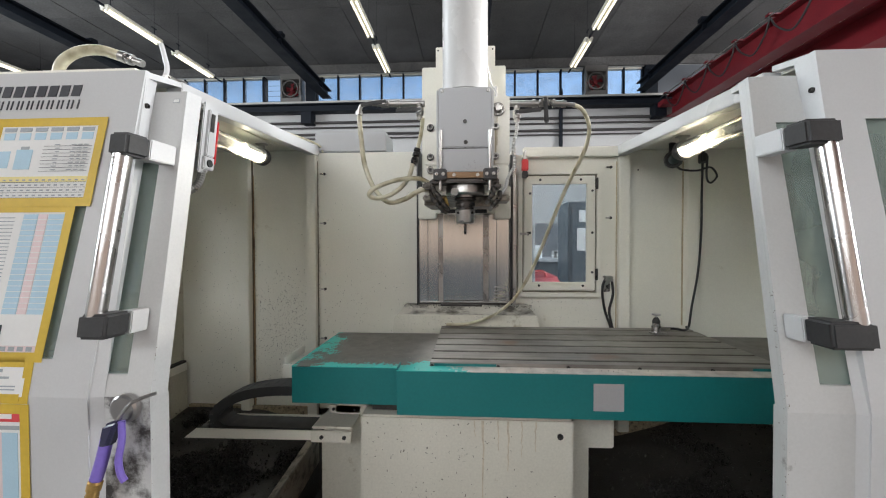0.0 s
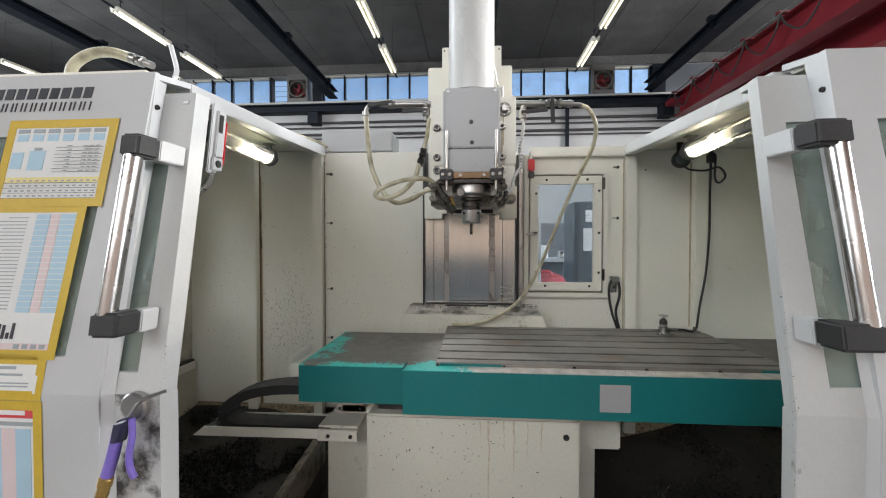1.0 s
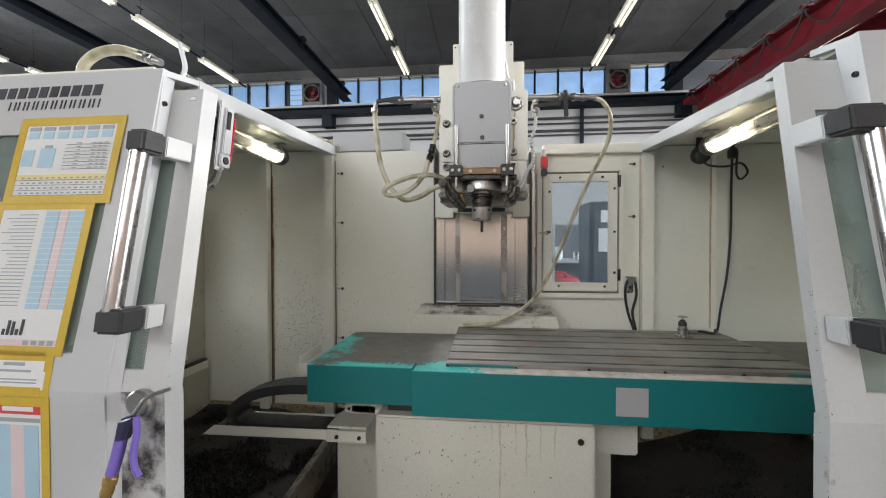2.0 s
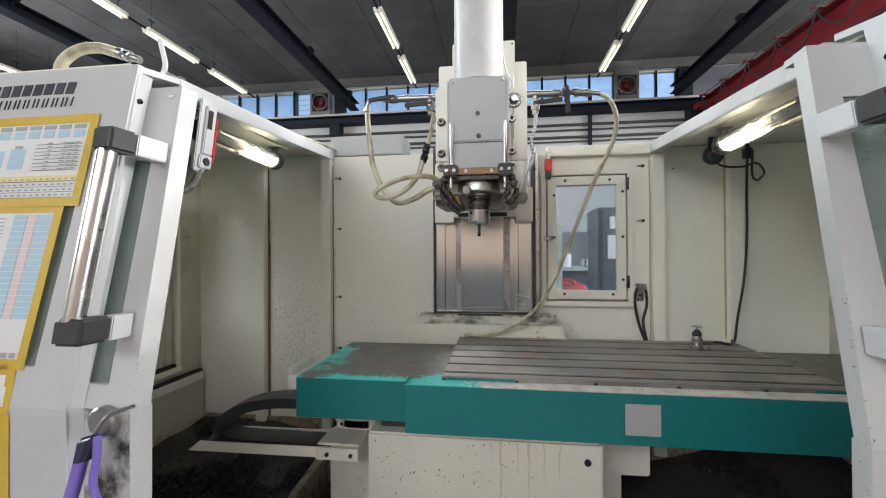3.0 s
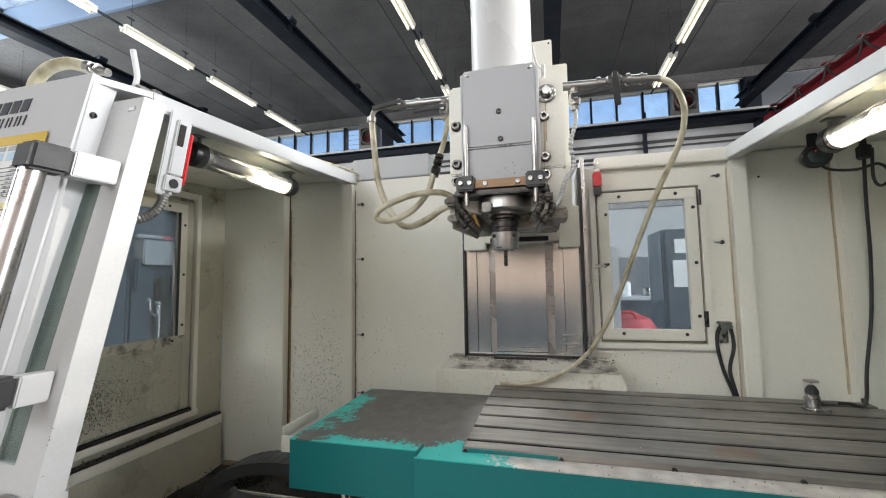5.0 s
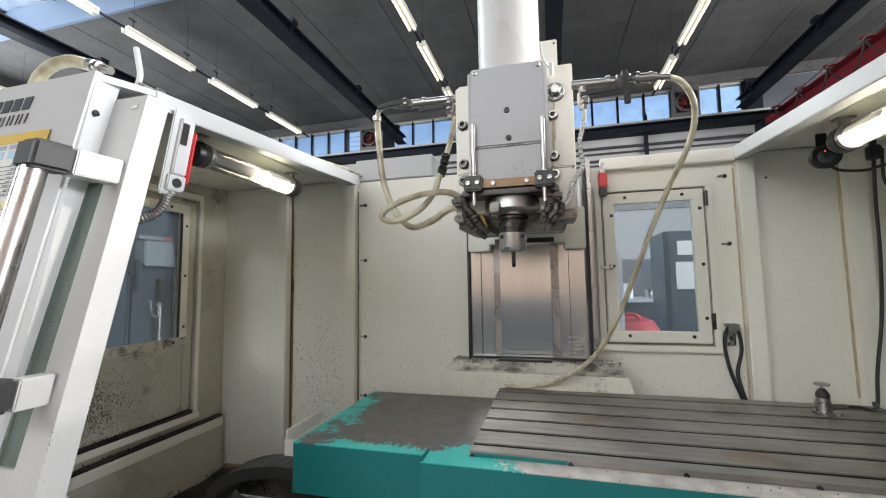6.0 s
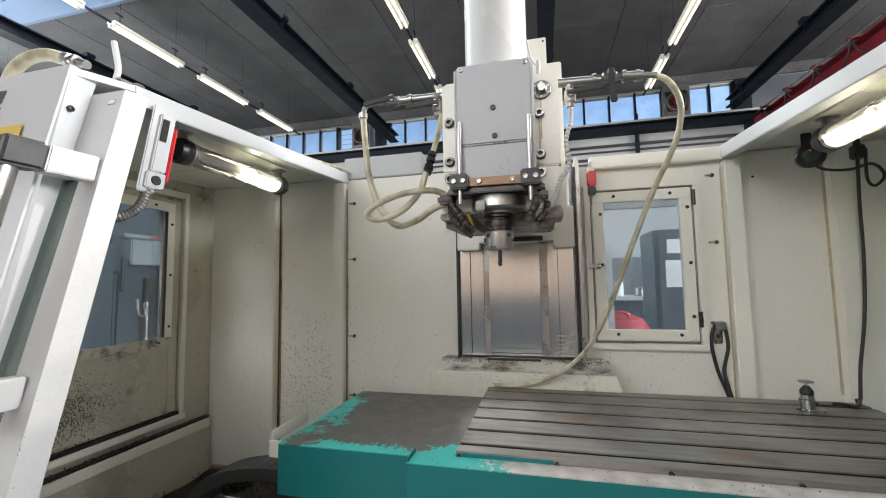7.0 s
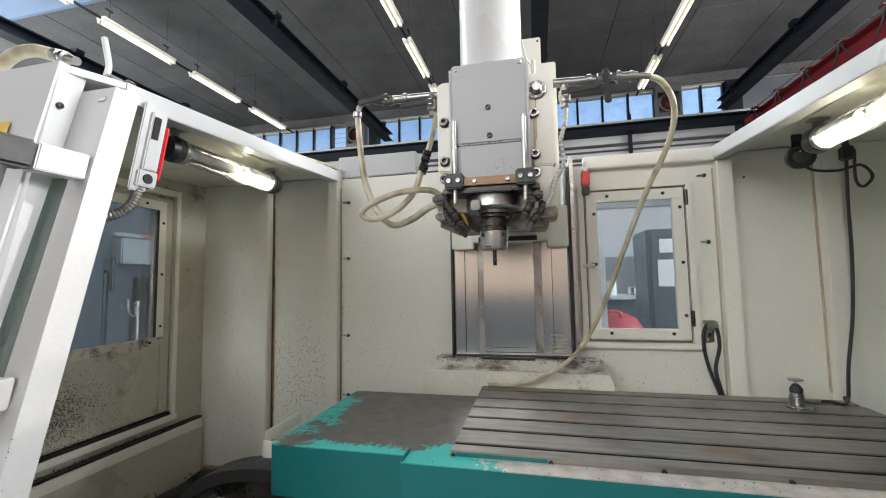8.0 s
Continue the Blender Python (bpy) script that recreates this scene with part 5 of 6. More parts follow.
work_lamp(-0.775, 1.165, 1.555, 1.762, "tubular machine lamp, half lit, under the wing roof")
work_lamp(0.812, 1.09, 1.51, 1.752, "tubular machine lamp, half lit, beside a small camera")
single("lamp_bracket", boxes((-0.80, -0.745, 1.2, 1.6, 1.8165, 1.822)), CREAM, "cream strip carrying the lamp under the roof", "bracket")
single("lamp_bracket", boxes((0.785, 0.84, 1.1, 1.55, 1.8055, 1.811)), CREAM, "cream strip carrying the lamp under the roof", "bracket")
bm = bm_new()
tube(bm, [(-0.775, 1.125, 1.765), (-0.77, 1.105, 1.785), (-0.755, 1.10, 1.80), (-0.73, 1.12, 1.81)], 0.005, 8, 6)
single("lamp_cable", bm, RUBBER, "grey lamp cable in a loop", "cable")


def small_camera():
    root = thing("machine_camera", (0.86, 1.66, 1.75), "small black camera with a red light", "camera")
    bm = bm_new()
    lathe(bm, (0.865, 1.70, 1.755), (-0.35, -1, -0.15), [(0, 0.022), (0.004, 0.03), (0.05, 0.032), (0.056, 0.034), (0.06, 0.030), (0.06, 0.022), (0.054, 0.02)], 24)
    part("body", bm, BLACK, root)
    bm = bm_new()
    lathe(bm, (0.8452, 1.6435, 1.7465), (-0.35, -1, -0.15), [(0, 0.020), (0.003, 0.0195), (0.005, 0.012), (0.0055, 0.002)], 24)
    part("lens", bm, LENS, root, "greenish glass lens")
    part("led", boxes((0.840, 0.847, 1.638, 1.641, 1.758, 1.7605)), RED_LED, root, "small red light")
    part("bracket", boxes((0.86, 0.87, 1.69, 1.70, 1.79, 1.80), (0.852, 0.878, 1.69, 1.698, 1.77, 1.825), bevel=0.002), BLACK, root)
    bm = bm_new()
    tube(bm, [(0.872, 1.69, 1.735), (0.90, 1.69, 1.715), (0.96, 1.69, 1.71), (1.018, 1.70, 1.724), (1.043, 1.70, 1.69), (1.02, 1.70, 1.662), (1.003, 1.70, 1.685), (1.006, 1.70, 1.77)], 0.004, 8, 8)
    part("cable", bm, RUBBER, root)


small_camera()


def hanging_cable():
    root = thing("black_cable", (1.0, 1.75, 1.06), "black cable hanging from a plug down to the table", "cable")
    bm = bm_new()
    tube(bm, [(0.998, 1.72, 1.75), (1.018, 1.76, 1.629), (1.034, 1.79, 1.463), (1.022, 1.79, 1.293), (0.982, 1.76, 1.15), (0.945, 1.71, 1.078), (0.925, 1.69, 1.074)], 0.0045, 10, 8)
    part("cable", bm, RUBBER, root)
    part("plug", boxes((0.986, 1.012, 1.705, 1.735, 1.745, 1.785), bevel=0.004), BLACK, root)
    part("hanger", boxes((0.993, 1.004, 1.714, 1.726, 1.786, 1.828)), BLACK, root)
    root = thing("cord_loop", (0.655, 1.81, 1.04), "black cord looped over a steel hook", "cord")
    bm = bm_new()
    Y = 1.825
    tube(bm, [(0.672, Y, 1.03), (0.668, Y, 1.05), (0.645, Y, 1.12), (0.633, Y, 1.20), (0.641, Y, 1.248), (0.658, Y - 0.008, 1.262), (0.674, Y, 1.248), (0.679, Y, 1.19), (0.664, Y, 1.12), (0.672, Y - 0.006, 1.06), (0.682, Y, 1.03)], 0.0055, 10, 8)
    part("cord", bm, RUBBER, root)
    hk = part("hook", boxes((0.641, 0.675, 1.81, 1.8445, 1.262, 1.272), (0.641, 0.675, 1.807, 1.813, 1.25, 1.262), (0.645, 0.671, 1.838, 1.8445, 1.20, 1.262), bevel=0.002), STEEL, root)
    screw(hk, (0.658, 1.838, 1.225), (0, -1, 0), 0.006)


hanging_cable()

# ---- the milling machine ----
def machine_base():
    root = thing("milling_machine", (0.03, 1.5, 0.0), "cream-painted milling machine bed and column with steel slide covers", "milling machine")
    part("pedestal", boxes((-0.288, 0.352, 1.20, 1.62, 0.0, 0.898), bevel=0.006), CREAM_DIRTY, root, "cream pedestal with black chips and brown streaks")
    part("slideway", boxes((-0.26, 0.33, 1.24, 1.6, 0.899, 0.935)), DARK_STEEL, root)
    screw(root, (0.312, 1.20, 0.848), (0, -1, 0), 0.009, BLACK, "plug")
    pieces("bed", CREAM_DIRTY, root, (-0.47, -0.289, 1.36, 1.78, 0.0, 0.80), (0.353, 0.525, 1.36, 1.78, 0.735, 0.92), (0.353, 0.46, 1.42, 1.78, 0.0, 0.734), bevel=0.005)
    part("block", boxes((-0.40, -0.289, 1.30, 1.5, 0.801, 0.93), bevel=0.003), CREAM_DIRTY, root)
    # column foot: sloped apron with a flat top, rounded outer corners
    bm = bm_new()
    prism(bm, [(-0.275, 1.69, 1.105), (-0.282, 1.69, 1.0), (-0.282, 1.69, 0.6), (0.342, 1.69, 0.6), (0.342, 1.69, 1.03), (0.336, 1.69, 1.085), (0.322, 1.69, 1.117), (-0.262, 1.69, 1.117)], (0, 0.11, 0))
    bev(bm, 0.004)
    part("column_foot", bm, CREAM_DIRTY, root)
    bm = bm_new()
    hexa(bm, [(-0.262, 1.694, 1.1175), (0.322, 1.694, 1.1175), (0.322, 1.80, 1.1175), (-0.262, 1.80, 1.1175)], [(-0.235, 1.74, 1.15), (0.30, 1.74, 1.15), (0.30, 1.80, 1.15), (-0.235, 1.80, 1.15)])
    part("foot_plate", bm, FOOT_PAINT, root, "worn cream foot plate with oily dark patches")
    part("wiper", boxes((-0.172, 0.218, 1.755, 1.79, 1.151, 1.16), (-0.08, 0.10, 1.735, 1.752, 1.135, 1.155), bevel=0.002), DARK_STEEL, root)
    for x in (-0.245, -0.2, 0.22, 0.29):
        screw(root, (x, 1.70, 1.105), (0, -1, 0.6), 0.004)
    part("column", boxes((-0.165, 0.205, 1.80, 2.35, 0.0, 2.2), bevel=0.004), CREAM, root)
    part("cover_back", boxes((-0.174, 0.217, 1.786, 1.799, 1.14, 1.62)), DARK_STEEL, root, "dark oily steel behind the covers")
    lab = "brushed steel telescopic cover"
    pieces("slide_cover", BRUSHED, root, (-0.069, 0.104, 1.758, 1.7855, 1.14, 1.575), bevel=0.002, label=lab)
    pieces("slide_cover", COVER_MIRROR, root, (-0.175, -0.138, 1.770, 1.7855, 1.14, 1.575), (-0.1365, -0.091, 1.774, 1.7855, 1.14, 1.575), (0.130, 0.1635, 1.774, 1.7855, 1.14, 1.575), (0.165, 0.216, 1.770, 1.7855, 1.14, 1.575), bevel=0.0015, label="bright steel side cover")
    pieces("slide_cover", COVER_GREY, root, (-0.0905, -0.0695, 1.779, 1.7855, 1.14, 1.575), (0.1045, 0.1295, 1.779, 1.7855, 1.14, 1.575), label="grey steel cover joint")
    pieces("slide_cover", COVER_GREY, root, (-0.066, 0.101, 1.7605, 1.7855, 1.5765, 1.66), (-0.172, -0.068, 1.7725, 1.7855, 1.5765, 1.66), (0.103, 0.213, 1.7725, 1.7855, 1.5765, 1.66), bevel=0.001, label="upper telescopic cover dulled by oil")
    part("cover_lip", boxes((-0.069, 0.104, 1.754, 1.7575, 1.168, 1.1705), (-0.05, 0.08, 1.756, 1.7578, 1.184, 1.1855)), DARK_STEEL, root)
    for z in (1.165, 1.18, 1.195, 1.21, 1.225):
        part("step", boxes((0.155, 0.205, 1.7695, 1.7716, z, z + 0.004)), STEEL, root)
    return root


machine_base()


def machine_table():
    root = thing("machine_table", (0.43, 1.45, 0.93), "ground steel T-slot table with teal sheet metal end covers", "machine table")
    x0, x1, z = -0.072, 0.935, 1.07
    ys = [1.2185, 1.304, 1.388, 1.472, 1.559, 1.648]
    y0, y1 = 1.178, 1.695
    prof = [(y0, 0.95), (y1, 0.95), (y1, z)]
    for y in reversed(ys):
        prof += [(y + 0.007, z), (y + 0.007, z - 0.016), (y + 0.013, z - 0.016), (y + 0.013, z - 0.028), (y - 0.013, z - 0.028), (y - 0.013, z - 0.016), (y - 0.007, z - 0.016), (y - 0.007, z)]
    prof.append((y0, z))
    bm = bm_new()
    prism(bm, [(x0, y, h) for y, h in prof], (x1 - x0, 0, 0))
    bev(bm, 0.0012, 1)
    top = part("tabletop", bm, TABLE, root, "grey steel tabletop with six T-slots", smooth=False)
    # black fill paints in the shade inside the T-slots
    pieces("slot_shade", SLOT_SHADE, top, *[(x0 + 0.001, x1 - 0.001, y - 0.0068, y + 0.0068, z - 0.0155, z - 0.003) for y in ys], label="black fill for the shade in the slot")
    for x in (x0 + 0.006, 0.128, 0.329, 0.53, 0.73, 0.92):
        screw(top, (x, y0 - 0.001, z - 0.009), (0, -1, 0), 0.0048)
    for a, b in ((x0 + 0.012, 0.122), (0.84, 0.915)):
        part("edge_paint", boxes((a, b, y0 - 0.0007, y0 + 0.001, z - 0.0165, z - 0.003)), TEAL, top, "teal paint left on the front edge")
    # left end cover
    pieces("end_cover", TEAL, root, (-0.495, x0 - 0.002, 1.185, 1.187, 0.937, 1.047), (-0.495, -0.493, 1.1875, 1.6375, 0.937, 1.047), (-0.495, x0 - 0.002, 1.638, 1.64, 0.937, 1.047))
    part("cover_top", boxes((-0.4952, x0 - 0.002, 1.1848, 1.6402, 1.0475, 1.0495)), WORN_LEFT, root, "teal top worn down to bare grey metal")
    part("bracket", boxes((-0.53, -0.4965, 1.20, 1.206, 1.01, 1.048), (-0.53, -0.526, 1.206, 1.36, 1.04, 1.068), bevel=0.001), CREAM, root, "cream angle bracket")
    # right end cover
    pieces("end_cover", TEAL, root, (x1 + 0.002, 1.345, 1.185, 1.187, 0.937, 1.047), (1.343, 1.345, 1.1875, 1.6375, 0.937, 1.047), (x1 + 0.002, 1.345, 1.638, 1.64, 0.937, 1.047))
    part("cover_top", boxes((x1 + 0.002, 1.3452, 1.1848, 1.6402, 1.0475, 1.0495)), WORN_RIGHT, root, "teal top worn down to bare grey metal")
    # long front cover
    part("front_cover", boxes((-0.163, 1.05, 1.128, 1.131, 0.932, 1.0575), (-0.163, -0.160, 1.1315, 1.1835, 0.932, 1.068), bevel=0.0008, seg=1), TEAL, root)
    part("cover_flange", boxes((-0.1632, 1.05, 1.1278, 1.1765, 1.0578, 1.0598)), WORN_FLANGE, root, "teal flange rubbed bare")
    part("sticker", boxes((0.386, 0.468, 1.1265, 1.1278, 0.957, 1.033)), ALU_PLATE, root, "blank grey square sticker")
    part("gasket", boxes((-0.07, 0.93, 1.1765, 1.1778, 1.052, 1.056)), DARK_STEEL, root)
    return root


machine_table()


def cable_chain():
    tray = thing("chain_tray", (-0.6, 1.25, 0.81), "cream angle tray on a bolted bracket", "tray")
    bm = bm_new()
    prism(bm, [(-0.85, 1.20, 0.812), (-0.43, 1.20, 0.816), (-0.43, 1.20, 0.845), (-0.812, 1.20, 0.842)], (0, 0.004, 0))
    part("side", bm, CREAM, tray)
    bm = bm_new()
    prism(bm, [(-0.85, 1.31, 0.812), (-0.43, 1.31, 0.816), (-0.43, 1.31, 0.845), (-0.812, 1.31, 0.842)], (0, 0.004, 0))
    part("side", bm, CREAM, tray)
    part("base", boxes((-0.845, -0.43, 1.2045, 1.3095, 0.812, 0.815)), SLUDGE, tray, "tray floor black with oil and chips")
    br = part("bracket", boxes((-0.44, -0.315, 1.188, 1.1995, 0.815, 0.85), (-0.44, -0.315, 1.2, 1.3, 0.851, 0.858), (-0.42, -0.315, 1.30, 1.31, 0.859, 0.885), (-0.44, -0.289, 1.31, 1.36, 0.78, 0.85), bevel=0.002), CREAM_DIRTY, tray)
    for x in (-0.405, -0.335):
        screw(br, (x, 1.187, 0.832), (0, -1, 0), 0.006, BLACK)
        screw(br, (x, 1.299, 0.872), (0, -1, 0), 0.005, BLACK)
    root = thing("cable_chain", (-0.6, 1.30, 0.82), "dark plastic cable drag chain curling onto its tray", "cable chain")
    line = spline([(-0.496, 1.258, 0.960), (-0.58, 1.258, 0.957), (-0.66, 1.258, 0.944), (-0.725, 1.258, 0.918), (-0.762, 1.258, 0.885), (-0.763, 1.258, 0.853), (-0.73, 1.258, 0.832), (-0.65, 1.258, 0.8295), (-0.55, 1.258, 0.8295), (-0.45, 1.258, 0.8295)], 12)
    d = [0.0]
    for a, b in zip(line, line[1:]):
        d.append(d[-1] + (b - a).length)
    n = int(d[-1] / 0.026)
    pts = []
    for i in range(n + 1):
        t = d[-1] * i / n
        j = max(k for k in range(len(d)) if d[k] <= t + 1e-9)
        j = min(j, len(line) - 2)
        f = (t - d[j]) / (d[j + 1] - d[j])
        pts.append(line[j].lerp(line[j + 1], f))
    for a, b in zip(pts, pts[1:]):
        t = (b - a).normalized()
        up = Vector((0, 1, 0)).cross(t).normalized()
        bm = bm_new()
        h, w = 0.015, 0.040
        a2, b2 = a - t * 0.001, b - t * 0.0006
        c = [a2 - up * h, b2 - up * h * 0.94, b2 + up * h * 0.94, a2 + up * h]
        prism(bm, [(q.x, 1.258 - w, q.z) for q in c], (0, 2 * w, 0))
        part("link", bm, CHAIN, root, smooth=False)


cable_chain()


def spindle_head():
    root = thing("spindle_head", (0.032, 1.3, 1.56), "white milling head with a tall motor cover, bolted to the slide", "milling head")
    cx = 0.032
    # carriage on the column
    pieces("carriage", CREAM, root, (-0.172, -0.0955, 1.715, 1.757, 1.523, 1.66), (0.1525, 0.219, 1.715, 1.757, 1.523, 1.66), (-0.095, 0.152, 1.70, 1.757, 1.545, 2.24), bevel=0.003)
    part("slot", boxes((-0.075, 0.118, 1.69, 1.6995, 1.545, 1.56)), BLACK, root)
    # ram body
    part("ram", boxes((-0.088, 0.152, 1.19, 1.699, 1.625, 1.86), bevel=0.005), CREAM, root)
    part("ram_foot", boxes((-0.085, 0.15, 1.19, 1.60, 1.56, 1.624), bevel=0.006), OILY_DARK_CREAM, root, "oily cast underside with its shade painted in")
    bm = bm_new()
    prism(bm, [(0.02, 1.2, 1.559), (0.02, 1.5, 1.559), (0.02, 1.44, 1.542), (0.02, 1.2, 1.53)], (0.11, 0, 0))
    prism(bm, [(-0.09, 1.2, 1.559), (-0.09, 1.5, 1.559), (-0.09, 1.44, 1.54), (-0.09, 1.2, 1.535)], (0.06, 0, 0))
    part("gusset", bm, OILY_DARK_CREAM, root, "cream casting under brown oil, shade painted in")
    fl = part("flange_plate", boxes((-0.083, 0.158, 1.155, 1.189, 1.645, 1.838), (-0.085, 0.155, 1.153, 1.189, 1.56, 1.643), bevel=0.003), CREAM, root, "cream flange with yellow oil streaks")
    for x in (-0.067, 0.1185):
        for z, r in ((1.752, 0.009), (1.668, 0.009), (1.630, 0.0105)):
            bm = bm_new()
            lathe(bm, (x, 1.157, z), (0, -1, 0), [(0, r * 1.25), (0.002, r * 1.25), (0.002, r), (0.011, r), (0.0125, r * 0.88), (0.0125, r * 0.58), (0.004, r * 0.55)], 20)
            sb = part("socket_bolt", bm, STEEL if x > 0 else BOLT, fl)
            part("socket", rods(((x, 1.1525, z), (x, 1.1515, z), r * 0.5), n=6), BLACK, sb)
    pieces("oil_streak", STAIN, fl, (0.1165, 0.1205, 1.1535, 1.1548, 1.68, 1.742), (0.121, 0.1235, 1.1535, 1.1548, 1.70, 1.78), (0.117, 0.121, 1.1515, 1.1528, 1.585, 1.617), (0.1145, 0.1165, 1.1535, 1.1548, 1.646, 1.657), label="yellow oil streak")
    bm = bm_new()
    lathe(bm, (0.1245, 1.157, 1.80), (0, -1, 0), [(0, 0.0195), (0.006, 0.0195), (0.008, 0.018), (0.008, 0.011), (0.013, 0.011), (0.018, 0.007), (0.019, 0.002)], 24)
    cap = part("oil_cap", bm, BOLT, fl)
    for k in range(6):
        ca, sa = math.cos(k * 1.047 + 0.5), math.sin(k * 1.047 + 0.5)
        part("cap_screw", rods(((0.1245 + 0.0148 * ca, 1.1492, 1.80 + 0.0148 * sa), (0.1245 + 0.0148 * ca, 1.1475, 1.80 + 0.0148 * sa), 0.0022), n=8), STEEL, cap)
    part("hub", rods(((0.1245, 1.1375, 1.80), (0.1245, 1.1355, 1.80), 0.0085), n=6), STEEL, cap)
    # front cover
    part("front_cover", boxes((-0.040, 0.104, 1.10, 1.152, 1.682, 1.845), bevel=0.003), GREY_PAINT, root, "grey front cover plate")
    part("front_cover", boxes((-0.040, 0.104, 1.10, 1.152, 1.615, 1.679), bevel=0.002), GREY_PAINT, root, "grey front cover plate")
    pieces("side_cover", WHITE, root, (0.1045, 0.110, 1.103, 1.154, 1.60, 1.84), (-0.046, -0.0405, 1.103, 1.154, 1.60, 1.84), bevel=0.002)
    part("gap", boxes((-0.0385, 0.1025, 1.103, 1.15, 1.679, 1.682)), DARK_STEEL, root)
    for x, z in ((0.032, 1.752), (0.034, 1.696)):
        screw(root, (x, 1.10, z), (0, -1, 0), 0.0055)
    for x, z in ((-0.030, 1.835), (0.094, 1.835)):
        screw(root, (x, 1.10, z), (0, -1, 0), 0.0045, STEEL)
    for x in (-0.0345, 0.0985):
        part("guide_rod", rods(((x, 1.092, 1.565), (x, 1.092, 1.727), 0.0048), n=14), STEEL, root)
    # plate and clamp blocks under the cover
    part("name_strip", boxes((-0.018, 0.085, 1.088, 1.15, 1.598, 1.614), bevel=0.001), BRONZE, root, "brown varnished strip")
    for x in (0.003, 0.066):
        screw(root, (x, 1.088, 1.606), (0, -1, 0), 0.005, STEEL)
    for x in (-0.035, 0.099):
        cb = part("clamp_block", boxes((x - 0.018, x + 0.018, 1.078, 1.12, 1.592, 1.622), bevel=0.003), BLACK, root)
        for dx in (-0.009, 0.009):
            screw(cb, (x + dx, 1.078, 1.607), (0, -1, 0), 0.005, STEEL)
    part("nose_plate", boxes((-0.06, 0.124, 1.095, 1.22, 1.586, 1.597), bevel=0.002), DARK_STEEL, root)
    # spindle nose, holder and cutter
    bm = bm_new()
    lathe(bm, (cx, 1.155, 1.5855), (0, 0, -1), [(0, 0.052), (0.006, 0.055), (0.024, 0.055), (0.028, 0.05), (0.029, 0.03), (0.034, 0.03)], 36)
    part("spindle_nose", bm, STEEL, root)
    part("drive_key", boxes((cx - 0.038, cx - 0.020, 1.096, 1.112, 1.552, 1.571), bevel=0.002), BOLT, root)
    bm = bm_new()
    lathe(bm, (cx, 1.155, 1.5515), (0, 0, -1), [(0, 0.028), (0.004, 0.031), (0.008, 0.031), (0.010, 0.024), (0.013, 0.024), (0.015, 0.0285), (0.026, 0.0285), (0.027, 0.026), (0.0345, 0.026)], 32)
    part("tool_holder", bm, DARK_STEEL, root)
    bm = bm_new()
    lathe(bm, (cx, 1.155, 1.517), (0, 0, -1), [(0, 0.025), (0.002, 0.0285), (0.03, 0.0275), (0.037, 0.0265), (0.039, 0.024), (0.0395, 0.01)], 36)
    ch = part("chuck", bm, STEEL, root)
    for dx in (-0.019, 0.019):
        bm = bm_new()
        cyl(bm, (cx + dx, 1.155 - 0.0195, 1.507), (cx + dx * 1.05, 1.155 - 0.0215, 1.507), 0.004, 12)
        part("set_screw", bm, BLACK, ch)
    part("band", boxes((cx - 0.016, cx - 0.004, 1.1278, 1.1285, 1.482, 1.485)), INK, ch)
    bm = bm_new()
    cyl(bm, (cx, 1.155, 1.478), (cx, 1.155, 1.466), 0.0042, 12)
    for k in range(3):
        tube(bm, [(cx + 0.0022 * math.cos(2.1 * k + i * 0.7), 1.155 + 0.0022 * math.sin(2.1 * k + i * 0.7), 1.467 - i * 0.0028) for i in range(8)], 0.0021, 6, 2)
    part("end_mill", bm, DARK_STEEL, root)
    # coolant nozzles left and right of the nose
    rnd = random.Random(4)
    for sx, pts in ((-1, [(-0.062, 1.12, 1.59), (-0.052, 1.10, 1.565), (-0.04, 1.095, 1.55), (-0.028, 1.10, 1.53), (-0.012, 1.11, 1.513)]),
                    (-1, [(-0.066, 1.15, 1.575), (-0.06, 1.13, 1.55), (-0.044, 1.12, 1.53), (-0.02, 1.13, 1.505)]),
                    (1, [(0.105, 1.10, 1.585), (0.108, 1.09, 1.56), (0.10, 1.09, 1.545), (0.09, 1.10, 1.53)]),
                    (1, [(0.128, 1.12, 1.56), (0.125, 1.11, 1.545), (0.112, 1.11, 1.53), (0.099, 1.12, 1.512)])):
        nz = None
        line = spline(pts, 3)
        for i, p in enumerate(line[:-2]):
            bm = bm_new()
            ball(bm, p, 0.0072 + rnd.uniform(-0.0008, 0.001), 12)
            o = part("nozzle_joint", bm, CAST if i % 2 else DARK_STEEL, root)
        bm = bm_new()
        cyl(bm, line[-3], line[-1], 0.0075, 12, 0.0045)
        part("nozzle_tip", bm, STEEL if sx > 0 else CAST, root)
    bm = bm_new()
    cyl(bm, (-0.024, 1.098, 1.548), (-0.014, 1.108, 1.525), 0.006, 12, 0.003)
    part("nozzle_tip", bm, BRASS, root, "brass nozzle tip")
    pieces("manifold", CAST, root, (-0.086, -0.056, 1.11, 1.155, 1.572, 1.591), (0.112, 0.13, 1.10, 1.15, 1.57, 1.588), bevel=0.005)
    pieces("bracket", OILY_DARK_CREAM, root, (-0.09, -0.04, 1.15, 1.24, 1.545, 1.559), (0.105, 0.158, 1.15, 1.24, 1.54, 1.559), bevel=0.003)
    # motor cover and its back plate
    bm = bm_new()
    lathe(bm, (cx, 1.185, 1.846), (0, 0, 1), [(0, 0.0615), (0.008, 0.0615), (0.009, 0.066), (0.332, 0.066), (0.338, 0.0645), (0.344, 0.063), (0.345, 0.03)], 56)
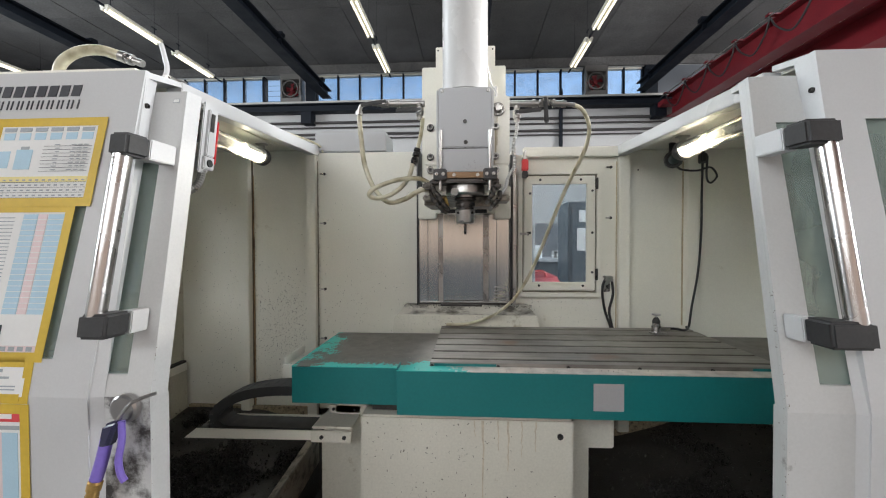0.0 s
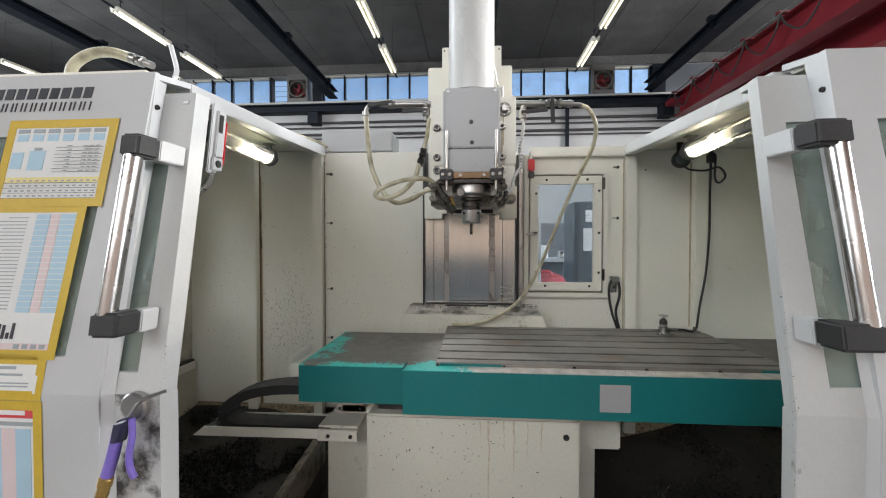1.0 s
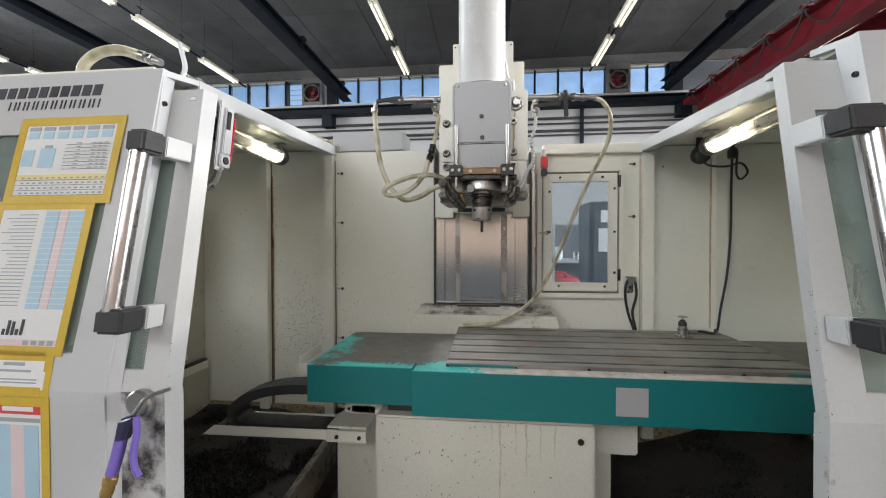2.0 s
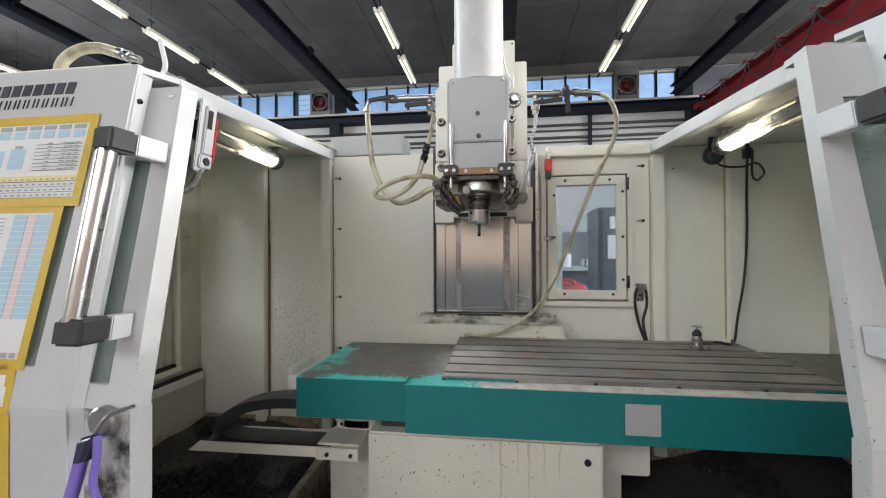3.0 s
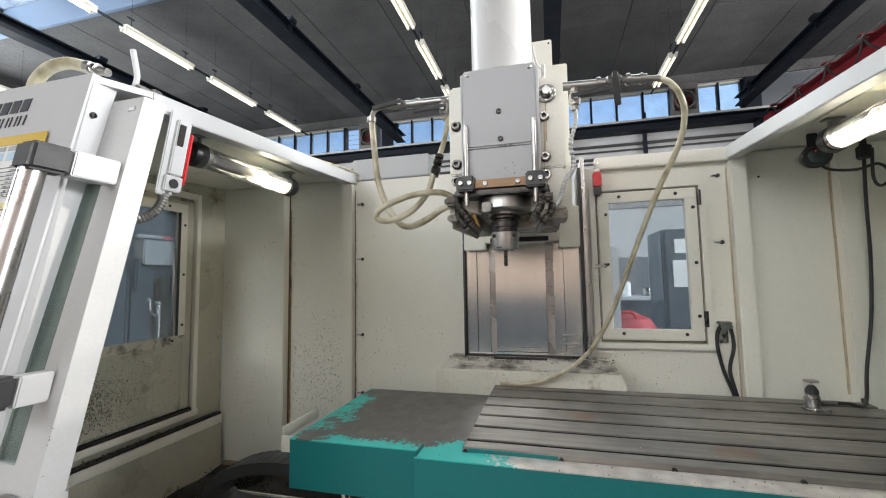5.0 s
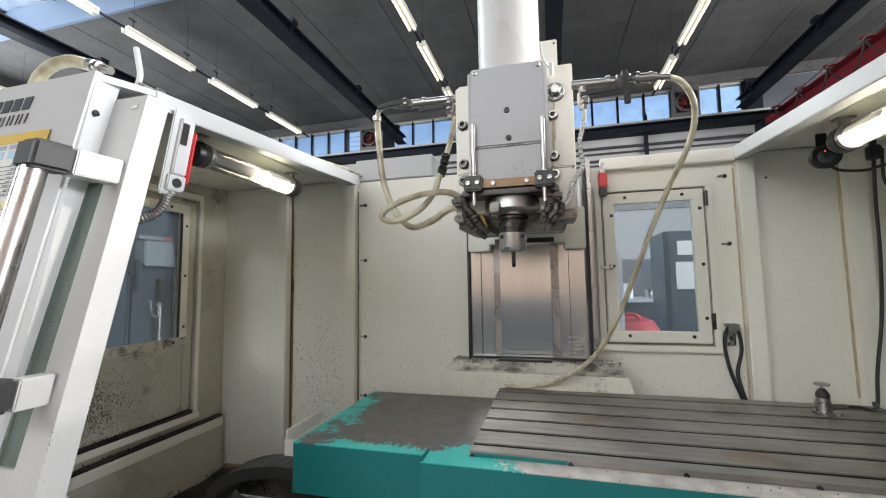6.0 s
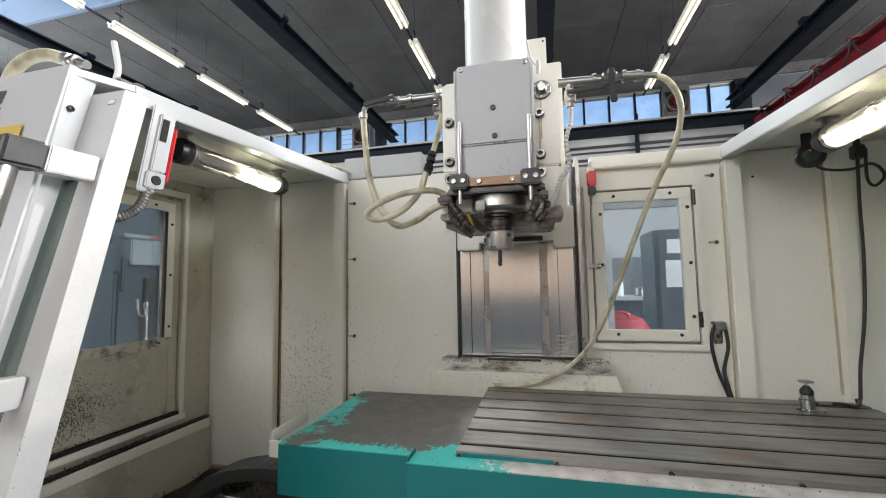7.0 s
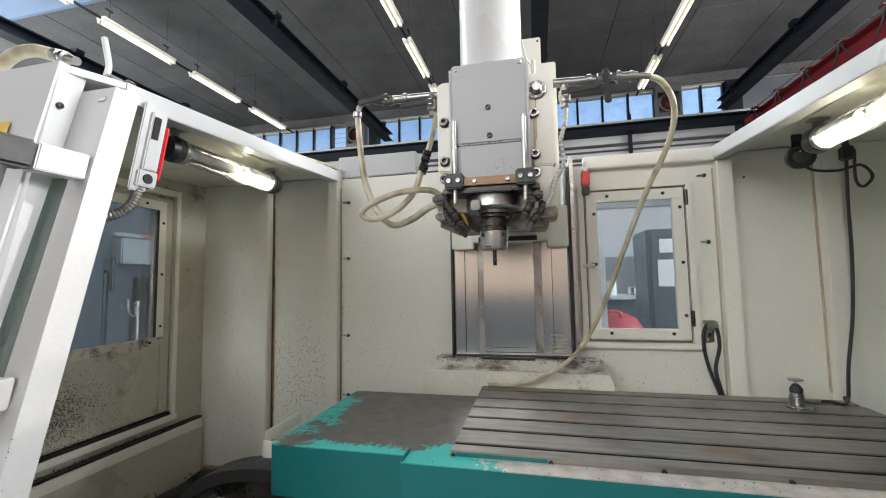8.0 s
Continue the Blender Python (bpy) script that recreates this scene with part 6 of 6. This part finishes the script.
    part("motor_cover", bm, surf("motor_white", (0.57, 0.57, 0.565), 0.3, 0.0, var=0.03, scale=4, fine=150, bump=0.02), root, "tall white cylindrical motor cover")
    bm = bm_new()
    tube(bm, [(cx + 0.066 * math.cos(a), 1.185 + 0.066 * math.sin(a), 2.186) for a in [i * math.pi / 16 for i in range(33)]], 0.0022, 6, 1)
    part("rim", bm, BRASS, root)
    for x, z in ((-0.085, 2.225), (0.142, 2.225), (-0.085, 2.05)):
        screw(root, (x, 1.70, z), (0, -1, 0), 0.0035)
    bm = bm_new()
    tube(bm, [(cx - 0.012, 1.185, 2.185), (cx - 0.013, 1.19, 2.235), (cx + 0.005, 1.205, 2.268), (cx + 0.026, 1.23, 2.255), (cx + 0.032, 1.255, 2.2), (cx + 0.03, 1.265, 2.08)], 0.0065, 12, 10, 0.1)
    part("conduit", bm, STEEL, root, "ribbed steel conduit loop")
    bm = bm_new()
    tube(bm, [(0.098, 1.185, 1.93), (0.106, 1.18, 1.885), (0.118, 1.17, 1.86), (0.122, 1.162, 1.845)], 0.0022, 6, 8)
    part("thin_wire", bm, STEEL, root)
    part("pin", rods(((0.120, 1.165, 1.839), (0.120, 1.165, 1.868), 0.004)), STEEL, root)


spindle_head()


def valve(parent, p, axis, handle_dir, n=1):
    """A small ball valve: nuts, body and a black lever."""
    p, a = Vector(p), Vector(axis).normalized()
    bm = bm_new()
    lathe(bm, p - a * 0.024, a, [(0, 0.0085), (0.008, 0.0085), (0.009, 0.0075), (0.012, 0.011), (0.024, 0.0125), (0.036, 0.011), (0.039, 0.0075), (0.04, 0.0085), (0.048, 0.0085)], 8)
    part("valve_body", bm, STEEL, parent)
    h = Vector(handle_dir).normalized()
    up = a.cross(h)
    up = Vector((0, -1, 0)) if up.length < 0.2 else up.normalized()
    if up.y > 0:
        up = -up
    q = p + up * 0.018
    bm = bm_new()
    side = h.cross(up)
    hexa(bm, [tuple(q + h * u + side * w + up * 0.001) for u, w in ((-0.008, -0.006), (0.068, -0.0062), (0.068, 0.0062), (-0.008, 0.006))], [tuple(q + h * u + side * w + up * 0.0065) for u, w in ((-0.008, -0.006), (0.068, -0.0062), (0.068, 0.0062), (-0.008, 0.006))])
    bev(bm, 0.0018, 2)
    hd = part("lever", bm, RUBBER, parent, "black coated lever", smooth=False)
    bm = bm_new()
    cyl(bm, p, q + up * 0.005, 0.007, 12)
    part("nut", bm, STEEL, hd)


def coolant_lines():
    root = thing("coolant_line", (-0.19, 1.2, 1.55), "steel coolant pipe with ball valves and yellowed hoses", "coolant line", "coolant lines")
    Y = 1.2
    part("pipe", rods(((-0.089, Y, 1.836), (-0.195, Y, 1.838), 0.0095), ((-0.163, Y, 1.8375), (-0.172, Y, 1.8375), 0.0125), ((-0.21, Y, 1.838), (-0.245, Y, 1.842), 0.0085)), STEEL, root)
    bm = bm_new()
    tube(bm, [(-0.24, Y, 1.842), (-0.266, Y, 1.84), (-0.281, Y, 1.832), (-0.287, Y, 1.816)], 0.006, 10, 6)
    part("elbow", bm, STEEL, root)
    bm = bm_new()
    lathe(bm, (-0.287, Y, 1.818), (0, 0, -1), [(0, 0.0105), (0.012, 0.0105), (0.013, 0.009)], 14)
    part("hose_clip", bm, STEEL, root)
    valve(root, (-0.208, Y, 1.838), (1, 0, 0), (-1, 0, -0.12))
    valve(root, (-0.103, Y - 0.005, 1.812), (0, 0, 1), (-1, 0, -0.05))
    bm = bm_new()
    tube(bm, [(-0.287, 1.2, 1.812), (-0.281, 1.2, 1.739), (-0.270, 1.2, 1.656), (-0.239, 1.19, 1.585), (-0.195, 1.175, 1.543), (-0.143, 1.155, 1.549), (-0.102, 1.145, 1.57), (-0.06, 1.14, 1.582)], 0.0073, 12, 8)
    part("hose", bm, HOSE, root, "yellowed clear hose")
    bm = bm_new()
    tube(bm, [(-0.094, 1.195, 1.79), (-0.097, 1.17, 1.735), (-0.106, 1.15, 1.685)], 0.006, 12, 8)
    part("hose", bm, HOSE, root, "yellowed clear hose")
    bm = bm_new()
    tube(bm, [(-0.116, 1.14, 1.647), (-0.129, 1.135, 1.606), (-0.158, 1.125, 1.57), (-0.196, 1.12, 1.551), (-0.225, 1.115, 1.549), (-0.234, 1.105, 1.560), (-0.211, 1.10, 1.577), (-0.154, 1.105, 1.597), (-0.096, 1.115, 1.601), (-0.06, 1.125, 1.585)], 0.0064, 12, 8)
    part("hose", bm, HOSE, root, "yellowed clear hose")
    bm = bm_new()
    lathe(bm, (-0.1045, 1.152, 1.692), (-0.22, -0.2, -1), [(0, 0.0095), (0.008, 0.0095), (0.009, 0.006), (0.014, 0.01), (0.022, 0.01), (0.024, 0.0065), (0.032, 0.0105), (0.04, 0.0105), (0.042, 0.009), (0.05, 0.009)], 12)
    part("check_valve", bm, DARK_STEEL, root, "dark brass check valve")
    root = thing("coolant_line", (0.25, 1.2, 1.75), "steel coolant pipe with ball valve and a long clear hose", "coolant line", "coolant lines")
    part("pipe", rods(((0.153, Y, 1.832), (0.245, Y, 1.828), 0.0095), ((0.228, Y, 1.829), (0.236, Y, 1.829), 0.0125), ((0.285, Y, 1.829), (0.325, Y, 1.826), 0.0095), ((0.287, Y, 1.829), (0.293, Y, 1.829), 0.0125), ((0.312, Y, 1.827), (0.318, Y, 1.827), 0.0115), ((0.325, Y, 1.826), (0.35, Y, 1.823), 0.006)), STEEL, root)
    valve(root, (0.262, Y, 1.831), (1, 0, 0), (0.03, -0.1, -1))
    valve(root, (0.183, Y, 1.80), (0, 0, 1), (1, 0, 0.08))
    bm = bm_new()
    tube(bm, [(0.343, 1.2, 1.824), (0.37, 1.21, 1.816), (0.391, 1.22, 1.79), (0.403, 1.24, 1.76), (0.404, 1.27, 1.723), (0.394, 1.30, 1.684), (0.370, 1.36, 1.616), (0.334, 1.42, 1.504), (0.286, 1.50, 1.346), (0.245, 1.55, 1.249), (0.201, 1.60, 1.180), (0.128, 1.64, 1.120), (0.032, 1.665, 1.085), (-0.05, 1.675, 1.08)], 0.0062, 12, 8)
    part("hose", bm, HOSE, root, "long yellowed clear hose with dark specks")
    line = spline([(0.184, 1.2, 1.775), (0.182, 1.2, 1.746), (0.170, 1.18, 1.698), (0.173, 1.16, 1.645), (0.154, 1.145, 1.61), (0.143, 1.13, 1.575), (0.13, 1.12, 1.556)], 5)
    for i, p in enumerate(line):
        bm = bm_new()
        ball(bm, p, 0.0052, 12)
        part("ball_joint", bm, surf("grey_joint_plastic", (0.52, 0.52, 0.51), 0.3) if i == 0 else MATS["grey_joint_plastic"], root, "grey plastic ball-joint hose" if i == 0 else "")


coolant_lines()


def probe():
    root = thing("tool_setter", (0.765, 1.60, 1.07), "small steel tool setter with a round touch plate on the table", "tool setter")
    x, y, z = 0.765, 1.60, 1.0702
    bm = bm_new()
    lathe(bm, (x, y, z), (0, 0, 1), [(0, 0.0235), (0.004, 0.024), (0.0055, 0.0225), (0.006, 0.0165), (0.022, 0.016), (0.0225, 0.0175), (0.029, 0.0175), (0.03, 0.0145), (0.04, 0.014)], 28)
    part("body", bm, CHROME, root)
    bm = bm_new()
    lathe(bm, (x, y, z + 0.0402), (0, 0, 1), [(0, 0.0135), (0.002, 0.0145), (0.01, 0.014), (0.018, 0.009), (0.022, 0.005)], 24)
    part("bellows", bm, RUBBER, root)
    bm = bm_new()
    lathe(bm, (x, y, z + 0.062), (0, 0, 1), [(0, 0.003), (0.008, 0.003), (0.0085, 0.016), (0.0125, 0.0165), (0.013, 0.014)], 24)
    part("touch_plate", bm, CHROME, root)
    part("foot", rods(((x + 0.022, y - 0.016, z), (x + 0.022, y - 0.016, z + 0.008), 0.009), chamfer=0.001), CHROME, root)
    part("connector", rods(((x + 0.018, y, z + 0.018), (x + 0.052, y + 0.004, z + 0.018), 0.006)), STEEL, root)
    bm = bm_new()
    tube(bm, [(x + 0.05, y + 0.004, z + 0.018), (x + 0.08, y + 0.01, z + 0.016), (x + 0.12, y + 0.03, z + 0.006), (x + 0.16, y + 0.08, z + 0.005), (x + 0.165, y + 0.1, z + 0.006)], 0.0045, 8, 8)
    part("cable", bm, RUBBER, root)


probe()


# ---- chip pan, chips and splashes ----
def pan_height(x, y):
    side = min(1.0, max(0.0, (abs(x - 0.03) - 0.45) / 0.5))
    if -0.56 < x < -0.44:
        return 0.44
    return 0.50 + 0.13 * side * (0.4 + 0.6 * min(1, max(0, (y - 0.9) / 0.9))) + 0.02 * noise.noise(Vector((x * 5, y * 5, 0))) + 0.03 * max(0, noise.noise(Vector((x * 2.3, y * 2.3, 3))))


def chip_pan():
    bm = bm_new()
    nx, ny = 90, 44
    vs = [[bm.verts.new((-1.33 + 2.695 * i / nx, 0.80 + 1.05 * j / ny, pan_height(-1.33 + 2.695 * i / nx, 0.80 + 1.05 * j / ny))) for j in range(ny + 1)] for i in range(nx + 1)]
    for i in range(nx):
        for j in range(ny):
            bm.faces.new((vs[i][j], vs[i + 1][j], vs[i + 1][j + 1], vs[i][j + 1]))
    single("chip_pan", bm, SLUDGE, "oily black chip pan under the machine", "chip pan", kind="structure")
    single("pan_tub", boxes((-1.34, 1.375, 0.76, 1.86, 0.0, 0.40), bevel=0.005), CREAM_DIRTY, "cream machine tub under the chip pan", "tub", kind="structure")
    bm = bm_new()
    for x0, x1 in ((-1.30, -0.5), (0.48, 1.34)):
        prism(bm, [(x0, REAR - 0.0, 0.55), (x1, REAR - 0.0, 0.55), (x1, REAR, 0.645), (x0, REAR, 0.645)], (0, 0.018, 0))
    single("crust", bm, CRUST, "dried coolant crust along the foot of the wall", "crust", kind="stuff")

    bm = bm_new()
    hexa(bm, [(-0.60, 0.9, 0.45), (-0.565, 0.9, 0.45), (-0.575, 1.62, 0.45), (-0.62, 1.62, 0.45)], [(-0.595, 0.9, 0.585), (-0.565, 0.9, 0.60), (-0.575, 1.62, 0.635), (-0.615, 1.62, 0.625)])
    bev(bm, 0.004)
    single("pan_rim", bm, OILY_DARK_CREAM, "cream pan rim crusted with coolant and chips", "rim", kind="structure")


chip_pan()


def flakes(name, label, n, place, size, seed, material):
    """Many small bent chips in one mesh."""
    rnd = random.Random(seed)
    verts, faces = [], []
    for _ in range(n):
        p, nrm = place(rnd)
        e = Euler((rnd.uniform(0, 6.3), rnd.uniform(0, 6.3), rnd.uniform(0, 6.3))).to_matrix()
        a = rnd.uniform(*size)
        b = a * rnd.uniform(0.25, 0.6)
        c = a * 0.14
        k = len(verts)
        for q in ((-a, -b, 0), (0, -b * 0.8, a * 0.35), (a, -b, 0), (a, b, c), (0, b * 0.8, a * 0.35 + c), (-a, b, c)):
            v = e @ Vector(q)
            verts.append(tuple(p + v + nrm * a * 0.3))
        faces += [(k, k + 1, k + 4, k + 5), (k + 1, k + 2, k + 3, k + 4)]
    me = bpy.data.meshes.new(name)
    me.from_pydata(verts, [], faces)
    me.materials.append(material)
    tagged(new(name, me), label, "chips", kind="stuff")


def on_pan(x0, x1, y0, y1, clump):
    def f(r):
        while True:
            x, y = r.uniform(x0, x1), r.uniform(y0, y1)
            if noise.noise(Vector((x * 4, y * 4, 7))) > clump or r.random() < 0.05:
                return Vector((x, y, pan_height(x, y) + r.random() ** 2 * 0.02)), Vector((0, 0, 1))
    return f


flakes("metal_chips", "dark metal chips heaped in the pan", 11000, on_pan(-1.3, -0.6, 0.95, 1.8, 0.08), (0.002, 0.0065), 1, SWARF)
flakes("metal_chips", "dark metal chips heaped in the pan", 5000, on_pan(0.45, 1.34, 0.95, 1.8, 0.08), (0.002, 0.0065), 2, SWARF)
flakes("metal_chips", "dark metal chips heaped in the pan", 1800, on_pan(-0.45, 0.6, 0.95, 1.3, 0.05), (0.002, 0.0065), 3, SWARF)


def splash(cx, cz, sx, sz, y):
    return lambda r: (Vector((r.gauss(cx, sx), y, r.gauss(cz, sz))), Vector((0, -1, 0)))


def kept(f, x0, x1, z0, z1):
    def g(r):
        while True:
            p, n = f(r)
            if x0 < p.x < x1 and z0 < p.z < z1:
                return p, n
    return g


flakes("chip_specks", "small dark chips stuck to the cream wall", 1500, kept(splash(-0.83, 1.02, 0.10, 0.14, REAR + 0.02), -0.97, -0.715, 0.62, 1.8), (0.0007, 0.0028), 11, SPECK)
flakes("chip_specks", "small dark chips stuck to the cream wall", 380, kept(splash(-0.5, 1.05, 0.12, 0.22, REAR), -0.65, -0.2, 0.62, 1.8), (0.0007, 0.0026), 12, SPECK)
flakes("chip_specks", "small dark chips stuck to the cream wall", 500, kept(splash(-1.15, 1.05, 0.1, 0.3, REAR + 0.02), -1.32, -1.035, 0.62, 1.8), (0.0006, 0.0024), 13, SPECK)
flakes("chip_specks", "small dark chips stuck to the cream pedestal", 150, kept(splash(-0.12, 0.8, 0.2, 0.12, 1.20), -0.28, 0.34, 0.5, 0.89), (0.0012, 0.004), 14, SPECK)

flakes("chip_specks", "small dark chips stuck to the column foot", 260, kept(splash(0.0, 1.08, 0.16, 0.025, 1.69), -0.27, 0.33, 0.98, 1.115), (0.0008, 0.0022), 21, SPECK)
flakes("chip_specks", "small dark chips stuck to the cream wall", 140, kept(splash(0.45, 1.1, 0.15, 0.1, REAR), 0.3, 0.69, 1.0, 1.17), (0.0007, 0.0025), 22, SPECK)

flakes("chip_specks", "dark chips caught along the wall joints", 420, lambda r: (Vector((-0.656 + r.gauss(0, 0.0025), REAR - 0.002, 0.62 + 1.1 * r.random() ** 1.6)), Vector((0, -1, 0))), (0.0008, 0.0024), 23, SPECK)
flakes("chip_specks", "dark chips caught along the wall joints", 420, lambda r: (Vector((-0.981 + abs(r.gauss(0, 0.006)), REAR + 0.0185, 0.62 + 1.1 * r.random() ** 1.4)), Vector((0, -1, 0))), (0.0008, 0.0024), 24, SPECK)



def nicks(x_edge, lo, hi):
    def f(r):
        z = r.uniform(lo, hi)
        return Vector((x_edge * (1 + 0.075 * (max(z, BEND) - BEND)) + r.gauss(0, 0.0012), strip_y(z) + abs(r.gauss(0, 0.006)) - 0.0006, z)), Vector((0, -0.2, 0))
    return f


flakes("paint_nicks", "dark chipped paint along the door edge", 90, nicks(-0.5645, 0.75, 1.3), (0.0004, 0.0018), 31, GRIME)
flakes("paint_nicks", "dark chipped paint along the door edge", 110, nicks(0.5915, 0.80, 1.35), (0.0004, 0.0020), 32, GRIME)


single("rust_line", boxes((-0.983, -0.975, REAR + 0.0172, REAR + 0.0196, 0.62, 1.45), (-0.981, -0.977, REAR + 0.0174, REAR + 0.0195, 1.45, 1.74)), RUST_LINE, "brown rust line down the wall joint", "stain", kind="stuff")
flakes("metal_chips", "black chips lying in the chain tray", 500, lambda r: (Vector((r.uniform(-0.83, -0.44), r.uniform(1.206, 1.305), 0.816)), Vector((0, 0, 1))), (0.0012, 0.004), 39, SWARF)


def on_side(r):
    return Vector((SIDE_L + 0.015, min(1.66, r.gauss(1.26, 0.085)), max(0.93, r.gauss(1.03, 0.05)))), Vector((1, 0, 0))


flakes("chip_specks", "fine dark chips splashed on the side door", 5200, on_side, (0.0006, 0.0025), 15, SPECK)
flakes("chip_specks", "fine dark chips splashed on the side door", 900, lambda r: (Vector((SIDE_L + 0.015, r.uniform(0.95, 1.66), 0.93 + 0.26 * r.random() ** 1.7)), Vector((1, 0, 0))), (0.0005, 0.0016), 35, SPECK)
flakes("chip_specks", "fine dark chips splashed on the side door", 900, lambda r: (Vector((SIDE_L + 0.015, r.gauss(1.47, 0.05), max(0.93, r.gauss(1.08, 0.04)))), Vector((1, 0, 0))), (0.0003, 0.0009), 36, SPECK)
flakes("metal_chips", "black chips lying along the sliding ledge", 1500, lambda r: (Vector((SIDE_L + r.uniform(0.004, 0.034), r.uniform(0.9, 1.7), 0.852 + 0.012 * r.random() ** 2)), Vector((0, 0, 1))), (0.001, 0.0035), 37, SWARF)
flakes("metal_chips", "black chips lying along the sliding ledge", 1500, lambda r: (Vector((SIDE_L + r.uniform(0.004, 0.024), r.uniform(0.9, 1.69), 0.910 + 0.02 * r.random() ** 2)), Vector((0, 0, 1))), (0.001, 0.003), 38, SWARF)
flakes("chip_specks", "chips lying on the column foot", 700, lambda r: (Vector((r.uniform(-0.24, 0.31), r.uniform(1.72, 1.76), 1.138 + r.uniform(0, 0.014))), Vector((0, 0, 1))), (0.0012, 0.003), 16, SPECK)
flakes("chip_specks", "black chips along the joint of the slide covers", 420, lambda r: (Vector((r.uniform(-0.17, 0.21), 1.757 + 0.012 * r.random(), 1.576 + abs(r.gauss(0, 0.006)))), Vector((0, -1, 0))), (0.0006, 0.0022), 41, SPECK)
flakes("chip_specks", "black chips on the head cover", 16, lambda r: (Vector((0.05 + r.gauss(0, 0.012), 1.0995, 1.632 + r.gauss(0, 0.006))), Vector((0, -1, 0))), (0.0006, 0.0018), 42, SPECK)
flakes("chip_specks", "dark dirt along the joint of the head cover", 60, lambda r: (Vector((r.uniform(-0.01, 0.095), 1.0995, 1.6805 + r.gauss(0, 0.0012))), Vector((0, -1, 0))), (0.0005, 0.0016), 43, SPECK)
flakes("chip_specks", "fine black specks on the cream walls", 500, lambda r: (Vector((r.uniform(-0.64, 0.69), REAR - 0.0005, 0.62 + 1.0 * r.random() ** 1.5)), Vector((0, -1, 0))), (0.0004, 0.0012), 44, SPECK)
flakes("bright_chips", "fine bright chips scattered on the table", 160, lambda r: (Vector((r.gauss(0.1, 0.2), r.uniform(1.19, 1.45), 1.0702)), Vector((0, 0, 1))), (0.0007, 0.0018), 17, STEEL)
flakes("chip_specks", "dark chips on the table covers", 90, lambda r: (Vector((r.uniform(-0.48, 0.6), 1.13 + r.random() ** 2 * 0.04, 1.06)), Vector((0, 0, 1))), (0.0007, 0.0018), 18, SPECK)


def streaks():
    rnd = random.Random(8)
    root = thing("coolant_streak", (0.05, 1.2, 0.6), "thin brown coolant streaks down the cream pedestal", "stain", kind="stuff")
    bm = bm_new()
    for x, z0, w in ((0.085, 0.62, 0.0035), (0.13, 0.8, 0.002), (0.16, 0.74, 0.003), (0.20, 0.78, 0.002), (0.06, 0.84, 0.002), (0.24, 0.8, 0.0025)):
        z1 = 0.89
        n = 10
        prev = None
        for i in range(n + 1):
            z = z1 + (z0 - z1) * i / n
            xx = x + rnd.uniform(-0.002, 0.002)
            ww = w * (1 - 0.6 * i / n) * rnd.uniform(0.7, 1.2)
            cur = (bm.verts.new((xx - ww, 1.1994, z)), bm.verts.new((xx + ww, 1.1994, z)))
            if prev:
                bm.faces.new((prev[0], prev[1], cur[1], cur[0]))
            prev = cur
    part("streak", bm, surf("pale_brown_stain", (0.56, 0.50, 0.39), 0.5, var=0.2, scale=30), root)


streaks()
